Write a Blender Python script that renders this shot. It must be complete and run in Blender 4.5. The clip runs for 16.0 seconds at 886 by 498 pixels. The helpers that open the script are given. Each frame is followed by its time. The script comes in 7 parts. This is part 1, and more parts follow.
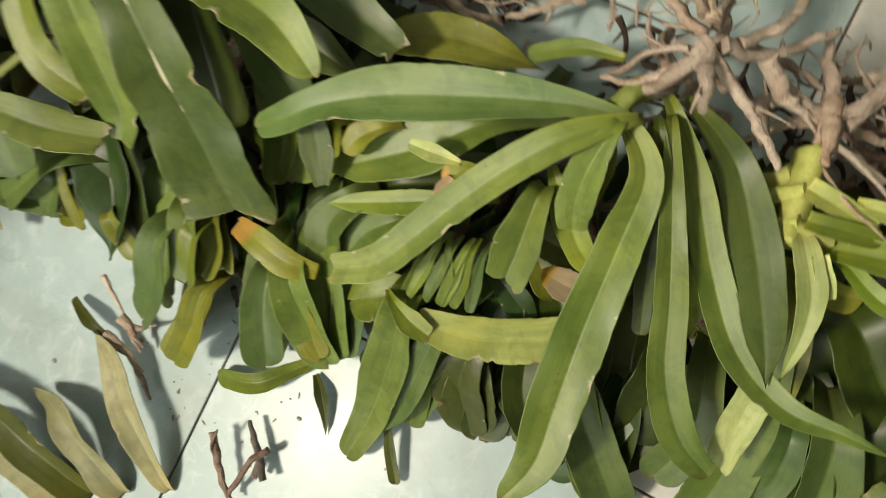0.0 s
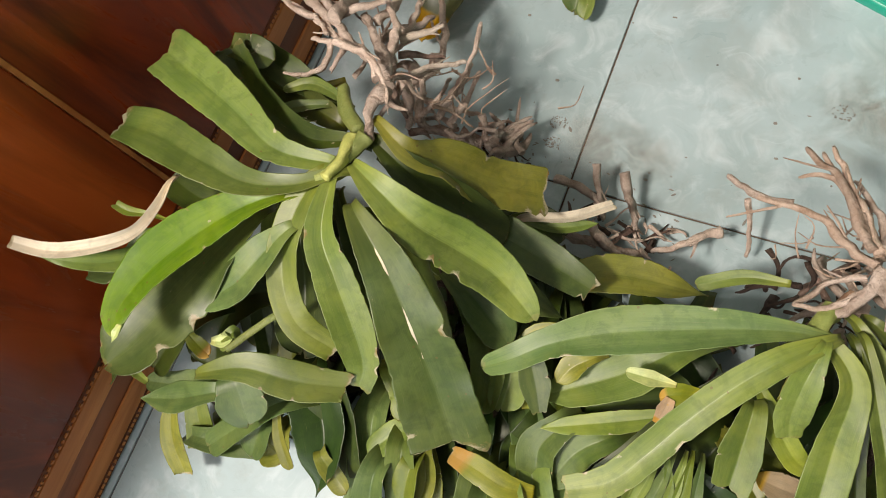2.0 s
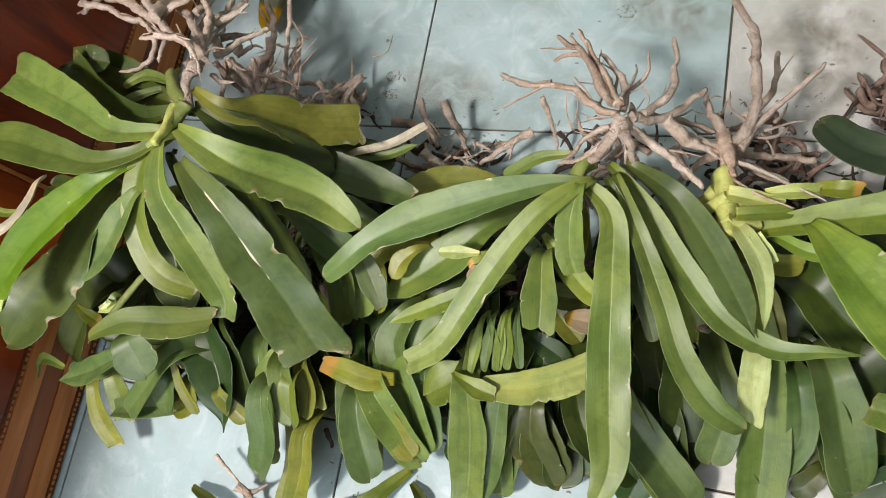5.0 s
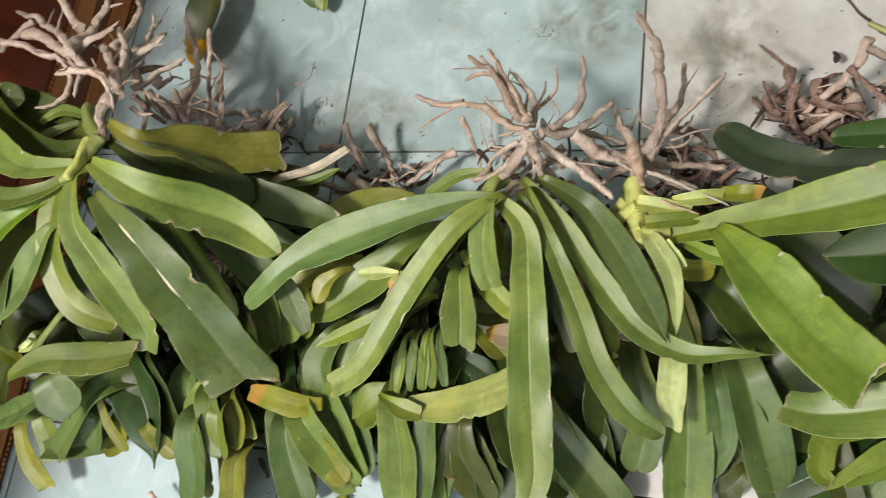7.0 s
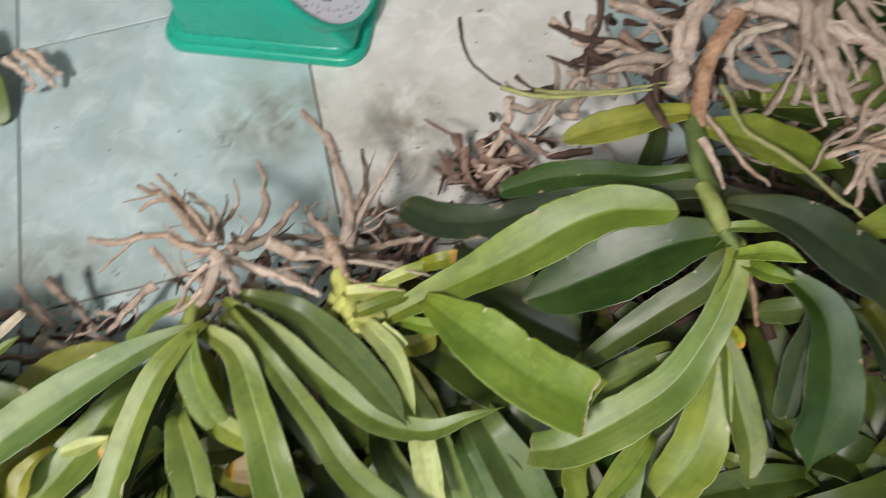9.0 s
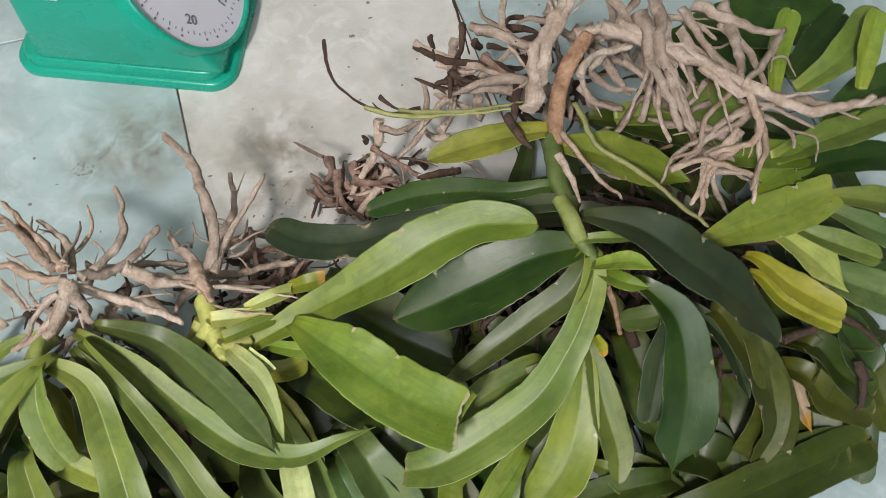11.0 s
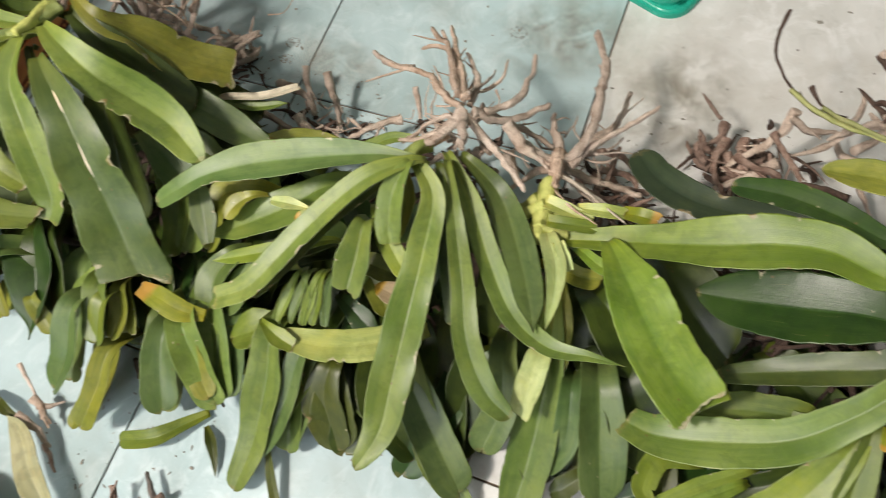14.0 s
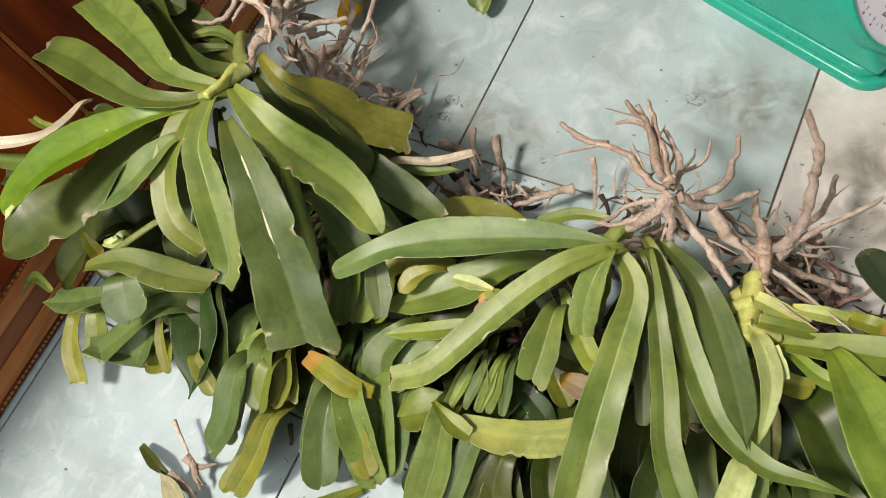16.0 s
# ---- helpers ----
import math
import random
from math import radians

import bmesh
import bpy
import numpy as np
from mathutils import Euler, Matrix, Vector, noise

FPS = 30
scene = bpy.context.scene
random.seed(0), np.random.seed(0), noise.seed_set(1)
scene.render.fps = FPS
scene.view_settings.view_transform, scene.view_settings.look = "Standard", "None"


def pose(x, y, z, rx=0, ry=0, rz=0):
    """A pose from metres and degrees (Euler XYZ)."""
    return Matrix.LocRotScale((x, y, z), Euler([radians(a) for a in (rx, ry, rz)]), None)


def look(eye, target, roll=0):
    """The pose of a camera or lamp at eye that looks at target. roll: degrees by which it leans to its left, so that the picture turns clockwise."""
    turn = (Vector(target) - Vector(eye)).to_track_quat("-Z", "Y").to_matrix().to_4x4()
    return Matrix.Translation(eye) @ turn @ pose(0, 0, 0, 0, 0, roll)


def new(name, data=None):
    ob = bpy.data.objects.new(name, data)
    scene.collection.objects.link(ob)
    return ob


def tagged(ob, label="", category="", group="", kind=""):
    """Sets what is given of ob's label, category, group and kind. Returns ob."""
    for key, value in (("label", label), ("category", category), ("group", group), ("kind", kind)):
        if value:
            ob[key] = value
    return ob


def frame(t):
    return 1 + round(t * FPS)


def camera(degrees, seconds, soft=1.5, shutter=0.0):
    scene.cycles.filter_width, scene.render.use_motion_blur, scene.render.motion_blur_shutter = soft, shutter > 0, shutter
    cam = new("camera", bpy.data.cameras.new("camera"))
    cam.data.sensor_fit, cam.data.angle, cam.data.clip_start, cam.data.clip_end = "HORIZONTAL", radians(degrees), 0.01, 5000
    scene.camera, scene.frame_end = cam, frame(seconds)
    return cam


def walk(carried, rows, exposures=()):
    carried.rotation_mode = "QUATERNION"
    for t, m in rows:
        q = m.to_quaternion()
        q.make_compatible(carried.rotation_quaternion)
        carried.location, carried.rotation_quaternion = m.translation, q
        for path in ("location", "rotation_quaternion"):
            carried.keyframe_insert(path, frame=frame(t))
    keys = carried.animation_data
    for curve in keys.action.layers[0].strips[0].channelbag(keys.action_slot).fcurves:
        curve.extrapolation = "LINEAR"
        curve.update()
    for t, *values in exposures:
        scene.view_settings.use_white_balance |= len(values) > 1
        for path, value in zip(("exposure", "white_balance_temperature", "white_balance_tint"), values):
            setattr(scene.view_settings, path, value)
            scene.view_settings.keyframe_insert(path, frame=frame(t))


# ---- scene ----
cam = camera(62.1, 16.0, 0.7, 0.5)
PATH = [
    (0, (0.334, -0.265, 0.701), (-0.157, -0.319, -1.237), -69.9),
    (0.5, (0.319, -0.3, 0.785), (-0.264, -0.195, -1.126), -48.7),
    (1, (0.258, -0.329, 0.824), (-0.4, -0.068, -1.047), -39.0),
    (1.5, (0.184, -0.325, 0.836), (-0.476, 0.066, -1.011), -35.2),
    (2, (0.173, -0.322, 0.837), (-0.471, 0.114, -1.005), -35.9),
    (2.5, (0.178, -0.336, 0.831), (-0.445, 0.103, -1.018), -37.9),
    (3, (0.221, -0.35, 0.852), (-0.399, 0.077, -1.001), -40.8),
    (3.5, (0.287, -0.365, 0.855), (-0.359, 0.087, -0.983), -41.6),
    (4, (0.347, -0.383, 0.859), (-0.326, 0.086, -0.965), -44.0),
    (4.2, (0.363, -0.389, 0.86), (-0.321, 0.087, -0.958), -44.9),
    (6.5, (0.419, -0.406, 0.834), (-0.209, 0.12, -0.991), -44.2),
    (7, (0.446, -0.4, 0.839), (-0.155, 0.175, -0.979), -41.6),
    (7.5, (0.473, -0.413, 0.838), (-0.052, 0.224, -0.984), -37.3),
    (8, (0.497, -0.41, 0.834), (0.092, 0.27, -1.002), -32.2),
    (8.5, (0.506, -0.4, 0.83), (0.257, 0.304, -1.026), -26.4),
    (9, (0.495, -0.378, 0.816), (0.538, 0.377, -1.035), -10.6),
    (9.5, (0.475, -0.373, 0.814), (0.767, 0.403, -1.005), 1.0),
    (10, (0.465, -0.377, 0.805), (0.863, 0.367, -1.008), 5.9),
    (10.2, (0.469, -0.381, 0.805), (0.872, 0.357, -1.009), 6.3),
    (12.5, (0.62, -0.442, 0.827), (0.487, 0.346, -1.006), -3.2),
    (13, (0.584, -0.459, 0.83), (0.291, 0.258, -1.014), -8.8),
    (13.5, (0.56, -0.451, 0.824), (0.145, 0.211, -1.017), -15.0),
    (14, (0.521, -0.437, 0.833), (0.0, 0.175, -0.998), -21.3),
    (14.5, (0.484, -0.436, 0.84), (-0.128, 0.136, -0.976), -25.8),
    (15, (0.449, -0.43, 0.84), (-0.224, 0.131, -0.958), -27.6),
    (15.5, (0.407, -0.42, 0.841), (-0.287, 0.154, -0.945), -27.3),
    (16, (0.381, -0.416, 0.838), (-0.325, 0.177, -0.937), -26.8),
]
walk(cam, [(t, look(eye, target, roll)) for t, eye, target, roll in PATH], [(0.0, -0.05, 7700, 6), (0.5, -0.02, 6700, 13), (1.0, 0.2, 7000, 17), (1.5, 0.2, 7050, 18), (3.0, 0.24, 6780, 14), (4.0, 0.26, 6450, 15), (6.0, 0.25, 6500, 13), (8.0, 0.27, 6700, 13), (9.3, 0.14, 6450, 14), (10.2, 0.12, 6400, 14), (13.0, 0.27, 6600, 11), (16.0, 0.3, 6950, 16)])


# ---------------------------------------------------------------- world, lamps
def lamp(name, size, watts, colour, m, size_y=None):
    data = bpy.data.lights.new(name, "AREA")
    data.energy, data.color, data.size = watts, colour, size
    if size_y:
        data.shape, data.size_y = "RECTANGLE", size_y
    ob = new(name, data)
    ob.matrix_world = m
    return ob


world = bpy.data.worlds.new("world")
scene.world = world
world.use_nodes = True
sky = world.node_tree.nodes.new("ShaderNodeTexSky")
sky.sky_type, sky.sun_disc, sky.sun_elevation, sky.sun_rotation = "NISHITA", False, radians(40), radians(200)
world.node_tree.nodes["Background"].inputs["Strength"].default_value = 0.08
world.node_tree.links.new(sky.outputs["Color"], world.node_tree.nodes["Background"].inputs["Color"])

LAMP_AT = (-0.63, -1.33, 2.6)
lamp("ceiling_lamp_light", 0.38, 88.0, (1.0, 0.95, 0.87), look(LAMP_AT, (-1.22, 0.08, 0.0)))
lamp("window_light", 1.8, 35.0, (0.88, 0.95, 1.0), look((-0.25, -2.66, 1.7), (-0.25, 0.0, 1.0)), 1.5)


# ---------------------------------------------------------------- materials
def nodes_of(name):
    mat = bpy.data.materials.new(name)
    mat.use_nodes = True
    nt = mat.node_tree
    return mat, nt, nt.nodes["Principled BSDF"]


def add(nt, kind, **values):
    n = nt.nodes.new(kind)
    for key, value in values.items():
        if key in n.inputs:
            n.inputs[key].default_value = value
    return n


def maths(nt, op, a, b=None, c=None):
    n = nt.nodes.new("ShaderNodeMath")
    n.operation = op
    for i, v in enumerate((a, b, c)):
        if v is None:
            continue
        if isinstance(v, (int, float)):
            n.inputs[i].default_value = v
        else:
            nt.links.new(v, n.inputs[i])
    return n.outputs[0]


def mixed(nt, factor, a, b, blend="MIX"):
    n = nt.nodes.new("ShaderNodeMix")
    n.data_type, n.blend_type = "RGBA", blend
    for sock, v in ((n.inputs[0], factor), (n.inputs[6], a), (n.inputs[7], b)):
        if isinstance(v, (int, float)):
            sock.default_value = v
        elif isinstance(v, tuple):
            sock.default_value = (*v, 1.0)
        else:
            nt.links.new(v, sock)
    return n.outputs[2]


def ramp(nt, value, stops):
    n = nt.nodes.new("ShaderNodeValToRGB")
    while len(n.color_ramp.elements) < len(stops):
        n.color_ramp.elements.new(0.5)
    for e, (pos, col) in zip(n.color_ramp.elements, stops):
        e.position = pos
        e.color = (*col, 1.0) if isinstance(col, tuple) else (col, col, col, 1.0)
    nt.links.new(value, n.inputs[0])
    return n.outputs[0]


def noise_at(nt, vector, scale, detail=4.0, rough=0.55, distortion=0.0):
    n = add(nt, "ShaderNodeTexNoise", Scale=scale, Detail=detail, Roughness=rough, Distortion=distortion)
    if vector is not None:
        nt.links.new(vector, n.inputs["Vector"])
    return n.outputs[0]


def bumped(nt, shader, height, strength, distance=0.001):
    n = add(nt, "ShaderNodeBump", Strength=strength, Distance=distance)
    nt.links.new(height, n.inputs["Height"])
    nt.links.new(n.outputs[0], shader.inputs["Normal"])


def scaled(nt, vector, size):
    n = nt.nodes.new("ShaderNodeMapping")
    n.inputs["Scale"].default_value = size
    nt.links.new(vector, n.inputs["Vector"])
    return n.outputs[0]


def shifted(nt, vector, value, amount):
    """The vector moved by a random value, so that alike pieces don't repeat."""
    n = nt.nodes.new("ShaderNodeVectorMath")
    n.operation = "ADD"
    nt.links.new(vector, n.inputs[0])
    nt.links.new(maths(nt, "MULTIPLY", value, amount), n.inputs[1])
    return n.outputs[0]


def leaf_material(name, low, high, tip=None, tip_from=0.9, rough=0.40, scars=0.6, rib=0.10):
    mat, nt, bsdf = nodes_of(name)
    flat = nt.nodes.new("ShaderNodeUVMap")
    flat.uv_map = "UVMap"
    uv = flat.outputs[0]
    rnd = nt.nodes.new("ShaderNodeObjectInfo").outputs["Random"]
    sep = nt.nodes.new("ShaderNodeSeparateXYZ")
    nt.links.new(uv, sep.inputs[0])
    across, along = sep.outputs[0], sep.outputs[1]
    spot = shifted(nt, nt.nodes.new("ShaderNodeTexCoord").outputs["Object"], rnd, 7.0)
    cloud = noise_at(nt, spot, 14.0, 3.0)
    fine = noise_at(nt, spot, 160.0, 3.0)
    streak = noise_at(nt, shifted(nt, scaled(nt, uv, (95.0, 1.3, 1.0)), rnd, 30.0), 1.0, 3.0, 0.6)
    colour = mixed(nt, ramp(nt, cloud, [(0.3, 0.0), (0.7, 1.0)]), low, high)
    # fine fibres along the leaf, and broken darker patches
    fibre = noise_at(nt, shifted(nt, scaled(nt, uv, (220.0, 4.0, 1.0)), rnd, 60.0), 1.0, 2.0, 0.6)
    colour = mixed(nt, ramp(nt, fibre, [(0.40, 0.0), (0.70, 0.30)]), colour, tuple(min(1, c * 1.35 + 0.01) for c in high))
    patch = noise_at(nt, shifted(nt, scaled(nt, spot, (1.0, 1.0, 1.0)), rnd, 4.0), 48.0, 5.0, 0.68, 0.6)
    colour = mixed(nt, ramp(nt, patch, [(0.40, 0.45), (0.52, 0.0)]), colour, tuple(c * 0.72 for c in low))
    colour = mixed(nt, maths(nt, "MULTIPLY", maths(nt, "SUBTRACT", streak, 0.5), 0.5), colour, tuple(min(1, c * 1.7 + 0.02) for c in high))
    # paler base, veins beside the midrib
    base = maths(nt, "MULTIPLY", maths(nt, "SUBTRACT", 0.26, along), 3.0)
    base.node.use_clamp = True
    colour = mixed(nt, base, colour, (min(1, high[0] * 1.25 + 0.015), min(1, high[1] * 1.1 + 0.015), min(1, high[2] * 0.95)))
    mid = maths(nt, "ABSOLUTE", maths(nt, "SUBTRACT", across, 0.5))
    line = maths(nt, "LESS_THAN", mid, maths(nt, "MULTIPLY_ADD", along, -0.009, 0.013))
    colour = mixed(nt, maths(nt, "MULTIPLY", line, rib), colour, tuple(min(1, c * 1.7 + 0.04) for c in high))
    # thin pale margin in places, darker bands beside the midrib in others
    rim = maths(nt, "GREATER_THAN", maths(nt, "MULTIPLY_ADD", noise_at(nt, spot, 120.0, 2.0), 0.02, mid), 0.494)
    worn = ramp(nt, noise_at(nt, spot, 34.0, 4.0, 0.7), [(0.50, 0.0), (0.64, 0.32)])
    colour = mixed(nt, maths(nt, "MULTIPLY", rim, worn), colour, (0.40, 0.39, 0.23))
    band = ramp(nt, noise_at(nt, shifted(nt, scaled(nt, uv, (5.0, 2.2, 1.0)), rnd, 80.0), 1.0, 4.0, 0.6), [(0.36, 0.42), (0.56, 0.0)])
    colour = mixed(nt, band, colour, tuple(c * k for c, k in zip(low, (0.62, 0.74, 0.80))))
    # yellowing and dried tip
    edge = maths(nt, "MULTIPLY_ADD", cloud, 0.35, along)
    if tip:
        dry = ramp(nt, edge, [(tip_from + 0.08, 0.0), (tip_from + 0.2, 1.0)])
        colour = mixed(nt, dry, colour, tip)
    colour = mixed(nt, maths(nt, "MULTIPLY", maths(nt, "GREATER_THAN", maths(nt, "MULTIPLY_ADD", fine, 0.05, along), 1.012), 0.22), colour, (0.30, 0.21, 0.10))
    # yellowed blotches, dry streaks along the leaf, dark spots
    blotch = ramp(nt, noise_at(nt, spot, 19.0, 5.0, 0.6), [(0.56, 0.0), (0.72, 0.55)])
    colour = mixed(nt, blotch, colour, tuple(min(1, c) for c in (high[0] * 1.22, high[1] * 1.12, high[2] * 0.9)))
    shade = ramp(nt, noise_at(nt, shifted(nt, spot, rnd, 3.0), 24.0, 6.0, 0.65), [(0.56, 0.0), (0.74, 0.5)])
    colour = mixed(nt, shade, colour, tuple(c * 0.5 for c in low))
    dry_line = ramp(nt, noise_at(nt, shifted(nt, scaled(nt, uv, (46.0, 5.0, 1.0)), rnd, 50.0), 1.0, 4.0, 0.7), [(0.66, 0.0), (0.74, 0.5)])
    colour = mixed(nt, dry_line, colour, (0.33, 0.28, 0.14))
    pits = add(nt, "ShaderNodeTexVoronoi", Scale=85.0)
    nt.links.new(spot, pits.inputs["Vector"])
    pit = maths(nt, "MULTIPLY", maths(nt, "LESS_THAN", pits.outputs["Distance"], 0.11), maths(nt, "GREATER_THAN", noise_at(nt, spot, 21.0, 2.0), 0.6))
    colour = mixed(nt, maths(nt, "MULTIPLY", pit, 0.6), colour, (0.14, 0.09, 0.04))
    # small scars and dust
    cells = add(nt, "ShaderNodeTexVoronoi", Scale=42.0)
    nt.links.new(shifted(nt, spot, noise_at(nt, spot, 130.0, 3.0), 0.012), cells.inputs["Vector"])
    dots = maths(nt, "LESS_THAN", maths(nt, "MULTIPLY_ADD", noise_at(nt, spot, 300.0, 2.0), 0.10, cells.outputs["Distance"]), 0.105)
    pick = maths(nt, "GREATER_THAN", noise_at(nt, spot, 9.0, 2.0), 0.56)
    colour = mixed(nt, maths(nt, "MULTIPLY", maths(nt, "MULTIPLY", dots, pick), scars), colour, (0.40, 0.36, 0.24))
    # dried, frayed places on the margin and larger grazes
    gone = nt.nodes.new("ShaderNodeUVMap")
    gone.uv_map = "Wear"
    split = nt.nodes.new("ShaderNodeSeparateXYZ")
    nt.links.new(gone.outputs[0], split.inputs[0])
    grain = noise_at(nt, spot, 210.0, 4.0, 0.7)
    frayed = ramp(nt, maths(nt, "MULTIPLY_ADD", grain, 0.9, split.outputs[0]), [(0.82, 0.0), (1.0, 0.85)])
    colour = mixed(nt, frayed, colour, mixed(nt, ramp(nt, noise_at(nt, spot, 70.0, 2.0), [(0.45, 0.0), (0.6, 1.0)]), (0.46, 0.42, 0.30), (0.24, 0.17, 0.08)))
    graze = ramp(nt, noise_at(nt, shifted(nt, scaled(nt, spot, (1.0, 1.0, 0.6)), rnd, 11.0), 33.0, 7.0, 0.72, 0.8), [(0.70, 0.0), (0.745, 0.55)])
    colour = mixed(nt, maths(nt, "MULTIPLY", graze, scars), colour, (0.50, 0.47, 0.36))
    dust = ramp(nt, noise_at(nt, spot, 30.0, 6.0, 0.7), [(0.60, 0.0), (0.84, 0.09)])
    colour = mixed(nt, dust, colour, (0.34, 0.35, 0.26))
    # each leaf a little lighter or darker, warmer or cooler
    hsv = add(nt, "ShaderNodeHueSaturation")
    nt.links.new(maths(nt, "MULTIPLY_ADD", noise_at(nt, shifted(nt, spot, rnd, 9.0), 3.0, 1.0), 0.05, 0.476), hsv.inputs["Hue"])
    nt.links.new(maths(nt, "MULTIPLY_ADD", rnd, 0.42, 0.78), hsv.inputs["Value"])
    nt.links.new(maths(nt, "MULTIPLY_ADD", fine, 0.2, 1.0), hsv.inputs["Saturation"])
    nt.links.new(colour, hsv.inputs["Color"])
    nt.links.new(hsv.outputs[0], bsdf.inputs["Base Color"])
    nt.links.new(maths(nt, "MULTIPLY_ADD", cloud, 0.25, rough - 0.1), bsdf.inputs["Roughness"])
    bsdf.inputs["Specular IOR Level"].default_value = 0.5
    bumped(nt, bsdf, maths(nt, "ADD", maths(nt, "MULTIPLY", streak, 0.14), maths(nt, "ADD", cloud, maths(nt, "MULTIPLY", fine, 0.25))), 0.32, 0.0014)
    thin = nt.nodes.new("ShaderNodeBsdfTranslucent")
    nt.links.new(hsv.outputs[0], thin.inputs["Color"])
    both = add(nt, "ShaderNodeMixShader")
    both.inputs[0].default_value = 0.11
    nt.links.new(bsdf.outputs[0], both.inputs[1])
    nt.links.new(thin.outputs[0], both.inputs[2])
    nt.links.new(both.outputs[0], nt.nodes["Material Output"].inputs["Surface"])
    return mat


BROWN = (0.22, 0.11, 0.035)
LEAF = {
    "mid_green": leaf_material("leaf_mid_green", (0.112, 0.166, 0.040), (0.190, 0.240, 0.068), BROWN, 1.05),
    "fresh_green": leaf_material("leaf_fresh_green", (0.090, 0.172, 0.020), (0.160, 0.240, 0.036)),
    "grey_green": leaf_material("leaf_grey_green", (0.080, 0.132, 0.042), (0.144, 0.192, 0.068), None, 1, 0.42),
    # green darkened to paint in the shade between and under the leaves
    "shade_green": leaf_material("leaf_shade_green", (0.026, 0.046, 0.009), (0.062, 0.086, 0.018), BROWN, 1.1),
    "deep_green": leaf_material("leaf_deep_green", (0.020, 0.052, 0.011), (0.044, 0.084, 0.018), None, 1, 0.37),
    "slate_green": leaf_material("leaf_slate_green", (0.026, 0.044, 0.022), (0.052, 0.074, 0.034), (0.28, 0.25, 0.03), 0.98, 0.38),
    "olive": leaf_material("leaf_olive", (0.160, 0.176, 0.034), (0.240, 0.240, 0.055), BROWN, 1.05),
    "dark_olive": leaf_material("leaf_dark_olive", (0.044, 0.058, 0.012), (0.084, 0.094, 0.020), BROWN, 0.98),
    "yellow_green": leaf_material("leaf_yellow_green", (0.138, 0.188, 0.034), (0.212, 0.254, 0.056), BROWN, 1.06),
    "bright_green": leaf_material("leaf_bright_green", (0.128, 0.196, 0.034), (0.208, 0.275, 0.060), BROWN, 1.08),
    "yellow": leaf_material("leaf_yellow", (0.235, 0.240, 0.036), (0.330, 0.318, 0.060), BROWN, 1.06),
    "pale": leaf_material("leaf_pale", (0.400, 0.470, 0.170), (0.550, 0.600, 0.285), None, 1, 0.45, 0.2),
    "pale_yellow": leaf_material("leaf_pale_yellow", (0.300, 0.345, 0.100), (0.420, 0.450, 0.165), BROWN, 1.05),
    "orange_yellow": leaf_material("leaf_orange_yellow", (0.210, 0.240, 0.036), (0.310, 0.325, 0.052), (0.52, 0.32, 0.10), 0.82),
    "dry_brown": leaf_material("leaf_dry_brown", (0.340, 0.240, 0.150), (0.480, 0.360, 0.250), (0.50, 0.28, 0.07), 0.85, 0.6),
    "cream": leaf_material("leaf_cream", (0.500, 0.420, 0.310), (0.700, 0.630, 0.510), (0.30, 0.20, 0.12), 1.0, 0.6),
    "dusky_green": leaf_material("leaf_dusky_green", (0.062, 0.096, 0.027), (0.114, 0.146, 0.046), BROWN, 1.04),
    "limp_grey": leaf_material("leaf_limp_grey", (0.215, 0.215, 0.115), (0.330, 0.322, 0.195), BROWN, 1.0, 0.5),
    "yellow_margin": leaf_material("leaf_yellow_margin", (0.059, 0.078, 0.036), (0.095, 0.107, 0.047), (0.55, 0.33, 0.02), 0.86),
}


def root_material(name, low, high, rough=0.75):
    mat, nt, bsdf = nodes_of(name)
    rnd = nt.nodes.new("ShaderNodeObjectInfo").outputs["Random"]
    spot = shifted(nt, nt.nodes.new("ShaderNodeTexCoord").outputs["Object"], rnd, 5.0)
    cloud = noise_at(nt, spot, 60.0, 6.0, 0.7)
    fine = noise_at(nt, spot, 380.0, 5.0, 0.75)
    colour = mixed(nt, ramp(nt, cloud, [(0.32, 0.0), (0.62, 1.0)]), low, high)
    colour = mixed(nt, ramp(nt, fine, [(0.5, 0.0), (0.75, 0.32)]), colour, tuple(c * 0.45 for c in low))
    hsv = add(nt, "ShaderNodeHueSaturation")
    nt.links.new(maths(nt, "MULTIPLY_ADD", rnd, 0.5, 0.72), hsv.inputs["Value"])
    nt.links.new(colour, hsv.inputs["Color"])
    nt.links.new(hsv.outputs[0], bsdf.inputs["Base Color"])
    bsdf.inputs["Roughness"].default_value = rough
    bumped(nt, bsdf, maths(nt, "ADD", fine, maths(nt, "MULTIPLY", cloud, 2.0)), 0.9 if rough > 0.7 else 0.35, 0.004)
    return mat


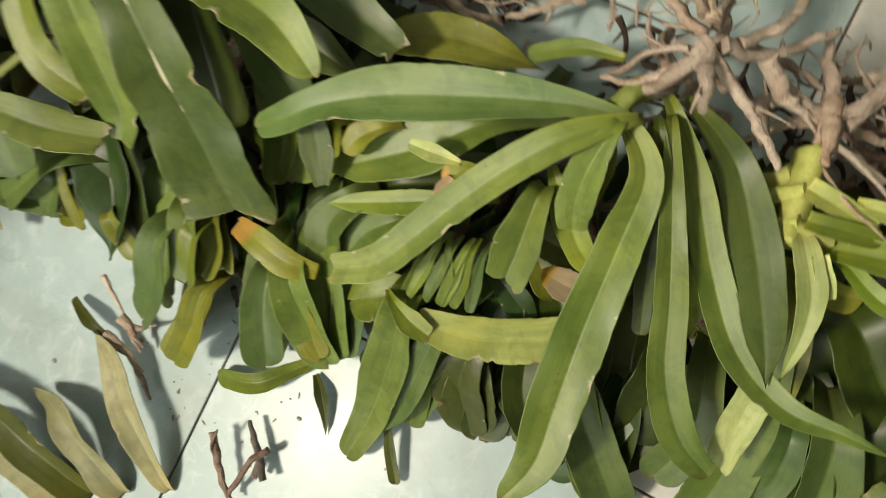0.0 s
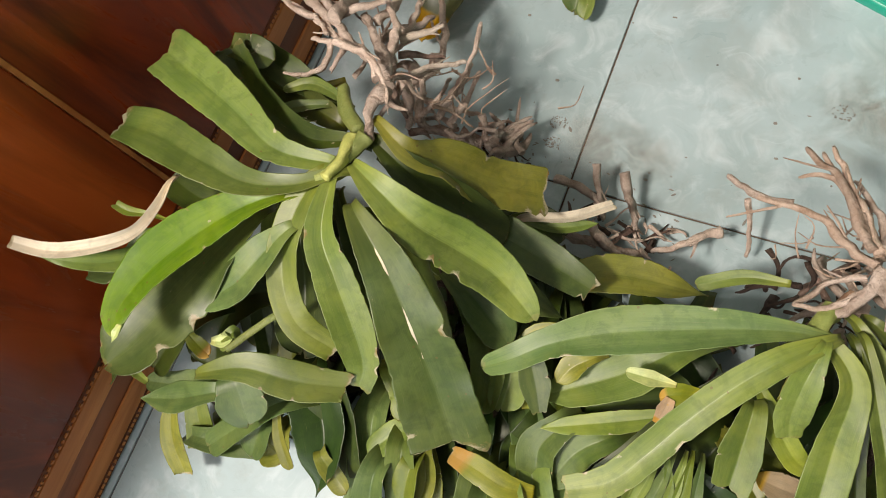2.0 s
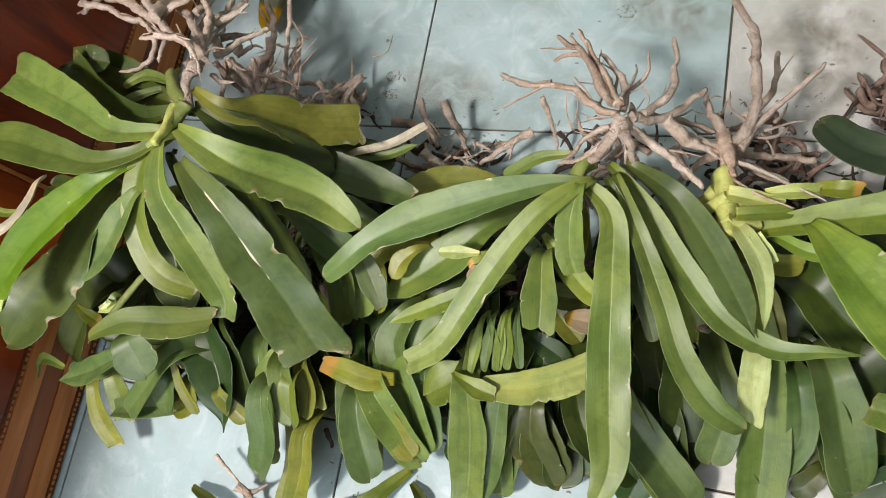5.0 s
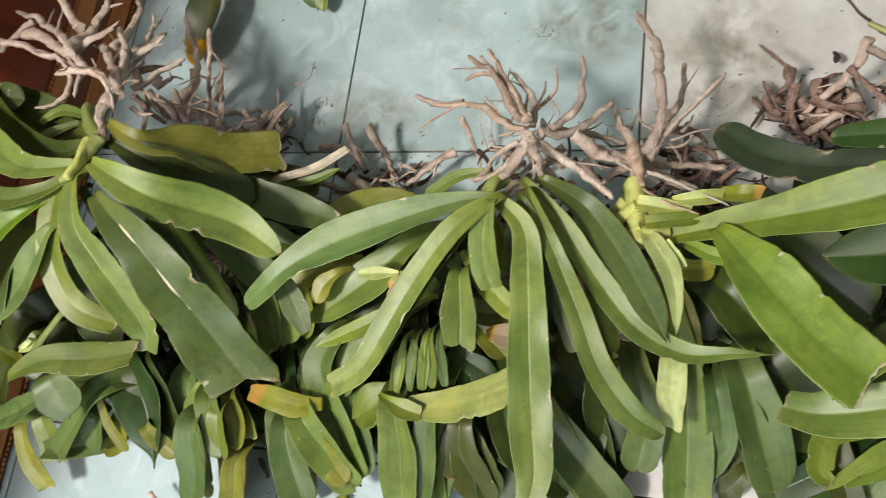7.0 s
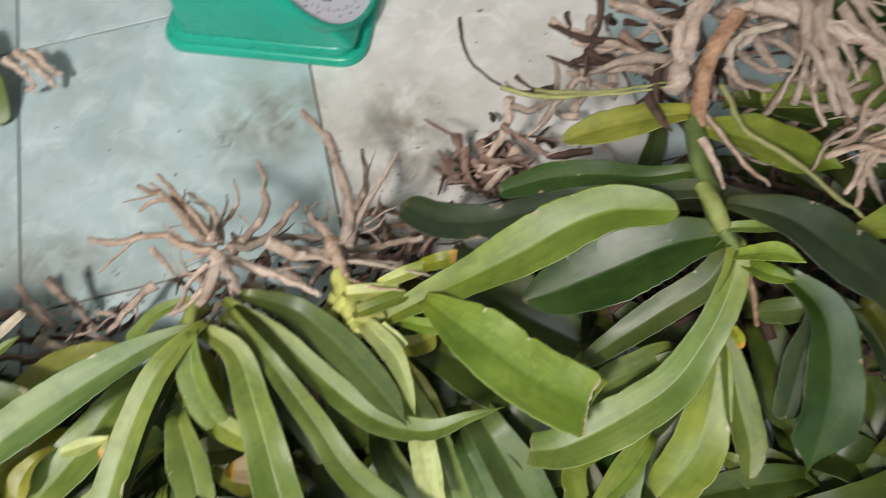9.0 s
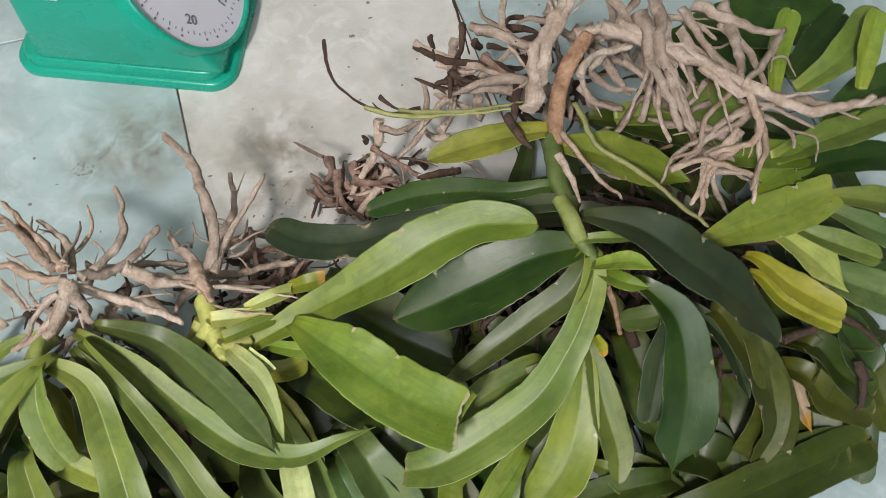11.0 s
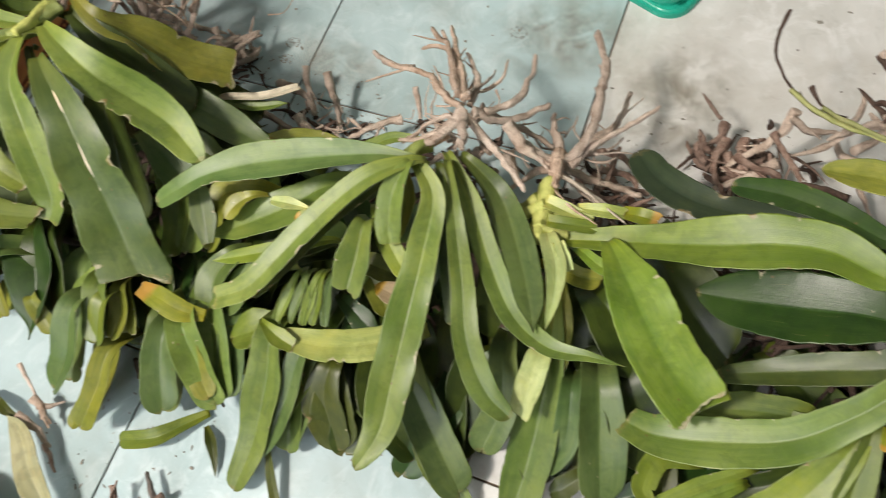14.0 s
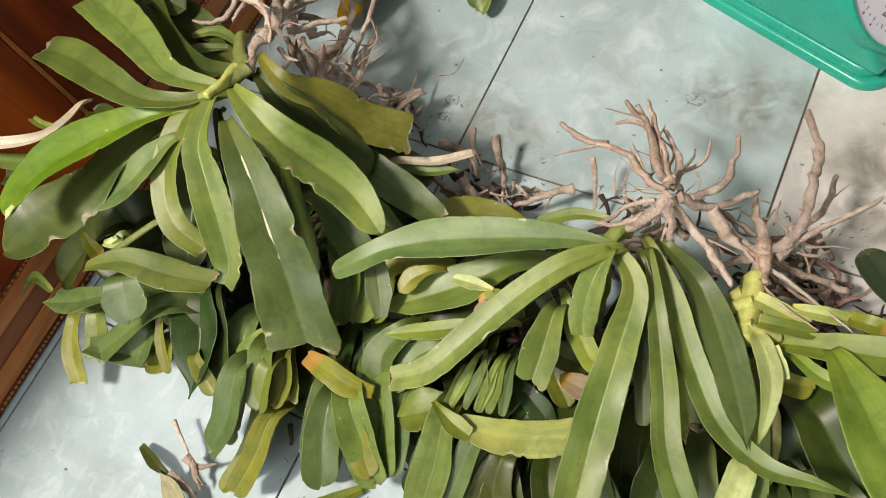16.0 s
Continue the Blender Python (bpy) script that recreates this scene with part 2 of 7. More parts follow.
ROOT = {
    "root": root_material("root_tan_grey", (0.42, 0.30, 0.225), (0.76, 0.62, 0.52)),
    "red_root": root_material("root_red_brown", (0.19, 0.10, 0.068), (0.50, 0.35, 0.28)),
    "white_root": root_material("root_whitish", (0.44, 0.36, 0.28), (0.66, 0.57, 0.47)),
    "tan_root": root_material("root_tan", (0.42, 0.265, 0.175), (0.74, 0.57, 0.45)),
    "brown_stem": root_material("stem_brown", (0.22, 0.11, 0.06), (0.56, 0.35, 0.22)),
    "yellow_stem": root_material("stem_yellow_green", (0.33, 0.37, 0.085), (0.50, 0.51, 0.15), 0.55),
    "sheath_green": root_material("stem_sheath_green", (0.17, 0.22, 0.05), (0.28, 0.32, 0.09), 0.5),
    "green_stem": root_material("stem_dark_green", (0.10, 0.16, 0.04), (0.18, 0.25, 0.07), 0.5),
    "green_root": root_material("root_greenish", (0.22, 0.24, 0.07), (0.37, 0.37, 0.15), 0.6),
    # near black, as it also paints shade into gaps of the pile
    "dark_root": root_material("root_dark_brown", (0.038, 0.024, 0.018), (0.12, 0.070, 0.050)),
    "grey_root": root_material("root_grey", (0.14, 0.115, 0.10), (0.27, 0.23, 0.20)),
}


def tile_material(name, low, high, vein, cloud_dark):
    mat, nt, bsdf = nodes_of(name)
    rnd = nt.nodes.new("ShaderNodeObjectInfo").outputs["Random"]
    spot = shifted(nt, nt.nodes.new("ShaderNodeTexCoord").outputs["Object"], rnd, 11.0)
    big = noise_at(nt, spot, 5.0, 5.0, 0.6, 0.6)
    small = noise_at(nt, spot, 22.0, 6.0, 0.65, 0.8)
    colour = mixed(nt, ramp(nt, big, [(0.35, 0.0), (0.62, 1.0)]), low, high)
    colour = mixed(nt, ramp(nt, small, [(0.5, 0.0), (0.72, 0.75)]), colour, vein)
    colour = mixed(nt, ramp(nt, noise_at(nt, spot, 6.0, 5.0, 0.62, 0.4), [(0.48, 0.0), (0.74, 0.6)]), colour, cloud_dark)
    # thin light veins
    line = maths(nt, "ABSOLUTE", maths(nt, "SUBTRACT", noise_at(nt, spot, 13.0, 2.0, 0.5, 1.6), 0.5))
    colour = mixed(nt, maths(nt, "MULTIPLY", ramp(nt, line, [(0.0, 0.35), (0.03, 0.0)]), ramp(nt, noise_at(nt, spot, 17.0, 3.0), [(0.5, 0.0), (0.66, 1.0)])), colour, vein)
    # dirt specks and scuffs
    cells = add(nt, "ShaderNodeTexVoronoi", Scale=30.0)
    nt.links.new(spot, cells.inputs["Vector"])
    speck = maths(nt, "MULTIPLY", maths(nt, "LESS_THAN", cells.outputs["Distance"], 0.05), maths(nt, "GREATER_THAN", noise_at(nt, spot, 12.0, 2.0), 0.55))
    colour = mixed(nt, maths(nt, "MULTIPLY", speck, 0.75), colour, (0.10, 0.085, 0.07))
    scuff = ramp(nt, noise_at(nt, spot, 15.0, 8.0, 0.75), [(0.58, 0.0), (0.82, 0.45)])
    colour = mixed(nt, scuff, colour, (0.27, 0.25, 0.21))
    nt.links.new(colour, bsdf.inputs["Base Color"])
    nt.links.new(maths(nt, "MULTIPLY_ADD", small, 0.22, 0.19), bsdf.inputs["Roughness"])
    bsdf.inputs["Specular IOR Level"].default_value = 0.32
    bumped(nt, bsdf, small, 0.04, 0.001)
    return mat


TILE_GREEN = tile_material("tile_aqua_marble", (0.335, 0.440, 0.455), (0.430, 0.540, 0.562), (0.58, 0.67, 0.69), (0.29, 0.325, 0.305))
TILE_GREY = tile_material("tile_grey_marble", (0.56, 0.555, 0.53), (0.69, 0.69, 0.675), (0.79, 0.79, 0.79), (0.45, 0.42, 0.37))


def plain_material(name, colour, rough=0.6, metal=0.0, vary=0.06, scale=30.0, bump=0.1):
    mat, nt, bsdf = nodes_of(name)
    spot = nt.nodes.new("ShaderNodeTexCoord").outputs["Object"]
    n = noise_at(nt, spot, scale, 6.0, 0.65)
    col = mixed(nt, n, tuple(max(0, c * (1 - vary * 2)) for c in colour), tuple(min(1, c * (1 + vary * 2)) for c in colour))
    nt.links.new(col, bsdf.inputs["Base Color"])
    nt.links.new(maths(nt, "MULTIPLY_ADD", n, 0.16, rough - 0.08), bsdf.inputs["Roughness"])
    bsdf.inputs["Metallic"].default_value = metal
    bumped(nt, bsdf, n, bump, 0.001)
    return mat


def wood_material(name, dark, mid, light, along=(30.0, 2.2, 30.0), rough=0.2):
    mat, nt, bsdf = nodes_of(name)
    spot = nt.nodes.new("ShaderNodeTexCoord").outputs["Object"]
    grain = noise_at(nt, scaled(nt, spot, along), 1.0, 6.0, 0.6, 0.9)
    band = noise_at(nt, scaled(nt, spot, tuple(v * 0.16 for v in along)), 1.6, 3.0, 0.5, 1.4)
    colour = ramp(nt, band, [(0.30, dark), (0.5, mid), (0.68, light)])
    colour = mixed(nt, ramp(nt, grain, [(0.42, 0.0), (0.64, 0.85)]), colour, dark)
    nt.links.new(colour, bsdf.inputs["Base Color"])
    nt.links.new(maths(nt, "MULTIPLY_ADD", grain, 0.15, rough), bsdf.inputs["Roughness"])
    bsdf.inputs["Specular IOR Level"].default_value = 0.28
    bumped(nt, bsdf, grain, 0.08, 0.001)
    return mat


MAHOGANY = wood_material("mahogany_varnished", (0.055, 0.008, 0.003), (0.39, 0.053, 0.010), (0.68, 0.135, 0.026), (26.0, 9.0, 1.6))
STRIP_WOOD = wood_material("inlay_light_wood", (0.40, 0.125, 0.032), (0.54, 0.19, 0.052), (0.62, 0.25, 0.08), (40.0, 5.0, 40.0), 0.35)
BAND_WOOD = wood_material("band_dark_wood", (0.12, 0.032, 0.012), (0.21, 0.060, 0.022), (0.30, 0.095, 0.035), (40.0, 3.0, 40.0), 0.3)
WALL_PAINT = plain_material("wall_paint", (0.42, 0.43, 0.39), 0.8, 0.0, 0.04, 6.0)
CEILING_PAINT = plain_material("ceiling_paint", (0.82, 0.82, 0.80), 0.85, 0.0, 0.03, 6.0)
GROUT = plain_material("grout_dirty", (0.16, 0.12, 0.09), 0.9, 0.0, 0.25, 60.0)
DIRT = plain_material("dried_mud", (0.24, 0.225, 0.195), 0.9, 0.0, 0.3, 200.0)
GREEN_PAINT = plain_material("enamel_teal", (0.008, 0.35, 0.245), 0.28, 0.0, 0.06, 18.0, 0.05)
DIAL_WHITE = plain_material("dial_white", (0.74, 0.73, 0.82), 0.35, 0.0, 0.02)
DIAL_BLACK = plain_material("dial_print", (0.16, 0.16, 0.20), 0.5)
HUB_GREEN = plain_material("hub_green", (0.01, 0.22, 0.05), 0.35)
NEEDLE_BRASS = plain_material("needle_olive", (0.30, 0.30, 0.12), 0.4)
STICKER = plain_material("sticker_white", (0.78, 0.78, 0.76), 0.4, 0.0, 0.02)
RED_DOT = plain_material("red_cap", (0.45, 0.06, 0.03), 0.4)
METAL = plain_material("steel_plate", (0.6, 0.6, 0.58), 0.3, 1.0, 0.04)


# ---------------------------------------------------------------- helpers
def part(name, bm, material, parent=None, label="", smooth=False):
    mesh = bpy.data.meshes.new(name)
    if smooth:
        for e in bm.edges:
            e.smooth = e.calc_face_angle(0.0) < 0.75
    bm.to_mesh(mesh)
    bm.free()
    for m in material if isinstance(material, (list, tuple)) else (material,):
        mesh.materials.append(m)
    if smooth:
        mesh.polygons.foreach_set("use_smooth", [True] * len(mesh.polygons))
    ob = new(name, mesh)
    if parent is not None:
        ob.parent = parent
        ob.matrix_parent_inverse = parent.matrix_world.inverted()
    if label:
        tagged(ob, label)
    return ob


def base_of(name, at, label, category, group="", kind=""):
    ob = new(name)
    ob.empty_display_size = 0.05
    ob.matrix_world = at if isinstance(at, Matrix) else Matrix.Translation(at)
    bpy.context.view_layer.update()
    return tagged(ob, label, category, group, kind)


def box(x0, x1, y0, y1, z0, z1, bevel=0.0, segments=2):
    bm = bmesh.new()
    bmesh.ops.create_cube(bm, size=1.0)
    for v in bm.verts:
        v.co = Vector((x0 + (v.co.x + 0.5) * (x1 - x0), y0 + (v.co.y + 0.5) * (y1 - y0), z0 + (v.co.z + 0.5) * (z1 - z0)))
    if bevel:
        bmesh.ops.bevel(bm, geom=bm.edges[:], offset=bevel, segments=segments, affect="EDGES", profile=0.5)
    return bm


def spline(points, count):
    """Evenly stepped points of a smooth curve through the given ones."""
    p = [Vector(q) for q in points]
    p = [p[0] * 2 - p[1]] + p + [p[-1] * 2 - p[-2]]
    dense = []
    for i in range(1, len(p) - 2):
        for k in range(12):
            t = k / 12
            a, b, c, d = p[i - 1], p[i], p[i + 1], p[i + 2]
            dense.append(0.5 * (2 * b + (c - a) * t + (2 * a - 5 * b + 4 * c - d) * t * t + (3 * b - a - 3 * c + d) * t ** 3))
    dense.append(p[-2])
    lengths = [0.0]
    for a, b in zip(dense, dense[1:]):
        lengths.append(lengths[-1] + (b - a).length)
    out, j = [], 0
    for i in range(count + 1):
        want = lengths[-1] * i / count
        while j < len(lengths) - 2 and lengths[j + 1] < want:
            j += 1
        f = (want - lengths[j]) / max(1e-9, lengths[j + 1] - lengths[j])
        out.append(dense[j].lerp(dense[j + 1], f))
    return out, lengths[-1]


DICE = random.Random(7)
ODD_LEAF = {"cream": "dry cream-coloured leaf", "dry_brown": "dry brown leaf with an orange end", "yellow": "yellowed leaf",
            "orange_yellow": "yellow leaf with an orange end", "pale": "pale young leaf", "yellow_margin": "dark leaf with a yellow end"}


TIP_LONG = {"round": 1.15, "cut": 0.28, "point": 4.2}


def eased(stops, v):
    """A smooth value at v, from evenly spread stops."""
    n = len(stops) - 1
    i = min(n - 1, int(v * n))
    f = v * n - i
    f = f * f * (3 - 2 * f) * 0.5 + f * 0.5
    return stops[i] + (stops[i + 1] - stops[i]) * f


NICKS = random.Random(23)


def leaf(plant, colour, width, *points, tip="round", fold=0.5, roll=0.0, wave=1.0, base=0.48, torn=0, slant=None, sunk=False, tucked=True):
    """A thick strap leaf along the points, creased along its midrib, with an uneven margin. A point's fourth number is its share of the width."""
    thick = 0.0013
    spread = (-1.0, -0.95, -0.76, -0.5, -0.24, -0.07, 0.0, 0.07, 0.24, 0.5, 0.76, 0.95, 1.0)
    cols = len(spread) - 1
    shaped = len(points[0]) == 4
    if shaped and not sunk and tucked:
        # the base narrows into the crown
        a, b = Vector(points[0][:3]), Vector(points[1][:3])
        back = a - (b - a).normalized() * 0.014
        points = ((back.x, back.y, a.z - 0.010, points[0][3] * 0.5), *points)
    if sunk:
        # the base dives under the leaves above it
        a, b = Vector(points[0][:3]), Vector(points[1][:3])
        span = (Vector(points[-1][:3]) - a).length
        back = a - (b - a).normalized() * min(0.05, span * 0.35)
        dip = min(0.045, span * 0.3)
        points = ((back.x, back.y, max(0.006, a.z - dip), 0.45), *points) if shaped else (tuple(back[:2]) + (max(0.006, a.z - dip),), *points)
    shares = [p[3] for p in points] if shaped else [base, 0.5 + base / 2, 1.0, 1.0, 1.0]
    fine, length = spline([p[:3] for p in points], 60)
    end_half = width * 0.5 * shares[-1]
    if shaped:
        gaps = [0.0]
        for p, q in zip(points, points[1:]):
            gaps.append(gaps[-1] + (Vector(q[:3]) - Vector(p[:3])).length)
        gaps = [g / gaps[-1] for g in gaps]
        shares = [float(np.interp(k / 24, gaps, shares)) for k in range(25)]
        shares = [sum(shares[max(0, min(24, k + j))] for j in (-1, 0, 1)) * 0.36 for k in range(25)]
    reach = TIP_LONG[tip] * max(end_half, width * (0.34 if tip == "round" else 0.2)) / length
    reach = min(0.5, reach)
    body = 44 if shaped else 22
    steps = [(1 - reach) * k / body for k in range(body + 1)] + [1 - reach * (1 - math.sin(k / 8 * math.pi / 2)) for k in range(1, 9)]
    rows = len(steps) - 1
    line = []
    for v in steps:
        k = min(59, int(v * 60))
        line.append(fine[k].lerp(fine[k + 1], v * 60 - k))
    bm = bmesh.new()
    uv = bm.loops.layers.uv.new("UVMap")
    wear = bm.loops.layers.uv.new("Wear")
    phase, pace, swing = DICE.uniform(0, 6.3), length / 0.085 * DICE.uniform(0.5, 1.1), DICE.uniform(0.4, 1.2) * wave
    spin, sway = (5, 12) if shaped else (13, 26)
    lean = radians(roll + DICE.uniform(-spin, spin))
    notch = DICE.uniform(0.0, 0.3)
    uneven = DICE.choice((-1, 1)) * DICE.uniform(0.01, 0.07)
    twist = radians(DICE.uniform(-sway, sway))
    curl = DICE.uniform(-0.05, 0.22)
    crisp = DICE.uniform(0.35, 1.0)
    slant = DICE.uniform(-0.5, 0.5) if slant is None else slant
    ragged = 0.22 if tip == "cut" else 0.08
    bites = [(DICE.uniform(0.3, 0.97), DICE.choice((-1, 1)), DICE.uniform(0.02, 0.09), DICE.uniform(0.012, 0.035)) for _ in range(DICE.choice((0, 0, 1, 1, 2)))]
    bites += [(DICE.uniform(0.45, 0.99), DICE.choice((-1, 1)), DICE.uniform(0.08, 0.24), DICE.uniform(0.012, 0.035)) for _ in range(torn)]
    if shaped and width > 0.015:
        bites += [(NICKS.uniform(0.2, 0.98), NICKS.choice((-1, 1)), NICKS.uniform(0.02, 0.10), NICKS.uniform(0.008, 0.022)) for _ in range(NICKS.choice((1, 2, 3, 4)))]
    frayed = NICKS.uniform(0.2, 0.75) if tip == "cut" else NICKS.uniform(0.0, 0.4)
    side_before = None
    top, under = [], []
    for i, (v, p) in enumerate(zip(steps, line)):
        t = (line[min(rows, i + 1)] - line[max(0, i - 1)]).normalized()
        s = t.cross(Vector((0, 0, 1)))
        if side_before is None:
            side = s.normalized() if s.length > 0.05 else Vector((1, 0, 0))
        else:
            side = (s * 0.6 + side_before * 0.7)
            side = (side - t * side.dot(t)).normalized()
        side_before = side
        up = side.cross(t).normalized()
        turn = lean * (0.4 + 0.6 * v) + twist * v * v
        sd, n = side * math.cos(turn) + up * math.sin(turn), up * math.cos(turn) - side * math.sin(turn)
        half = width * 0.5 * eased(shares, v)
        near_tip = max(0.0, (v - 1 + reach) / reach)
        if tip == "point":
            taper = max(0.03, 1 - near_tip ** 1.6)
        elif tip == "cut":
            taper = 1 - 0.22 * near_tip ** 2.5
        else:
            taper = max(0.10, math.sqrt(max(0.0, 1 - near_tip ** 2.3)))
        ra, rb = [], []
        for k in range(cols + 1):
            u = spread[k]
            wide = half * taper * (1 + uneven * math.copysign(1.0, u) * math.sin(v * 5 + phase))
            ripple = swing * 0.06 * width * math.sin(phase + v * pace * 6.28 + (1.3 if u > 0 else 0)) * u * u * min(1.0, 3 * v)
            lift = (fold * (1.45 - 0.75 * v) * (crisp * abs(u) + (1 - crisp) * (0.25 + 0.6 * u * u) - curl * u * u) - 0.02 * u ** 4) * wide + ripple
            jag = 1.0
            if abs(u) > 0.9:
                jag += 0.035 * noise.noise(Vector((phase * 9 + v * length * 120.0, u * 3, phase))) + 0.03 * noise.noise(Vector((phase * 5 + v * length * 300.0, u * 3, phase)))
            for at, flank, deep, broad in bites:
                if u * flank > 0.7:
                    jag -= deep * max(0.0, 1 - abs(v - at) / broad) ** 0.6
            along = 0.0
            if tip != "point" and near_tip > 0:
                along = near_tip * half * (slant * u * (0.7 if tip == "cut" else 0.25) - notch * (1 - abs(u)) ** 2 + ragged * noise.noise(Vector((u * 3.1, phase * 7, 2.0))))
            q = p + sd * (u * wide * jag) + n * lift + t * along
            ra.append(bm.verts.new(q))
            rb.append(bm.verts.new(q - n * thick * (1.5 - 0.9 * abs(u))))
        top.append(ra)
        under.append(rb)

    def worn(u, v):
        """How far the margin is dried out here: round the bites and at the end."""
        most = frayed * max(0.0, (v - 0.965) / 0.035)
        for at, flank, deep, broad in bites:
            close = max(0.0, 1 - abs(v - at) / (broad * 1.5)) * max(0.0, 1 - (1 - (2 * u - 1) * flank) / 0.4)
            most = max(most, close * min(1.0, 0.35 + deep * 6))
        return most

    def face(vs, us):
        f = bm.faces.new(vs)
        f.smooth = True
        for loop, c in zip(f.loops, us):
            loop[uv].uv = c
            loop[wear].uv = (worn(*c), 0.0)

    for i in range(rows):
        va, vb = steps[i], steps[i + 1]
        for k in range(cols):
            ua, ub = 0.5 + spread[k] / 2, 0.5 + spread[k + 1] / 2
            us = [(ua, va), (ub, va), (ub, vb), (ua, vb)]
            face((top[i][k], top[i][k + 1], top[i + 1][k + 1], top[i + 1][k]), us)
            face((under[i][k + 1], under[i][k], under[i + 1][k], under[i + 1][k + 1]), [us[1], us[0], us[3], us[2]])
        for k, order in ((0, 1), (cols, -1)):
            c0, c1 = (k / cols, va), (k / cols, vb)
            face((under[i][k], top[i][k], top[i + 1][k], under[i + 1][k])[::order], [c0, c0, c1, c1][::order])
    for i, order in ((0, -1), (rows, 1)):
        for k in range(cols):
            c0, c1 = (k / cols, steps[i]), ((k + 1) / cols, steps[i])
            face((top[i][k], top[i][k + 1], under[i][k + 1], under[i][k])[::order], [c0, c1, c1, c0][::order])
    return part("leaf", bm, LEAF[colour], plant, ODD_LEAF.get(colour, ""))


def tube(bm, points, radius, end=0.45, sides=7, knots=0.16, steps=None):
    """An uneven round strand along the points, thinner towards its end."""
    steps = steps or max(8, 10 * len(points))
    line, length = spline(points, steps)
    rings, before = [], None
    seed = Vector((DICE.uniform(0, 50), DICE.uniform(0, 50), DICE.uniform(0, 50)))
    for i, p in enumerate(line):
        v = i / steps
        t = (line[min(steps, i + 1)] - line[max(0, i - 1)]).normalized()
        a = before if before is not None else (Vector((0, 0, 1)) if abs(t.z) < 0.9 else Vector((1, 0, 0)))
        a = (a - t * a.dot(t)).normalized()
        before = a
        b = t.cross(a)
        r = radius * (1 - (1 - end) * v) * (1 + knots * 2 * (noise.noise(seed + p * 60)) + knots * 1.3 * max(0.0, noise.noise(seed * 1.7 + p * 150)))
        if i == steps:
            r *= 0.55
        off = Vector((noise.noise(seed + p * 28), noise.noise(seed * 2 + p * 28), noise.noise(seed * 3 + p * 28))) * radius * (0.9 if knots > 0.1 else 0.2)
        off += Vector((noise.noise(seed + p * 95), noise.noise(seed * 2 + p * 95), noise.noise(seed * 3 + p * 95))) * radius * (0.45 if knots > 0.1 else 0.1)
        rings.append([bm.verts.new(p + off + (a * math.cos(x) + b * math.sin(x)) * r * (1 + 0.16 * math.sin(3 * x + seed.x)) * (0.78 + 0.3 * abs(math.cos(x + 2.2 * v + seed.y))))
                      for x in (k * 6.2832 / sides for k in range(sides))])
    for r0, r1 in zip(rings, rings[1:]):
        for k in range(sides):
            f = bm.faces.new((r0[k], r0[(k + 1) % sides], r1[(k + 1) % sides], r1[k]))
            f.smooth = True
    bm.faces.new(rings[0][::-1])
    bm.faces.new(rings[-1])


def root(plant, kind, radius, *points):
    bm = bmesh.new()
    stem = kind.endswith("stem") or kind == "sheath_green"
    tube(bm, points, radius * (1.0 if stem else 0.94), 0.9 if stem else 0.5, 9 if stem else 7, 0.045 if stem else 0.14)
    if not stem and radius > 0.004:
        # short side roots
        line, length = spline(points, 12)
        for _ in range(DICE.choice((1, 1, 2, 3))):
            k = DICE.randint(3, 9)
            d = (line[k + 1] - line[k]).normalized()
            side = Vector((DICE.uniform(-1, 1), DICE.uniform(-1, 1), DICE.uniform(-0.4, 0.2)))
            tube(bm, (line[k], line[k] + (d + side * 0.8) * length * 0.10, line[k] + (d * 1.3 + side) * length * DICE.uniform(0.12, 0.24)), radius * DICE.uniform(0.2, 0.4), 0.4, 6)
    return part("stem" if stem else "root", bm, ROOT[kind], plant)


def tangle(plant, kind, centre, spread, count, length, radius, aim=(0, 0, 0)):
    """Many thin short roots in one clump."""
    bm = bmesh.new()
    for _ in range(count):
        p = Vector(centre) + Vector((DICE.gauss(0, spread[0]), DICE.gauss(0, spread[1]), DICE.gauss(0, spread[2])))
        p.z = max(0.006, p.z)
        d = (Vector(aim) + Vector((DICE.uniform(-1, 1), DICE.uniform(-1, 1), DICE.uniform(-0.5, 0.4)))).normalized()
        size = length * DICE.uniform(0.5, 1.4)
        bend = Vector((DICE.uniform(-1, 1), DICE.uniform(-1, 1), DICE.uniform(-0.4, 0.4))) * size * 0.25
        q, r = p + d * size * 0.5 + bend, p + d * size
        q.z, r.z = max(0.005, q.z), max(0.004, r.z)
        tube(bm, (p, q, r), radius * DICE.uniform(0.5, 1.3), 0.4, 6, 0.2, 7)
    return tagged(part("root_tangle", bm, ROOT[kind], plant), kind="stuff")


# ---------------------------------------------------------------- room
TILE = 0.4
floor = part("floor", box(-3.2, 3.4, -2.8, 3.2, -0.12, -0.004), GROUT)
tagged(floor, "aqua marbled ceramic tile floor with dirty grout joints", "floor", kind="structure")
X0, X1, Y0, Y1, H = -3.0, 3.2, -2.6, 3.0, 2.75
for name, dims in (("wall_west", (X0 - 0.15, X0, Y0 - 0.15, Y1 + 0.15, 0, H)), ("wall_east", (X1, X1 + 0.15, Y0 - 0.15, Y1 + 0.15, 0, H)),
                   ("wall_north", (X0, X1, Y1, Y1 + 0.15, 0, H))):
    tagged(part(name, box(*dims), WALL_PAINT), "plain pale painted plaster wall", "wall", kind="structure")
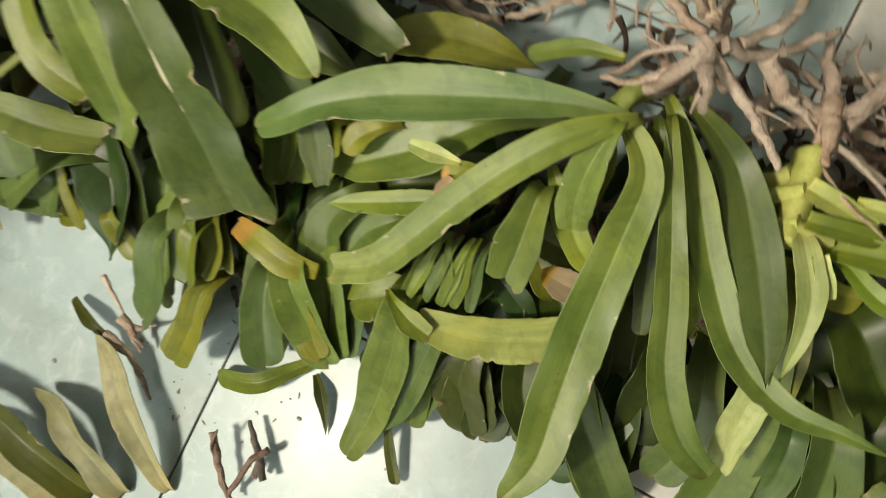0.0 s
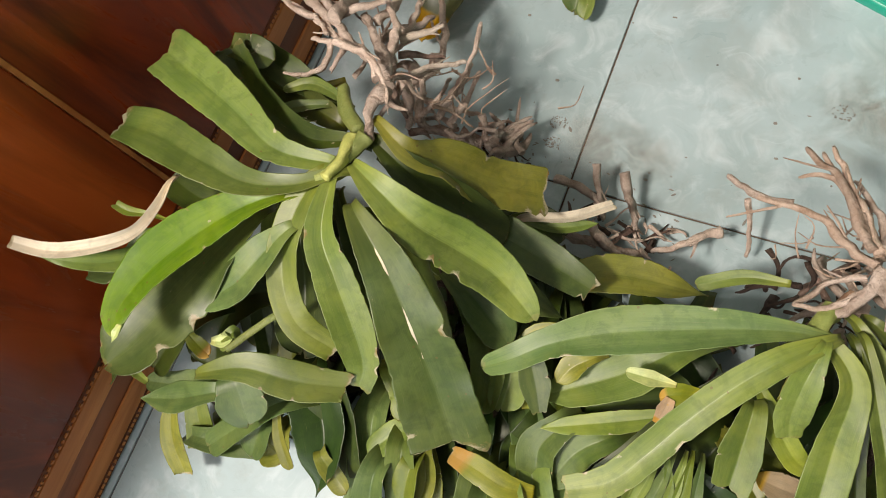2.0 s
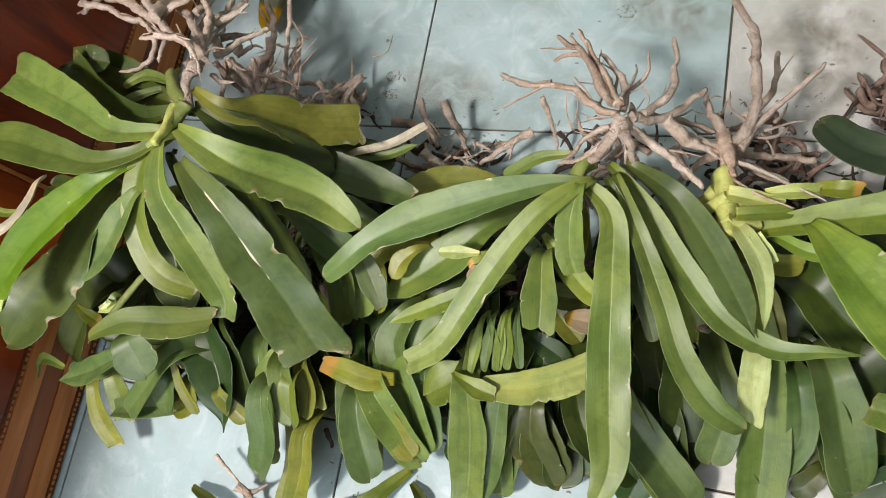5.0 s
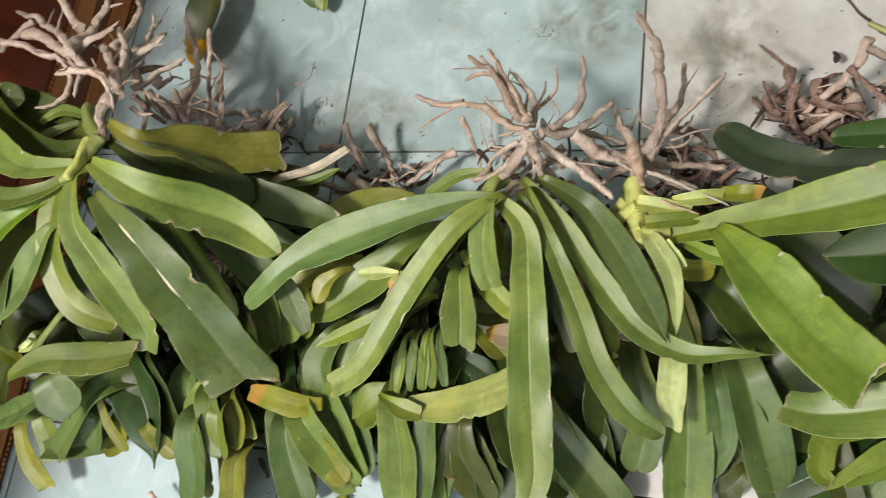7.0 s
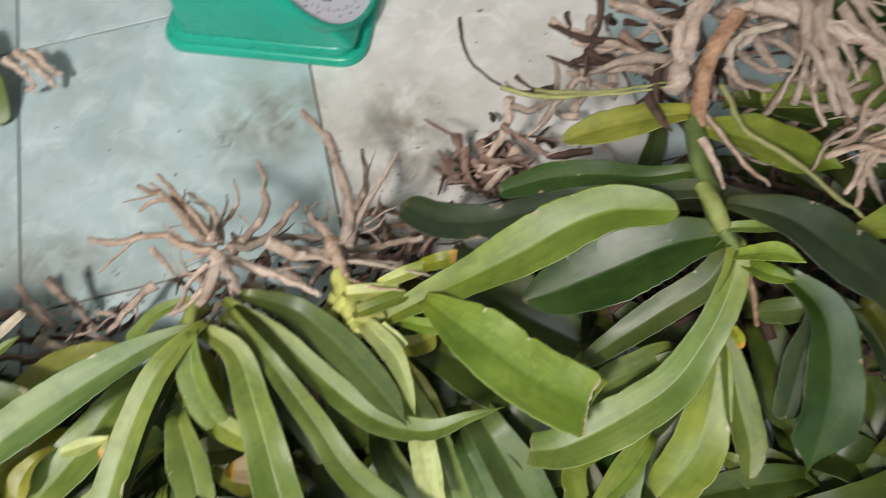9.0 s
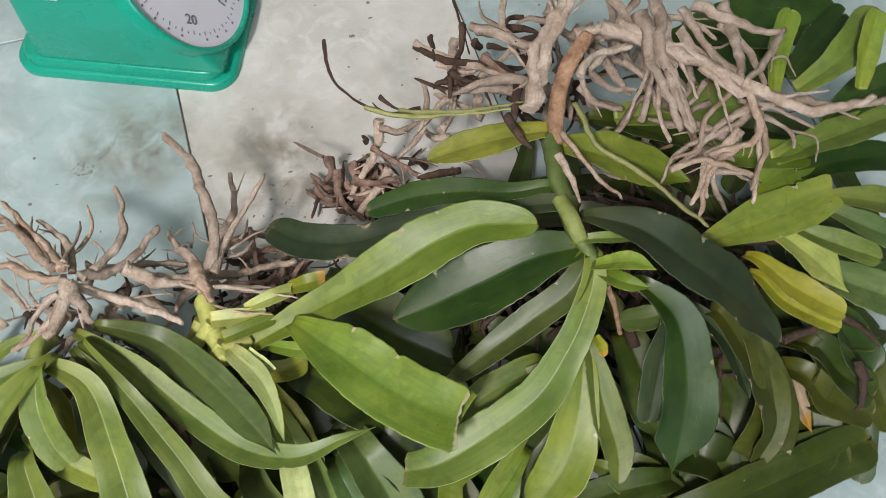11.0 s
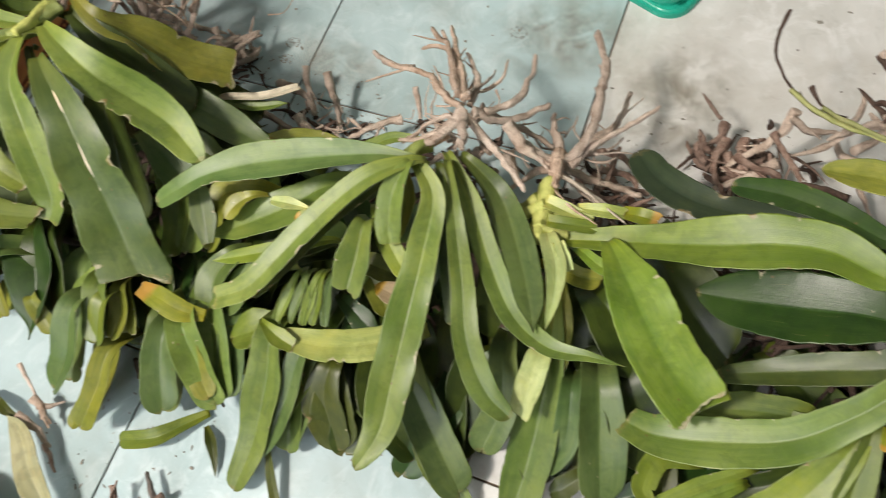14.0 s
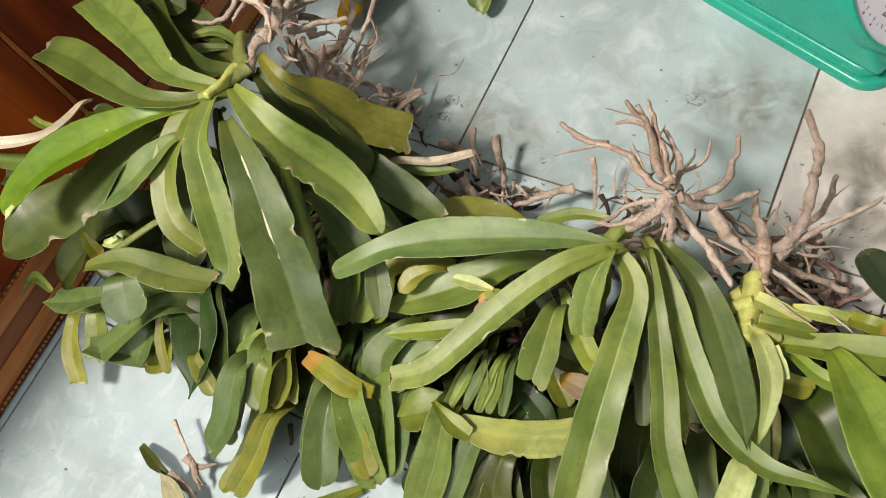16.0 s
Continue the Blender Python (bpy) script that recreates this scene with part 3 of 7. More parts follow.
# the south wall has a wide window opening
bm = bmesh.new()
WIN0, WIN1 = -1.2, 0.7
for dims in ((X0, WIN0, Y0 - 0.15, Y0, 0, H), (WIN1, X1, Y0 - 0.15, Y0, 0, H), (WIN0, WIN1, Y0 - 0.15, Y0, 0, 0.9), (WIN0, WIN1, Y0 - 0.15, Y0, 2.5, H)):
    piece = box(*dims)
    mesh = bpy.data.meshes.new("piece")
    piece.to_mesh(mesh)
    piece.free()
    bm.from_mesh(mesh)
    bpy.data.meshes.remove(mesh)
tagged(part("wall_south", bm, WALL_PAINT), "plain pale painted wall with a window opening", "wall", kind="structure")
tagged(part("ceiling", box(X0 - 0.15, X1 + 0.15, Y0 - 0.15, Y1 + 0.15, H, H + 0.1), CEILING_PAINT), "white painted ceiling", "ceiling", kind="structure")


# ---------------------------------------------------------------- wooden cabinet
def cabinet():
    face, back, y0, y1, top = -0.41, -0.86, -1.55, 1.25, 0.62
    thing = base_of("cabinet", (-0.6, -0.2, 0), "varnished dark mahogany cabinet with light inlaid strips", "cabinet")
    # two front panels either side of the upright strip
    part("front_panel", box(back, face, y0, -0.184, 0.118, top, 0.002), MAHOGANY, thing)
    part("front_panel", box(back, face, -0.178, y1, 0.118, top, 0.002), MAHOGANY, thing)
    part("upright_strip", box(face - 0.03, face + 0.0015, -0.1835, -0.1785, 0.118, top), STRIP_WOOD, thing, "thin light wood strip")
    part("plinth", box(back, face - 0.001, y0, y1, 0.002, 0.1175), BAND_WOOD, thing, "dark plinth band")
    part("inlay_strip", box(face - 0.02, face + 0.002, y0, y1, 0.080, 0.109, 0.0008), STRIP_WOOD, thing, "light wood inlay strip")
    part("inlay_strip", box(face - 0.02, face + 0.002, y0, y1, 0.017, 0.047, 0.0008), STRIP_WOOD, thing, "light wood inlay strip")
    for z in (0.113, 0.0095):
        bm = bmesh.new()
        y = y0
        while y < y1:
            size = DICE.uniform(0.003, 0.006)
            piece = [bm.verts.new((face + 0.0005 + dx, y + dy, z + dz)) for dx in (0, 0.0016) for dy in (0, size) for dz in (-0.0017, 0.0017)]
            for f in ((0, 1, 3, 2), (4, 6, 7, 5), (0, 4, 5, 1), (2, 3, 7, 6), (1, 5, 7, 3), (0, 2, 6, 4)):
                bm.faces.new([piece[k] for k in f])
            y += size + DICE.uniform(0.002, 0.005)
        tagged(part("bead_trim", bm, STRIP_WOOD, thing, "row of small light beads"), kind="stuff")
    return thing


cabinet()


# ---------------------------------------------------------------- dial scale
def rounded_slab(w, d, z0, z1, corner, inset=0.0):
    """A pressed slab with rounded corners and a rolled upper edge, its top drawn in by inset."""
    bm = bmesh.new()
    rings, turns = [], 10
    roll = [(z0, 0.0), (z0 + (z1 - z0) * 0.35, 0.0)] + [(z0 + (z1 - z0) * (0.35 + 0.65 * math.sin(k * math.pi / 10)), inset * (1 - math.cos(k * math.pi / 10))) for k in range(1, 6)]
    for z, shrink in roll:
        ring = []
        for cx, cy, a0 in ((1, 1, 0), (-1, 1, 90), (-1, -1, 180), (1, -1, 270)):
            for k in range(turns):
                a = radians(a0 + k * 90 / (turns - 1))
                ring.append(bm.verts.new((cx * (w / 2 - corner) + (corner - shrink) * math.cos(a), cy * (d / 2 - corner) + (corner - shrink) * math.sin(a), z)))
        rings.append(ring)
    count = turns * 4
    for a, b in zip(rings, rings[1:]):
        for k in range(count):
            bm.faces.new((a[k], a[(k + 1) % count], b[(k + 1) % count], b[k]))
    bm.faces.new(rings[0][::-1])
    bm.faces.new(rings[-1])
    return bm


def disc(radius, depth, sides=48):
    bm = bmesh.new()
    bmesh.ops.create_cone(bm, cap_ends=True, segments=sides, radius1=radius, radius2=radius, depth=depth)
    return bm


def dial_scale():
    stand = pose(0.378, 0.391, 0, 0, 0, 67.5)
    here = stand @ Matrix.Scale(1.06, 4)
    thing = base_of("dial_scale", stand, "teal enamelled spring scale with a round white dial", "scale")

    def put(name, bm, material, m=Matrix(), label="", parent=thing, smooth=False):
        bmesh.ops.transform(bm, matrix=here @ m, verts=bm.verts)
        return part(name, bm, material, parent, label, smooth)

    put("base_tray", rounded_slab(0.208, 0.275, 0.0, 0.012, 0.034, 0.006), GREEN_PAINT, smooth=True)
    put("base_step", rounded_slab(0.196, 0.250, 0.0118, 0.026, 0.028, 0.005), GREEN_PAINT, smooth=True)
    # housing: a wedge whose front leans back under the dial
    bm = box(-0.096, 0.096, -0.130, 0.098, 0.025, 0.205, 0.007, 3)
    for v in bm.verts:
        f = (v.co.z - 0.025) / 0.18
        v.co.x *= 1 - 0.06 * f
        v.co.y = v.co.y + (0.122 * f if v.co.y < 0 else -0.015 * f)
    put("housing", bm, GREEN_PAINT, smooth=True)
    front = pose(-0.008, -0.0775, 0.109, 90 - 35, 0, 0) @ Matrix.Scale(1.065, 4)
    ring = bmesh.new()
    profile = ((0.098, -0.012), (0.098, 0.002), (0.096, 0.0052), (0.093, 0.0055), (0.091, 0.003), (0.091, -0.012))
    loops = [[ring.verts.new((r * math.cos(k * math.pi / 32), r * math.sin(k * math.pi / 32), z)) for k in range(64)] for r, z in profile]
    for a, b in zip(loops, loops[1:]):
        for k in range(64):
            ring.faces.new((a[k], a[(k + 1) % 64], b[(k + 1) % 64], b[k]))
    put("bezel", ring, GREEN_PAINT, front, smooth=True)
    dial = put("dial", disc(0.0911, 0.010), DIAL_WHITE, front @ pose(0, 0, -0.004), "white dial plate printed in kilograms")
    for k in range(60):
        long = k % 2 == 0
        bm = box(-0.0004, 0.0004, 0.073 if long else 0.0752, 0.0775, 0, 0.0005)
        put("tick", bm, DIAL_BLACK, front @ pose(0, 0, 0.0011) @ Matrix.Rotation(radians(k * 6), 4, "Z"), parent=dial)
    for k in range(30):
        if k % 5:
            bm = box(-0.0012, 0.0012, 0.0810, 0.0835, 0, 0.0004)
            put("mark", bm, DIAL_BLACK, front @ pose(0, 0, 0.0011) @ Matrix.Rotation(radians(k * -12), 4, "Z"), parent=dial)
    for text, kilos in (("15", 15), ("20", 20), ("25", 25), ("5", 5), ("10", 10)):
        curve = bpy.data.curves.new("figure", "FONT")
        curve.body, curve.size, curve.align_x, curve.align_y, curve.extrude = text, 0.0155, "CENTER", "CENTER", 0.0002
        curve.offset = 0.0002
        ob = new("figure", curve)
        a = radians(kilos * 12)
        ob.matrix_world = here @ front @ pose(0.061 * math.sin(a), 0.061 * math.cos(a), 0.0014, 0, 0, 180 - kilos * 12)
        mesh = bpy.data.meshes.new_from_object(ob.evaluated_get(bpy.context.evaluated_depsgraph_get()))
        flat = bmesh.new()
        flat.from_mesh(mesh)
        m = ob.matrix_world.copy()
        bpy.data.objects.remove(ob)
        bmesh.ops.transform(flat, matrix=m, verts=flat.verts)
        part("figure", flat, DIAL_BLACK, dial)
    needle = box(-0.0028, 0.0028, 0.0, 0.036, 0.0035, 0.0047)
    put("needle", needle, NEEDLE_BRASS, front @ Matrix.Rotation(radians(-178), 4, "Z"), parent=dial)
    put("hub", disc(0.022, 0.010), HUB_GREEN, front @ pose(0, 0.0, 0.0068), "green hub cap", dial)
    put("cap", disc(0.006, 0.004), RED_DOT, front @ pose(0, 0, 0.0135), "small red cap", dial)
    put("sticker", box(-0.0012, 0.0, -0.016, 0.016, 0.0, 0.022), STICKER, pose(-0.0933, 0.045, 0.13, 0, -3.6, 0), "white paper sticker")
    put("neck", rounded_slab(0.09, 0.07, 0.204, 0.222, 0.02), METAL, pose(0, 0.045, 0))
    put("platform", rounded_slab(0.185, 0.16, 0.222, 0.234, 0.03, 0.004), METAL, pose(0, 0.045, 0), label="steel weighing platform")
    return thing


dial_scale()


# ---------------------------------------------------------------- dirt and painted shadow on the tiles
def dirt_mark(x, y, size, count, label):
    """A ring of dried mud crumbs."""
    bm = bmesh.new()
    for k in range(count):
        a, r = DICE.uniform(0, 6.28), size * DICE.choice((DICE.uniform(0.15, 1.0), DICE.uniform(0.8, 1.05)))
        cx, cy, s = x + r * math.cos(a), y + 0.8 * r * math.sin(a), DICE.uniform(0.0004, 0.0014)
        ring = [(cx + s * DICE.uniform(0.6, 1.5) * math.cos(t), cy + s * DICE.uniform(0.5, 1.2) * math.sin(t)) for t in (j * 1.0472 for j in range(6))]
        low, top = [bm.verts.new((*p, 0.0002)) for p in ring], [bm.verts.new((cx + (p[0] - cx) * 0.7, cy + (p[1] - cy) * 0.7, 0.0007)) for p in ring]
        for j in range(6):
            bm.faces.new((low[j], low[(j + 1) % 6], top[(j + 1) % 6], top[j]))
        bm.faces.new(top)
    return tagged(part("dirt_mark", bm, DIRT), label, "dirt", kind="stuff")


dirt_mark(-0.040, 0.078, 0.011, 60, "ring of dried mud on the tile")
dirt_mark(-0.038, 0.050, 0.010, 60, "ring of dried mud on the tile")
dirt_mark(0.270, 0.175, 0.013, 44, "faint ring of dried mud on the tile")
def mud_shadow_film():
    """A thin film of dried mud and painted soft shadow, worn through in patches."""
    mat, nt, bsdf = nodes_of("mud_shadow_film")
    co = nt.nodes.new("ShaderNodeTexCoord")
    uv = nt.nodes.new("ShaderNodeUVMap").outputs[0]
    patch = noise_at(nt, co.outputs["Object"], 24.0, 6.0, 0.62, 0.5)
    apart = nt.nodes.new("ShaderNodeVectorMath")
    apart.operation = "DISTANCE"
    nt.links.new(uv, apart.inputs[0])
    apart.inputs[1].default_value = (0.5, 0.5, 0.0)
    rim = ramp(nt, apart.outputs["Value"], [(0.12, 1.0), (0.5, 0.0)])
    cover = maths(nt, "MULTIPLY", ramp(nt, patch, [(0.36, 0.0), (0.66, 0.62)]), rim)
    nt.links.new(cover, bsdf.inputs["Alpha"])
    nt.links.new(mixed(nt, patch, (0.23, 0.20, 0.14), (0.33, 0.29, 0.23)), bsdf.inputs["Base Color"])
    bsdf.inputs["Roughness"].default_value = 0.85
    return mat


MUD_SHADOW_FILM = mud_shadow_film()


def mud_shadow_smear(x, y, w, d, turn):
    bm = bmesh.new()
    uv = bm.loops.layers.uv.new("UVMap")
    m = pose(x, y, 0.0006, 0, 0, turn)
    ring = [bm.verts.new(m @ Vector((w * math.cos(k * 0.2618), d * math.sin(k * 0.2618), 0))) for k in range(24)]
    f = bm.faces.new(ring)
    for k, loop in enumerate(f.loops):
        loop[uv].uv = (0.5 + 0.5 * math.cos(k * 0.2618), 0.5 + 0.5 * math.sin(k * 0.2618))
    return tagged(part("mud_shadow_smear", bm, MUD_SHADOW_FILM), "dull brown smear of dried mud and painted shadow on the tiles", "dirt", kind="stuff")


# dusty smudges together with the roots' blurred shadows, painted as one film
mud_shadow_smear(0.335, 0.185, 0.12, 0.085, 20)
mud_shadow_smear(0.50, 0.12, 0.12, 0.085, 80)
mud_shadow_smear(0.04, 0.06, 0.10, 0.05, -10)
bm = bmesh.new()
for k in range(150):
    x, y, s = DICE.uniform(-0.38, 1.1), DICE.choice((DICE.uniform(0.02, 0.45), DICE.uniform(-0.75, -0.40))), DICE.uniform(0.0007, 0.0022)
    if 0.2 < x < 0.56 and y > 0.22:
        continue
    bmesh.ops.create_icosphere(bm, subdivisions=1, radius=s, matrix=Matrix.Translation((x, y, s * 0.4)) @ Matrix.Diagonal((DICE.uniform(0.7, 2.2), DICE.uniform(0.6, 1.4), 0.5, 1)))
for cx, cy, sx, sy, many in ((-0.09, 0.03, 0.05, 0.02, 60), (0.09, -0.02, 0.05, 0.02, 50), (0.46, 0.0, 0.05, 0.03, 80), (0.60, 0.06, 0.05, 0.03, 60), (0.02, -0.52, 0.05, 0.04, 40)):
    for k in range(many):
        x, y, s = DICE.gauss(cx, sx), DICE.gauss(cy, sy), DICE.uniform(0.0005, 0.0016)
        bmesh.ops.create_icosphere(bm, subdivisions=1, radius=s, matrix=Matrix.Translation((x, y, s * 0.4)) @ Matrix.Rotation(DICE.uniform(0, 3), 4, "Z") @ Matrix.Diagonal((DICE.uniform(0.8, 4.0), DICE.uniform(0.6, 1.3), 0.5, 1)))
tagged(part("soil_crumbs", bm, DIRT), "scattered crumbs of soil on the tiles", "soil", kind="stuff")


# ---------------------------------------------------------------- orchids
def orchid(x, y, label):
    return base_of("orchid_plant", (x, y, 0), label, "orchid", "uprooted orchids on the floor")


broad_orchid = orchid(-0.14, -0.12, "uprooted orchid with broad green strap leaves and tan roots")
short_orchid = orchid(-0.12, -0.36, "small uprooted orchid with short mixed green leaves")
broken_roots = orchid(0.06, -0.02, "clump of broken brown orchid roots on the tiles")
drooping_orchid = orchid(0.27, -0.12, "uprooted orchid with long drooping green leaves and tan roots")
narrow_orchid = orchid(0.22, -0.34, "uprooted orchid with narrow olive leaves under the pile")
yellow_stem_orchid = orchid(0.41, -0.10, "uprooted orchid with yellowing stem and bright green leaves")
dry_roots = orchid(0.44, -0.03, "clump of tangled dry orchid roots on the tiles")
glossy_orchid = orchid(0.72, -0.17, "uprooted orchid with dark glossy leaves and brown roots")
yellow_orchid = orchid(0.92, -0.22, "uprooted orchid with yellow and olive leaves")
root_stump = orchid(0.80, 0.02, "uprooted orchid stump with thick pale tangled roots")
limp_orchid = orchid(-0.10, -0.56, "small uprooted orchid with limp greyish leaves on the floor")
dark_stump = orchid(0.08, -0.58, "dry dark orchid stump lying on the tiles")
under_orchid = orchid(0.10, -0.40, "uprooted orchid with bluish green leaves under the pile")
far_orchid = orchid(-0.02, 0.34, "uprooted orchid with green leaves beside the scale")
edged_orchid = orchid(-0.16, 0.16, "orchid with dark yellow-edged leaves beside the cabinet")
fallen = base_of("fallen_leaf", (0.11, -0.47, 0), "single fallen brownish olive leaf on the tiles", "leaf")


leaf(broad_orchid, "cream", 0.0143, (-0.312, -0.207, 0.262, 0.45), (-0.303, -0.235, 0.272, 0.89), (-0.300, -0.267, 0.288, 1.00), (-0.319, -0.291, 0.302, 0.98), (-0.350, -0.309, 0.314, 0.97), (-0.386, -0.315, 0.325, 0.76), tip='cut', fold=0.5, wave=2.0)
leaf(broad_orchid, "mid_green", 0.0233, (-0.269, -0.237, 0.250, 0.69), (-0.307, -0.284, 0.262, 1.00), (-0.339, -0.307, 0.285, 0.67), (-0.374, -0.318, 0.305, 0.17), tip='point', fold=0.3)
leaf(broad_orchid, "dusky_green", 0.0704, (-0.220, -0.205, 0.250, 0.38), (-0.243, -0.255, 0.246, 0.78), (-0.264, -0.306, 0.242, 0.96), (-0.285, -0.356, 0.242, 1.00), (-0.298, -0.387, 0.246, 0.74), tip='round', fold=0.15, wave=1.6, torn=3)
leaf(broad_orchid, "grey_green", 0.0245, (-0.325, -0.263, 0.240, 0.68), (-0.346, -0.302, 0.232, 1.00), (-0.375, -0.310, 0.236, 0.91), tip='cut', fold=0.5)
leaf(broad_orchid, "yellow_green", 0.0097, (-0.318, -0.242, 0.262, 0.55), (-0.339, -0.246, 0.264, 1.00), (-0.355, -0.244, 0.268, 0.89), tip='cut', fold=0.5)
leaf(broad_orchid, "shade_green", 0.0305, (-0.322, -0.051, 0.262, 0.82), (-0.295, -0.052, 0.262, 1.00), (-0.270, -0.054, 0.258, 0.85), tip='round', fold=0.3, tucked=False)
leaf(broad_orchid, "dark_olive", 0.0357, (-0.194, -0.089, 0.235, 0.62), (-0.256, -0.073, 0.230, 1.00), (-0.314, -0.065, 0.232, 0.89), tip='round', fold=0.3)
leaf(broad_orchid, "grey_green", 0.0134, (-0.206, -0.078, 0.240, 0.66), (-0.236, -0.090, 0.242, 1.00), (-0.263, -0.106, 0.240, 0.59), tip='round', fold=0.4)
leaf(broad_orchid, "mid_green", 0.0146, (-0.192, -0.069, 0.245, 0.60), (-0.229, -0.061, 0.242, 1.00), (-0.258, -0.074, 0.240, 0.54), tip='round', fold=0.4)
leaf(broad_orchid, "mid_green", 0.0505, (-0.150, -0.147, 0.280, 0.30), (-0.179, -0.151, 0.283, 0.40), (-0.212, -0.149, 0.285, 0.56), (-0.260, -0.127, 0.290, 0.81), (-0.317, -0.105, 0.294, 0.98), (-0.360, -0.089, 0.297, 1.00), tip='cut', fold=0.35, slant=0.3)
leaf(broad_orchid, "mid_green", 0.0452, (-0.140, -0.155, 0.282, 0.24), (-0.172, -0.178, 0.286, 0.37), (-0.215, -0.190, 0.290, 0.58), (-0.265, -0.184, 0.294, 0.86), (-0.320, -0.174, 0.297, 1.00), (-0.364, -0.174, 0.299, 0.83), tip='cut', fold=0.35, roll=-6)
leaf(broad_orchid, "shade_green", 0.0373, (-0.144, -0.117, 0.268, 0.30), (-0.196, -0.123, 0.262, 0.64), (-0.261, -0.101, 0.260, 0.92), (-0.305, -0.069, 0.262, 1.00), (-0.317, -0.054, 0.268, 0.76), tip='cut', fold=0.6, roll=16)
leaf(broad_orchid, "yellow_green", 0.0286, (-0.151, -0.159, 0.282, 0.59), (-0.164, -0.185, 0.276, 0.98), (-0.170, -0.225, 0.262, 0.96), (-0.162, -0.261, 0.245, 1.00), (-0.142, -0.287, 0.228, 0.97), (-0.104, -0.296, 0.212, 0.76), tip='cut', fold=0.3)
leaf(broad_orchid, "mid_green", 0.0373, (-0.141, -0.165, 0.282, 0.32), (-0.134, -0.209, 0.272, 0.74), (-0.113, -0.240, 0.255, 0.95), (-0.093, -0.270, 0.228, 1.00), (-0.079, -0.298, 0.200, 0.80), (-0.079, -0.319, 0.188, 0.61), tip='cut', fold=0.5, torn=2)
leaf(broad_orchid, "shade_green", 0.0212, (-0.135, -0.170, 0.270, 0.47), (-0.120, -0.199, 0.240, 0.87), (-0.102, -0.228, 0.205, 1.00), (-0.083, -0.277, 0.170, 0.87), tip='round', fold=0.5)
leaf(broad_orchid, "dusky_green", 0.0747, (-0.113, -0.181, 0.275, 0.22), (-0.072, -0.216, 0.262, 0.54), (-0.042, -0.251, 0.232, 0.74), (-0.017, -0.287, 0.185, 0.88), (0.011, -0.336, 0.125, 1.00), tip='cut', fold=0.38, slant=-0.35, torn=1)
leaf(broad_orchid, "mid_green", 0.0503, (-0.125, -0.144, 0.280, 0.26), (-0.095, -0.159, 0.278, 0.56), (-0.059, -0.173, 0.258, 0.86), (-0.022, -0.176, 0.228, 1.00), (0.012, -0.183, 0.206, 0.85), (0.053, -0.206, 0.188, 0.44), tip='round', fold=0.38, torn=2)
leaf(broad_orchid, "olive", 0.0483, (-0.130, -0.092, 0.268, 0.19), (-0.097, -0.108, 0.258, 0.42), (-0.070, -0.098, 0.225, 0.92), (-0.034, -0.091, 0.188, 1.00), (0.015, -0.076, 0.158, 0.95), tip='cut', fold=0.3, wave=2.2, torn=4)
leaf(broad_orchid, "shade_green", 0.0409, (-0.126, -0.110, 0.262, 0.30), (-0.092, -0.123, 0.245, 0.78), (-0.051, -0.129, 0.200, 1.00), (-0.004, -0.133, 0.165, 0.81), tip='round', fold=0.45)
leaf(broad_orchid, "dusky_green", 0.0396, (-0.056, -0.122, 0.165, 0.57), (-0.013, -0.130, 0.158, 0.93), (0.036, -0.140, 0.150, 1.00), (0.087, -0.152, 0.142, 0.63), tip='cut', fold=0.45, torn=3)
leaf(broad_orchid, "shade_green", 0.0362, (-0.023, -0.169, 0.160, 0.61), (0.019, -0.179, 0.150, 1.00), (0.069, -0.186, 0.140, 0.90), tip='point', fold=0.5)
leaf(broad_orchid, "mid_green", 0.0332, (-0.037, -0.188, 0.150, 0.61), (-0.005, -0.218, 0.140, 0.97), (0.016, -0.256, 0.125, 1.00), (0.021, -0.298, 0.110, 0.67), tip='round', fold=0.5)
leaf(broad_orchid, "fresh_green", 0.0460, (-0.171, -0.180, 0.275, 0.20), (-0.209, -0.200, 0.272, 0.62), (-0.240, -0.238, 0.278, 0.93), (-0.264, -0.286, 0.287, 1.00), (-0.273, -0.329, 0.294, 0.75), (-0.264, -0.357, 0.298, 0.27), tip='round', fold=0.5, roll=8)
leaf(broad_orchid, "grey_green", 0.0413, (-0.167, -0.213, 0.270, 0.32), (-0.186, -0.239, 0.260, 0.81), (-0.208, -0.274, 0.248, 1.00), (-0.240, -0.300, 0.238, 0.64), tip='round', fold=0.3)
leaf(broad_orchid, "mid_green", 0.0359, (-0.219, -0.359, 0.215, 0.35), (-0.178, -0.341, 0.220, 0.75), (-0.130, -0.335, 0.212, 1.00), (-0.084, -0.322, 0.200, 0.71), tip='cut', fold=0.3, roll=10)
leaf(broad_orchid, "cream", 0.0116, (-0.003, -0.096, 0.128, 0.80), (0.039, -0.080, 0.122, 1.00), (0.076, -0.053, 0.120, 1.00), tip='cut', wave=2.5)
leaf(broad_orchid, "mid_green", 0.0141, (-0.012, -0.096, 0.118, 0.76), (0.029, -0.091, 0.113, 1.00), (0.066, -0.074, 0.111, 0.58), tip='point')
leaf(broken_roots, "olive", 0.0415, (0.059, -0.135, 0.100, 0.70), (0.090, -0.120, 0.100, 1.00), (0.129, -0.113, 0.097, 0.88), (0.189, -0.108, 0.090, 0.22), tip='point', fold=0.3)
leaf(short_orchid, "grey_green", 0.0508, (-0.205, -0.355, 0.180, 0.65), (-0.193, -0.373, 0.170, 1.00), (-0.182, -0.392, 0.158, 0.92), tip='round', fold=0.2, sunk=True)
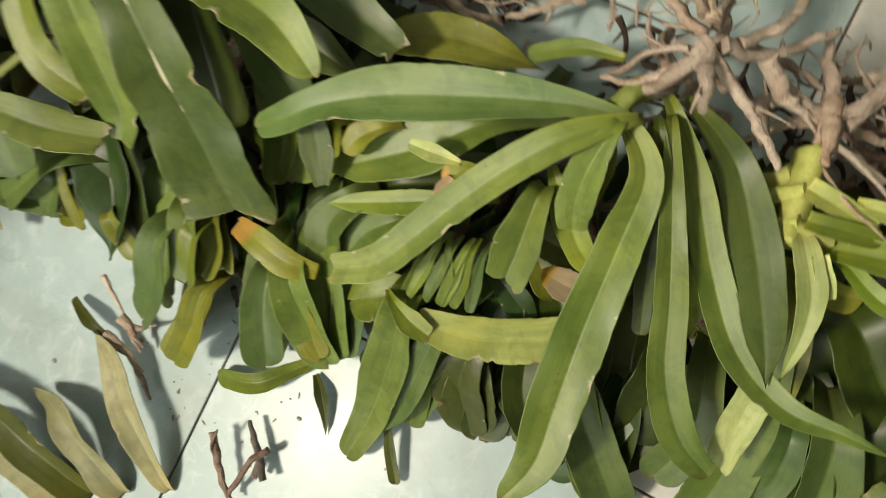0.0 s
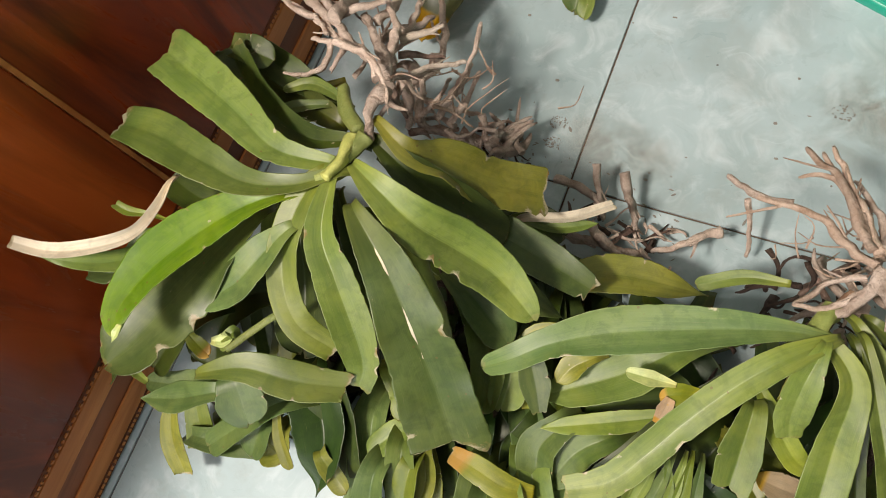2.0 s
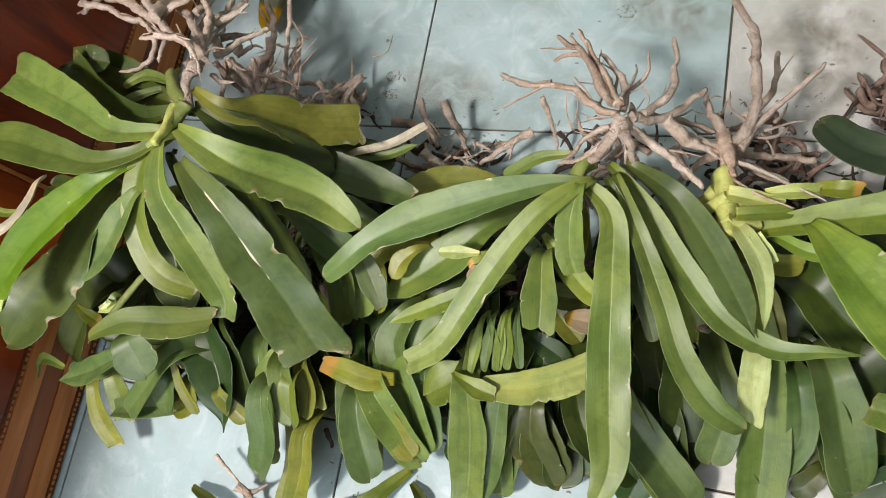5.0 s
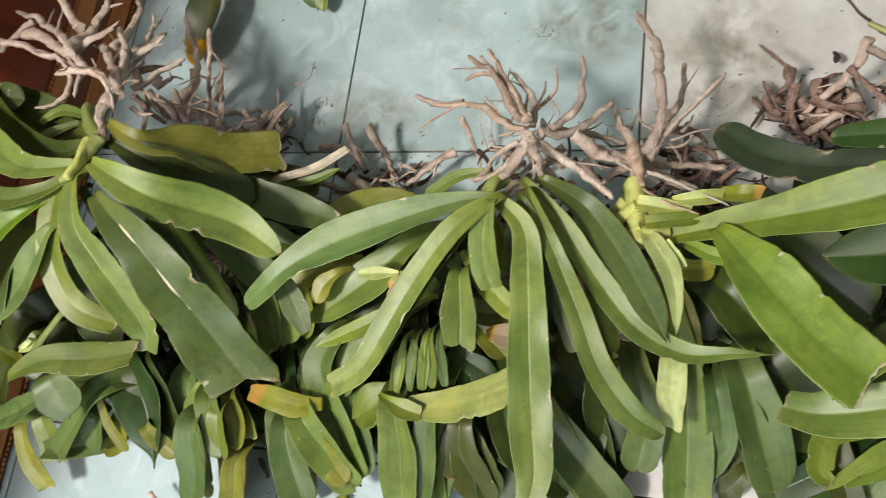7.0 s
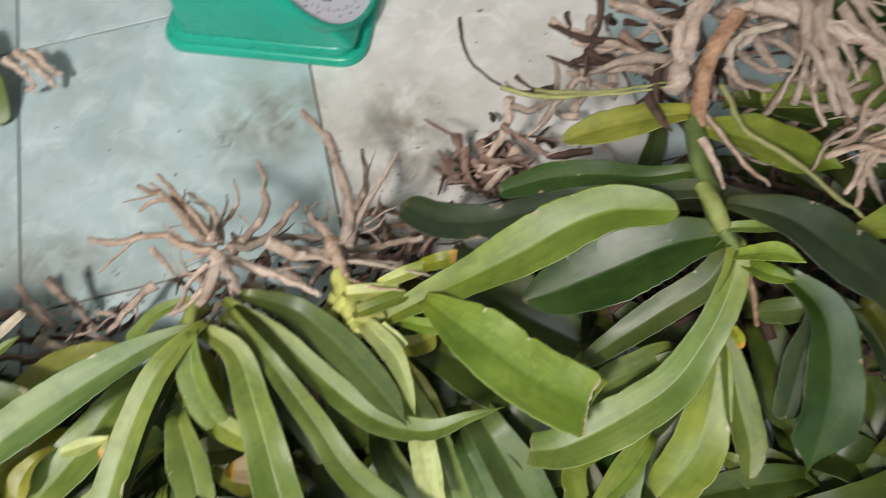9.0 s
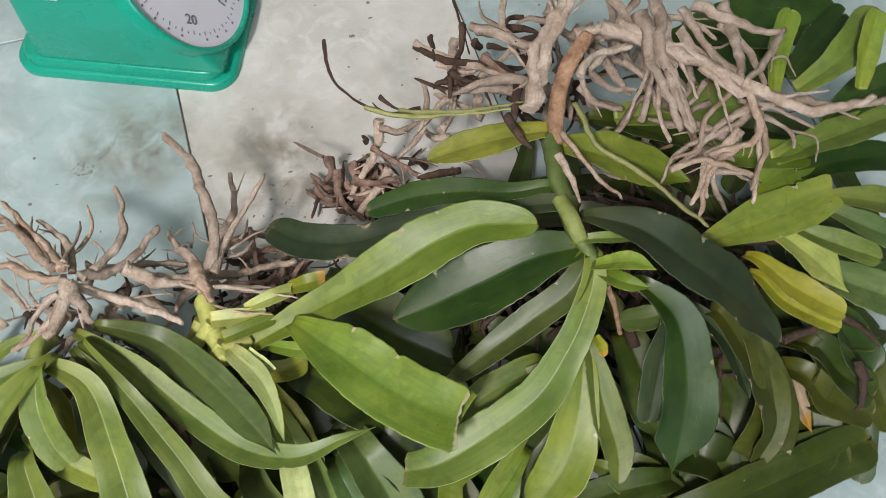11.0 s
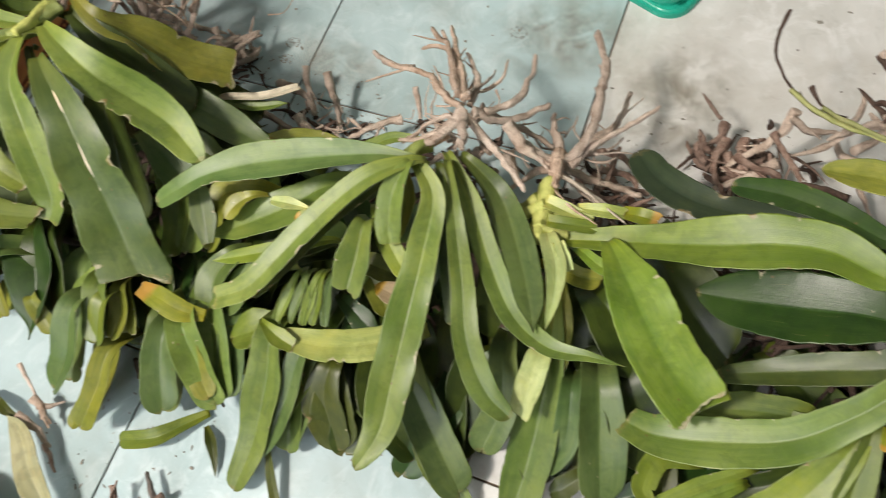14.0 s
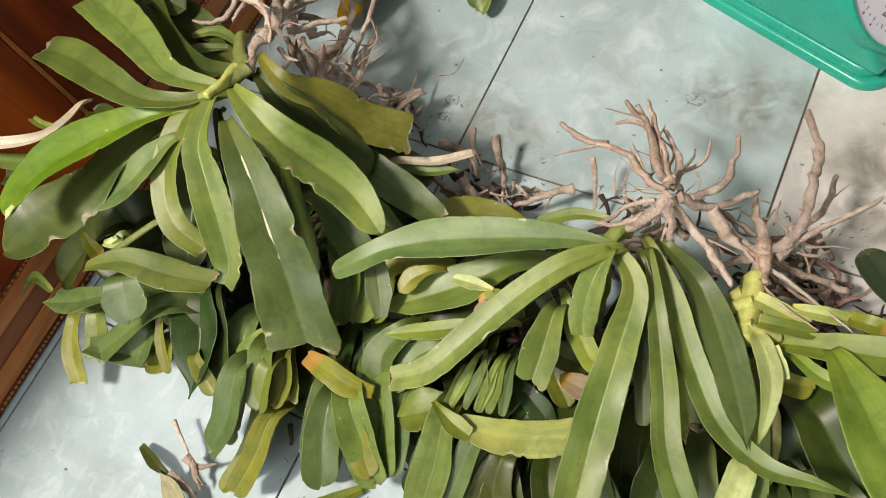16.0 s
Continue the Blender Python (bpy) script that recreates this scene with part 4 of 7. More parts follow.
leaf(short_orchid, "grey_green", 0.0342, (-0.232, -0.374, 0.150, 0.50), (-0.280, -0.397, 0.140, 1.00), (-0.327, -0.414, 0.134, 0.42), tip='point', fold=0.3, sunk=True)
leaf(short_orchid, "deep_green", 0.0538, (-0.158, -0.330, 0.116, 0.92), (-0.128, -0.369, 0.109, 1.00), (-0.117, -0.411, 0.095, 0.68), (-0.118, -0.438, 0.082, 0.12), tip='point', fold=0.7, sunk=True)
leaf(short_orchid, "grey_green", 0.0411, (-0.088, -0.337, 0.095, 0.81), (-0.077, -0.395, 0.071, 1.00), (-0.075, -0.463, 0.034, 0.82), tip='round', fold=0.6, sunk=True)
leaf(short_orchid, "olive", 0.0319, (-0.058, -0.354, 0.085, 0.82), (-0.035, -0.403, 0.058, 0.99), (-0.036, -0.455, 0.034, 1.00), (-0.063, -0.513, 0.010, 0.47), tip='round', fold=0.55, sunk=True)
leaf(short_orchid, "mid_green", 0.0306, (-0.048, -0.357, 0.105, 0.75), (-0.037, -0.385, 0.095, 1.00), (-0.024, -0.407, 0.086, 0.75), tip='round', fold=0.4, sunk=True)
leaf(short_orchid, "olive", 0.0279, (-0.023, -0.346, 0.102, 0.78), (-0.009, -0.373, 0.092, 1.00), (-0.001, -0.392, 0.083, 0.77), tip='cut', fold=0.4, sunk=True)
leaf(short_orchid, "dusky_green", 0.0489, (0.038, -0.352, 0.080, 0.85), (0.042, -0.375, 0.075, 0.98), (0.046, -0.421, 0.042, 1.00), (0.049, -0.454, 0.024, 0.69), tip='round', fold=0.55, sunk=True)
leaf(short_orchid, "olive", 0.0382, (0.053, -0.368, 0.065, 0.73), (0.079, -0.394, 0.048, 1.00), (0.102, -0.421, 0.027, 0.67), tip='round', fold=0.4, torn=2, sunk=True)
leaf(short_orchid, "mid_green", 0.0295, (-0.030, -0.332, 0.114, 0.69), (-0.055, -0.348, 0.109, 1.00), (-0.075, -0.375, 0.105, 0.74), tip='round', fold=0.35, sunk=True)
leaf(short_orchid, "yellow_green", 0.0295, (-0.077, -0.290, 0.129, 0.74), (-0.056, -0.309, 0.122, 1.00), (-0.053, -0.334, 0.116, 0.78), tip='round', fold=0.3, sunk=True)
leaf(short_orchid, "grey_green", 0.0343, (-0.266, -0.360, 0.095, 0.58), (-0.308, -0.385, 0.088, 1.00), (-0.364, -0.400, 0.086, 0.55), tip='round', fold=0.35, sunk=True)
leaf(short_orchid, "olive", 0.0274, (-0.325, -0.411, 0.078, 0.68), (-0.315, -0.450, 0.061, 1.00), (-0.293, -0.480, 0.042, 0.74), tip='cut', fold=0.4, sunk=True)
leaf(short_orchid, "yellow_green", 0.0300, (-0.298, -0.394, 0.082, 0.81), (-0.285, -0.424, 0.068, 1.00), (-0.276, -0.447, 0.058, 0.90), tip='cut', fold=0.3, torn=2, sunk=True)
leaf(short_orchid, "mid_green", 0.0257, (-0.268, -0.406, 0.058, 0.78), (-0.228, -0.411, 0.049, 1.00), (-0.192, -0.403, 0.044, 0.72), tip='round', fold=0.35, sunk=True)
leaf(short_orchid, "yellow_green", 0.0256, (-0.132, -0.381, 0.075, 0.69), (-0.105, -0.397, 0.065, 1.00), (-0.089, -0.405, 0.058, 0.63), tip='round', fold=0.35, sunk=True)
leaf(short_orchid, "grey_green", 0.0470, (0.062, -0.286, 0.088, 0.68), (0.083, -0.316, 0.075, 1.00), (0.109, -0.349, 0.058, 0.86), tip='round', fold=0.35, sunk=True)
leaf(drooping_orchid, "grey_green", 0.0391, (0.280, -0.146, 0.205, 0.21), (0.247, -0.152, 0.207, 0.44), (0.205, -0.165, 0.206, 0.76), (0.161, -0.181, 0.204, 1.00), (0.116, -0.199, 0.202, 0.98), (0.074, -0.223, 0.200, 0.64), (0.046, -0.245, 0.192, 0.62), (0.020, -0.260, 0.176, 0.41), tip='round', fold=0.5, torn=1)
leaf(drooping_orchid, "mid_green", 0.0264, (0.281, -0.151, 0.210, 0.45), (0.252, -0.178, 0.215, 0.86), (0.225, -0.209, 0.206, 0.94), (0.199, -0.246, 0.192, 0.95), (0.178, -0.281, 0.180, 0.99), (0.156, -0.313, 0.168, 1.00), (0.122, -0.334, 0.158, 0.86), tip='cut', fold=0.4, torn=2)
leaf(drooping_orchid, "shade_green", 0.0200, (0.259, -0.159, 0.185, 0.57), (0.222, -0.202, 0.172, 0.89), (0.194, -0.238, 0.158, 1.00), (0.170, -0.276, 0.142, 0.96), (0.141, -0.313, 0.125, 0.65), tip='round', fold=0.5)
leaf(drooping_orchid, "mid_green", 0.0260, (0.279, -0.158, 0.214, 0.41), (0.274, -0.186, 0.205, 0.95), (0.274, -0.212, 0.182, 1.00), (0.279, -0.226, 0.168, 0.70), tip='cut', fold=0.35)
leaf(drooping_orchid, "mid_green", 0.0346, (0.247, -0.218, 0.175, 0.58), (0.248, -0.251, 0.160, 1.00), (0.248, -0.283, 0.148, 0.82), tip='cut', fold=0.5)
leaf(drooping_orchid, "mid_green", 0.0408, (0.280, -0.145, 0.200, 0.27), (0.309, -0.173, 0.192, 0.55), (0.313, -0.222, 0.165, 0.77), (0.316, -0.287, 0.142, 0.93), (0.322, -0.349, 0.130, 1.00), (0.327, -0.398, 0.124, 0.79), (0.316, -0.438, 0.118, 0.28), tip='round', fold=0.4)
leaf(drooping_orchid, "mid_green", 0.0279, (0.312, -0.139, 0.190, 0.32), (0.339, -0.194, 0.174, 0.64), (0.362, -0.244, 0.160, 0.79), (0.382, -0.291, 0.146, 0.91), (0.411, -0.327, 0.130, 1.00), (0.442, -0.343, 0.120, 0.53), tip='round', fold=0.5)
leaf(drooping_orchid, "mid_green", 0.0258, (0.306, -0.122, 0.178, 0.40), (0.341, -0.159, 0.164, 0.80), (0.376, -0.208, 0.152, 0.91), (0.414, -0.252, 0.148, 1.00), (0.457, -0.274, 0.154, 0.75), (0.497, -0.272, 0.162, 0.36), (0.529, -0.271, 0.166, 0.09), tip='point', fold=0.5)
leaf(drooping_orchid, "dusky_green", 0.0346, (0.320, -0.113, 0.168, 0.33), (0.361, -0.134, 0.148, 0.79), (0.398, -0.185, 0.150, 1.00), (0.427, -0.236, 0.156, 0.78), (0.442, -0.267, 0.160, 0.22), tip='point', fold=0.45)
leaf(drooping_orchid, "shade_green", 0.0145, (0.304, -0.142, 0.192, 0.56), (0.322, -0.173, 0.175, 0.91), (0.337, -0.224, 0.140, 1.00), (0.355, -0.273, 0.115, 0.86), tip='round', fold=0.5)
leaf(narrow_orchid, "mid_green", 0.0450, (0.186, -0.174, 0.150, 0.49), (0.144, -0.213, 0.143, 1.00), (0.099, -0.245, 0.135, 0.84), (0.060, -0.268, 0.130, 0.16), tip='point', fold=0.4, sunk=True)
leaf(narrow_orchid, "mid_green", 0.0396, (0.176, -0.339, 0.115, 0.66), (0.179, -0.387, 0.085, 1.00), (0.175, -0.449, 0.042, 0.87), (0.165, -0.505, 0.015, 0.53), tip='round', fold=0.5, sunk=True)
leaf(narrow_orchid, "grey_green", 0.0276, (0.211, -0.344, 0.105, 0.77), (0.204, -0.396, 0.075, 1.00), (0.191, -0.462, 0.035, 0.93), tip='point', fold=0.5, sunk=True)
leaf(narrow_orchid, "dark_olive", 0.0449, (0.239, -0.350, 0.085, 0.59), (0.241, -0.387, 0.060, 1.00), (0.265, -0.426, 0.022, 0.72), tip='round', fold=0.35, torn=1, sunk=True)
leaf(yellow_stem_orchid, "mid_green", 0.0359, (0.324, -0.320, 0.092, 0.66), (0.347, -0.362, 0.062, 0.93), (0.378, -0.403, 0.035, 1.00), (0.422, -0.435, 0.012, 0.43), tip='round', fold=0.5)
leaf(yellow_stem_orchid, "mid_green", 0.0459, (0.446, -0.219, 0.108, 0.38), (0.459, -0.277, 0.085, 0.69), (0.464, -0.342, 0.052, 1.00), (0.464, -0.398, 0.020, 0.94), (0.462, -0.428, 0.012, 0.49), tip='round', fold=0.5)
leaf(yellow_stem_orchid, "pale", 0.0259, (0.447, -0.274, 0.108, 0.92), (0.447, -0.305, 0.107, 1.00), (0.448, -0.336, 0.105, 0.73), tip='cut', fold=0.15)
leaf(yellow_stem_orchid, "pale", 0.0199, (0.426, -0.170, 0.155, 0.89), (0.441, -0.196, 0.158, 1.00), (0.448, -0.223, 0.155, 0.65), (0.450, -0.259, 0.148, 0.11), tip='point', fold=0.4)
leaf(narrow_orchid, "dusky_green", 0.0429, (0.485, -0.243, 0.060, 0.59), (0.518, -0.288, 0.047, 0.96), (0.538, -0.348, 0.027, 1.00), (0.556, -0.398, 0.012, 0.68), tip='round', fold=0.5, sunk=True)
leaf(narrow_orchid, "deep_green", 0.0365, (0.478, -0.264, 0.048, 0.71), (0.491, -0.316, 0.033, 1.00), (0.490, -0.372, 0.015, 0.65), tip='round', fold=0.5, sunk=True)
leaf(yellow_stem_orchid, "bright_green", 0.0578, (0.489, -0.166, 0.165, 0.39), (0.513, -0.199, 0.172, 0.85), (0.544, -0.240, 0.178, 0.98), (0.577, -0.274, 0.180, 1.00), (0.601, -0.291, 0.180, 0.93), tip='cut', fold=0.42, torn=1, slant=0.08)
leaf(yellow_stem_orchid, "bright_green", 0.0155, (0.458, -0.166, 0.140, 0.68), (0.486, -0.181, 0.150, 1.00), (0.520, -0.180, 0.155, 0.80), tip='round', fold=0.4)

leaf(broad_orchid, "shade_green", 0.0339, (-0.208, -0.062, 0.220), (-0.253, -0.056, 0.235), (-0.313, -0.040, 0.245), fold=.35, roll=28)
leaf(broad_orchid, "olive", 0.0183, (-0.221, -0.030, 0.200), (-0.261, -0.057, 0.200), (-0.320, -0.079, 0.200))
leaf(broad_orchid, "mid_green", 0.0142, (-0.219, -0.066, 0.200), (-0.250, -0.085, 0.200), (-0.290, -0.101, 0.200))
leaf(broad_orchid, "shade_green", 0.0330, (-0.130, -0.110, 0.240), (-0.104, -0.116, 0.220), (-0.068, -0.132, 0.190))
leaf(broad_orchid, "grey_green", 0.0393, (-0.050, -0.183, 0.170), (-0.016, -0.199, 0.160), (0.029, -0.228, 0.140))
leaf(broad_orchid, "mid_green", 0.0374, (0.007, -0.211, 0.130), (0.034, -0.247, 0.120), (0.037, -0.288, 0.110))
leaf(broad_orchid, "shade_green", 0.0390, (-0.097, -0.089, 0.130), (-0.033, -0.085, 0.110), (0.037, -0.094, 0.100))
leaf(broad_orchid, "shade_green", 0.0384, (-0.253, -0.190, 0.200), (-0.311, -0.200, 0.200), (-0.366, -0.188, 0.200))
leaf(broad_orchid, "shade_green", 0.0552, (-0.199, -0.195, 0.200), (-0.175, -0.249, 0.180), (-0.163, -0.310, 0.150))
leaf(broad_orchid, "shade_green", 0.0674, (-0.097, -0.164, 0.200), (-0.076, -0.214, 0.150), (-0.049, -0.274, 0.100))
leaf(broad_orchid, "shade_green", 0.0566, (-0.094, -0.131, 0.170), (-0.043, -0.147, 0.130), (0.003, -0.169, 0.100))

leaf(broken_roots, "mid_green", 0.0152, (0.253, -0.086, 0.130), (0.214, -0.089, 0.120), (0.174, -0.104, 0.100))


leaf(short_orchid, "grey_green", 0.0309, (-0.171, -0.361, 0.140), (-0.217, -0.400, 0.110), (-0.256, -0.437, 0.085), base=.8, sunk=True)
leaf(short_orchid, "mid_green", 0.0150, (-0.338, -0.397, 0.120), (-0.375, -0.392, 0.120), (-0.396, -0.415, 0.100))
leaf(short_orchid, "grey_green", 0.0392, (-0.198, -0.388, 0.100), (-0.202, -0.407, 0.090), (-0.205, -0.429, 0.080), sunk=True)
leaf(short_orchid, "grey_green", 0.0283, (-0.278, -0.433, 0.075), (-0.232, -0.424, 0.070), (-0.190, -0.410, 0.065), sunk=True)
leaf(short_orchid, "olive", 0.0152, (-0.178, -0.364, 0.130), (-0.169, -0.395, 0.110), (-0.153, -0.422, 0.090))
leaf(short_orchid, "mid_green", 0.0415, (0.084, -0.330, 0.100), (0.105, -0.377, 0.080), (0.119, -0.426, 0.050), base=.9, sunk=True)
leaf(short_orchid, "olive", 0.0265, (-0.183, -0.388, 0.080), (-0.183, -0.414, 0.070), (-0.202, -0.426, 0.070), sunk=True)
leaf(short_orchid, "olive", 0.0212, (-0.118, -0.395, 0.110), (-0.103, -0.408, 0.095), (-0.085, -0.419, 0.090), sunk=True)
leaf(short_orchid, "mid_green", 0.0312, (-0.039, -0.357, 0.120), (-0.031, -0.385, 0.110), (-0.020, -0.416, 0.100), base=.8, sunk=True)
leaf(short_orchid, "olive", 0.0217, (-0.020, -0.351, 0.110), (-0.010, -0.378, 0.100), (-0.010, -0.405, 0.095), sunk=True)
leaf(short_orchid, "mid_green", 0.0387, (0.073, -0.365, 0.110), (0.097, -0.398, 0.080), (0.119, -0.430, 0.045), base=.8, fold=.65, sunk=True)
leaf(short_orchid, "yellow_green", 0.0237, (0.121, -0.331, 0.080), (0.100, -0.340, 0.090), (0.075, -0.332, 0.100), sunk=True)
leaf(short_orchid, "mid_green", 0.0156, (-0.226, -0.325, 0.200), (-0.216, -0.314, 0.200), (-0.230, -0.333, 0.190))
leaf(short_orchid, "orange_yellow", 0.0170, (-0.269, -0.328, 0.200), (-0.259, -0.336, 0.190), (-0.240, -0.344, 0.185))
leaf(short_orchid, "pale", 0.0143, (-0.235, -0.330, 0.200), (-0.222, -0.325, 0.200), (-0.219, -0.314, 0.200))
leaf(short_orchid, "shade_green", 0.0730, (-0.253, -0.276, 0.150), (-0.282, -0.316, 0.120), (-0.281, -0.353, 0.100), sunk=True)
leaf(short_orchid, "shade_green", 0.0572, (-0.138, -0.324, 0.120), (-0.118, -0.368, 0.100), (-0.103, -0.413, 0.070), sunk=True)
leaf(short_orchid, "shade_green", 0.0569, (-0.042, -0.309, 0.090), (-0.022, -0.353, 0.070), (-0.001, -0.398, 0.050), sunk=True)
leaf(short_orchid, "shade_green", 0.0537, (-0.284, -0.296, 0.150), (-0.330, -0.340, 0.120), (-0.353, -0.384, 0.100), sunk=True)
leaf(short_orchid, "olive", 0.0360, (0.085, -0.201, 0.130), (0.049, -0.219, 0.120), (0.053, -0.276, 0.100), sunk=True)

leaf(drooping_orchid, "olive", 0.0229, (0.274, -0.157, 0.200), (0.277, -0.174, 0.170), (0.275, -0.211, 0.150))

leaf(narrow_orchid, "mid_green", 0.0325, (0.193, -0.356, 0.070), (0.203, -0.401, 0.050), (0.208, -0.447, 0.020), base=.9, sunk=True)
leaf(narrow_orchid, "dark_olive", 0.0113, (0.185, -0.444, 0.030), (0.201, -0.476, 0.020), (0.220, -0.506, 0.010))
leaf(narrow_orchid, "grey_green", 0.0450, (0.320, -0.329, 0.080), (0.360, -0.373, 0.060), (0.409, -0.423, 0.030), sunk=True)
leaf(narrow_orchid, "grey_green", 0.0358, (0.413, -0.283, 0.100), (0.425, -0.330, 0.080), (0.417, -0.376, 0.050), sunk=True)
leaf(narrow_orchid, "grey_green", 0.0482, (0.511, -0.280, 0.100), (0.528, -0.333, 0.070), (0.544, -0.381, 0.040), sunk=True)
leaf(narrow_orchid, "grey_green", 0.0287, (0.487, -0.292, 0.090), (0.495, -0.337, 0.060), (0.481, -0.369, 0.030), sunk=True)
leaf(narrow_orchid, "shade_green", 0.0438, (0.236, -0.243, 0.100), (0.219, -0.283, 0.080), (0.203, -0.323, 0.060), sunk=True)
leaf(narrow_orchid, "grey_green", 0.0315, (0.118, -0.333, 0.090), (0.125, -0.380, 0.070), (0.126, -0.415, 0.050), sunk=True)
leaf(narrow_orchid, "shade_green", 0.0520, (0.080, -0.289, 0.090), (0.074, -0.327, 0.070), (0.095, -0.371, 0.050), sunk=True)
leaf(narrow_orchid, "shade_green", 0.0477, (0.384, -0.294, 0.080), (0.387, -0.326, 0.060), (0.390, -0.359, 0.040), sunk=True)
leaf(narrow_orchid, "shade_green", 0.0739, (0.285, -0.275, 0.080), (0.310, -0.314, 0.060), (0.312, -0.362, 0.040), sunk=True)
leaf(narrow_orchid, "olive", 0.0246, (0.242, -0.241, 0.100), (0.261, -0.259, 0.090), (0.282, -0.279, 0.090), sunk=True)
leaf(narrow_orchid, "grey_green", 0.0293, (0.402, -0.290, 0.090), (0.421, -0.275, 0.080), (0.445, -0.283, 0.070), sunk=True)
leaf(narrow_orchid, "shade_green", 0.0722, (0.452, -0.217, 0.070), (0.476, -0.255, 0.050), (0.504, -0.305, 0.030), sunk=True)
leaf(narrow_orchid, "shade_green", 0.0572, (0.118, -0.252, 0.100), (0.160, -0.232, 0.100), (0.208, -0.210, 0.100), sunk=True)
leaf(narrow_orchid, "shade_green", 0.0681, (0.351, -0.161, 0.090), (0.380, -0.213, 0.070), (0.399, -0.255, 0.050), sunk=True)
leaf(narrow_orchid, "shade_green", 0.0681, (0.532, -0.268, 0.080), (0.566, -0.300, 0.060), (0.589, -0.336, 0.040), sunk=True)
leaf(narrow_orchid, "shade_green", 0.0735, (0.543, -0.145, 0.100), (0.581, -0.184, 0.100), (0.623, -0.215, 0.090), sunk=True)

leaf(yellow_stem_orchid, "bright_green", 0.0170, (0.616, -0.266, 0.176), (0.594, -0.283, 0.165), (0.578, -0.306, 0.160), tip="cut", base=1)
leaf(yellow_stem_orchid, "olive", 0.0211, (0.436, -0.181, 0.120), (0.462, -0.184, 0.115), (0.484, -0.179, 0.110), sunk=True)
leaf(yellow_stem_orchid, "olive", 0.0292, (0.442, -0.201, 0.110), (0.458, -0.238, 0.100), (0.465, -0.280, 0.080), sunk=True)
leaf(yellow_stem_orchid, "pale", 0.0137, (0.435, -0.170, 0.155), (0.445, -0.184, 0.155), (0.452, -0.195, 0.150), tip="cut", base=.9)
leaf(yellow_stem_orchid, "pale_yellow", 0.0174, (0.409, -0.129, 0.150), (0.436, -0.134, 0.150), (0.460, -0.138, 0.150), tip="cut", base=.9)
leaf(yellow_stem_orchid, "pale_yellow", 0.0161, (0.442, -0.126, 0.150), (0.466, -0.125, 0.155), (0.489, -0.123, 0.155), tip="cut")
leaf(yellow_stem_orchid, "yellow_green", 0.0150, (0.418, -0.151, 0.155), (0.441, -0.148, 0.155), (0.467, -0.142, 0.150), base=.9)
leaf(yellow_stem_orchid, "orange_yellow", 0.0168, (0.487, -0.119, 0.150), (0.503, -0.122, 0.160), (0.521, -0.122, 0.160), tip="cut", base=.8)

leaf(yellow_stem_orchid, "bright_green", 0.0494, (0.429, -0.162, 0.140, 0.27), (0.486, -0.151, 0.150, 0.51), (0.532, -0.149, 0.172, 0.73), (0.578, -0.146, 0.194, 0.93), (0.619, -0.140, 0.212, 1.00), (0.658, -0.140, 0.226, 0.83), (0.692, -0.152, 0.234, 0.62), (0.710, -0.159, 0.238, 0.42), tip='round', fold=0.45, wave=1.6)
leaf(narrow_orchid, "yellow_green", 0.0210, (0.200, -0.233, 0.138, 0.43), (0.145, -0.260, 0.132, 1.00), (0.081, -0.290, 0.126, 0.63), tip='point', fold=0.3)
leaf(narrow_orchid, "dusky_green", 0.0375, (0.101, -0.278, 0.125, 0.64), (0.085, -0.307, 0.112, 1.00), (0.090, -0.334, 0.098, 0.84), tip='cut', fold=0.4, sunk=True)
leaf(narrow_orchid, "mid_green", 0.0335, (0.142, -0.275, 0.118, 0.71), (0.117, -0.300, 0.110, 1.00), (0.102, -0.335, 0.095, 0.87), tip='round', fold=0.35, sunk=True)
leaf(narrow_orchid, "yellow_green", 0.0217, (0.249, -0.195, 0.165, 0.40), (0.268, -0.217, 0.155, 1.00), (0.293, -0.239, 0.142, 0.95), (0.312, -0.241, 0.136, 0.50), tip='round', fold=0.3)
leaf(narrow_orchid, "dark_olive", 0.0283, (0.248, -0.238, 0.118, 0.89), (0.276, -0.239, 0.114, 1.00), (0.311, -0.237, 0.110, 0.87), tip='round', fold=0.3)
leaf(narrow_orchid, "dry_brown", 0.0252, (0.319, -0.264, 0.124, 0.78), (0.288, -0.264, 0.130, 1.00), (0.268, -0.262, 0.132, 0.53), tip='round', fold=0.15, tucked=False)
leaf(narrow_orchid, "mid_green", 0.0113, (0.188, -0.279, 0.142, 0.45), (0.184, -0.304, 0.132, 1.00), (0.178, -0.329, 0.118, 0.61), tip='round', fold=0.6)
leaf(narrow_orchid, "grey_green", 0.0124, (0.199, -0.277, 0.142, 0.41), (0.196, -0.302, 0.132, 1.00), (0.192, -0.326, 0.118, 0.55), tip='round', fold=0.6)
leaf(narrow_orchid, "mid_green", 0.0123, (0.209, -0.275, 0.142, 0.41), (0.208, -0.299, 0.132, 1.00), (0.206, -0.323, 0.118, 0.55), tip='round', fold=0.6)
leaf(narrow_orchid, "yellow_green", 0.0134, (0.215, -0.273, 0.142, 0.37), (0.216, -0.298, 0.132, 1.00), (0.215, -0.321, 0.118, 0.51), tip='round', fold=0.6)
leaf(narrow_orchid, "grey_green", 0.0122, (0.224, -0.272, 0.142, 0.41), (0.226, -0.296, 0.132, 1.00), (0.229, -0.318, 0.118, 0.55), tip='round', fold=0.6)
leaf(narrow_orchid, "mid_green", 0.0090, (0.196, -0.277, 0.142, 0.56), (0.204, -0.300, 0.132, 1.00), (0.204, -0.324, 0.118, 0.76), tip='round', fold=0.6)
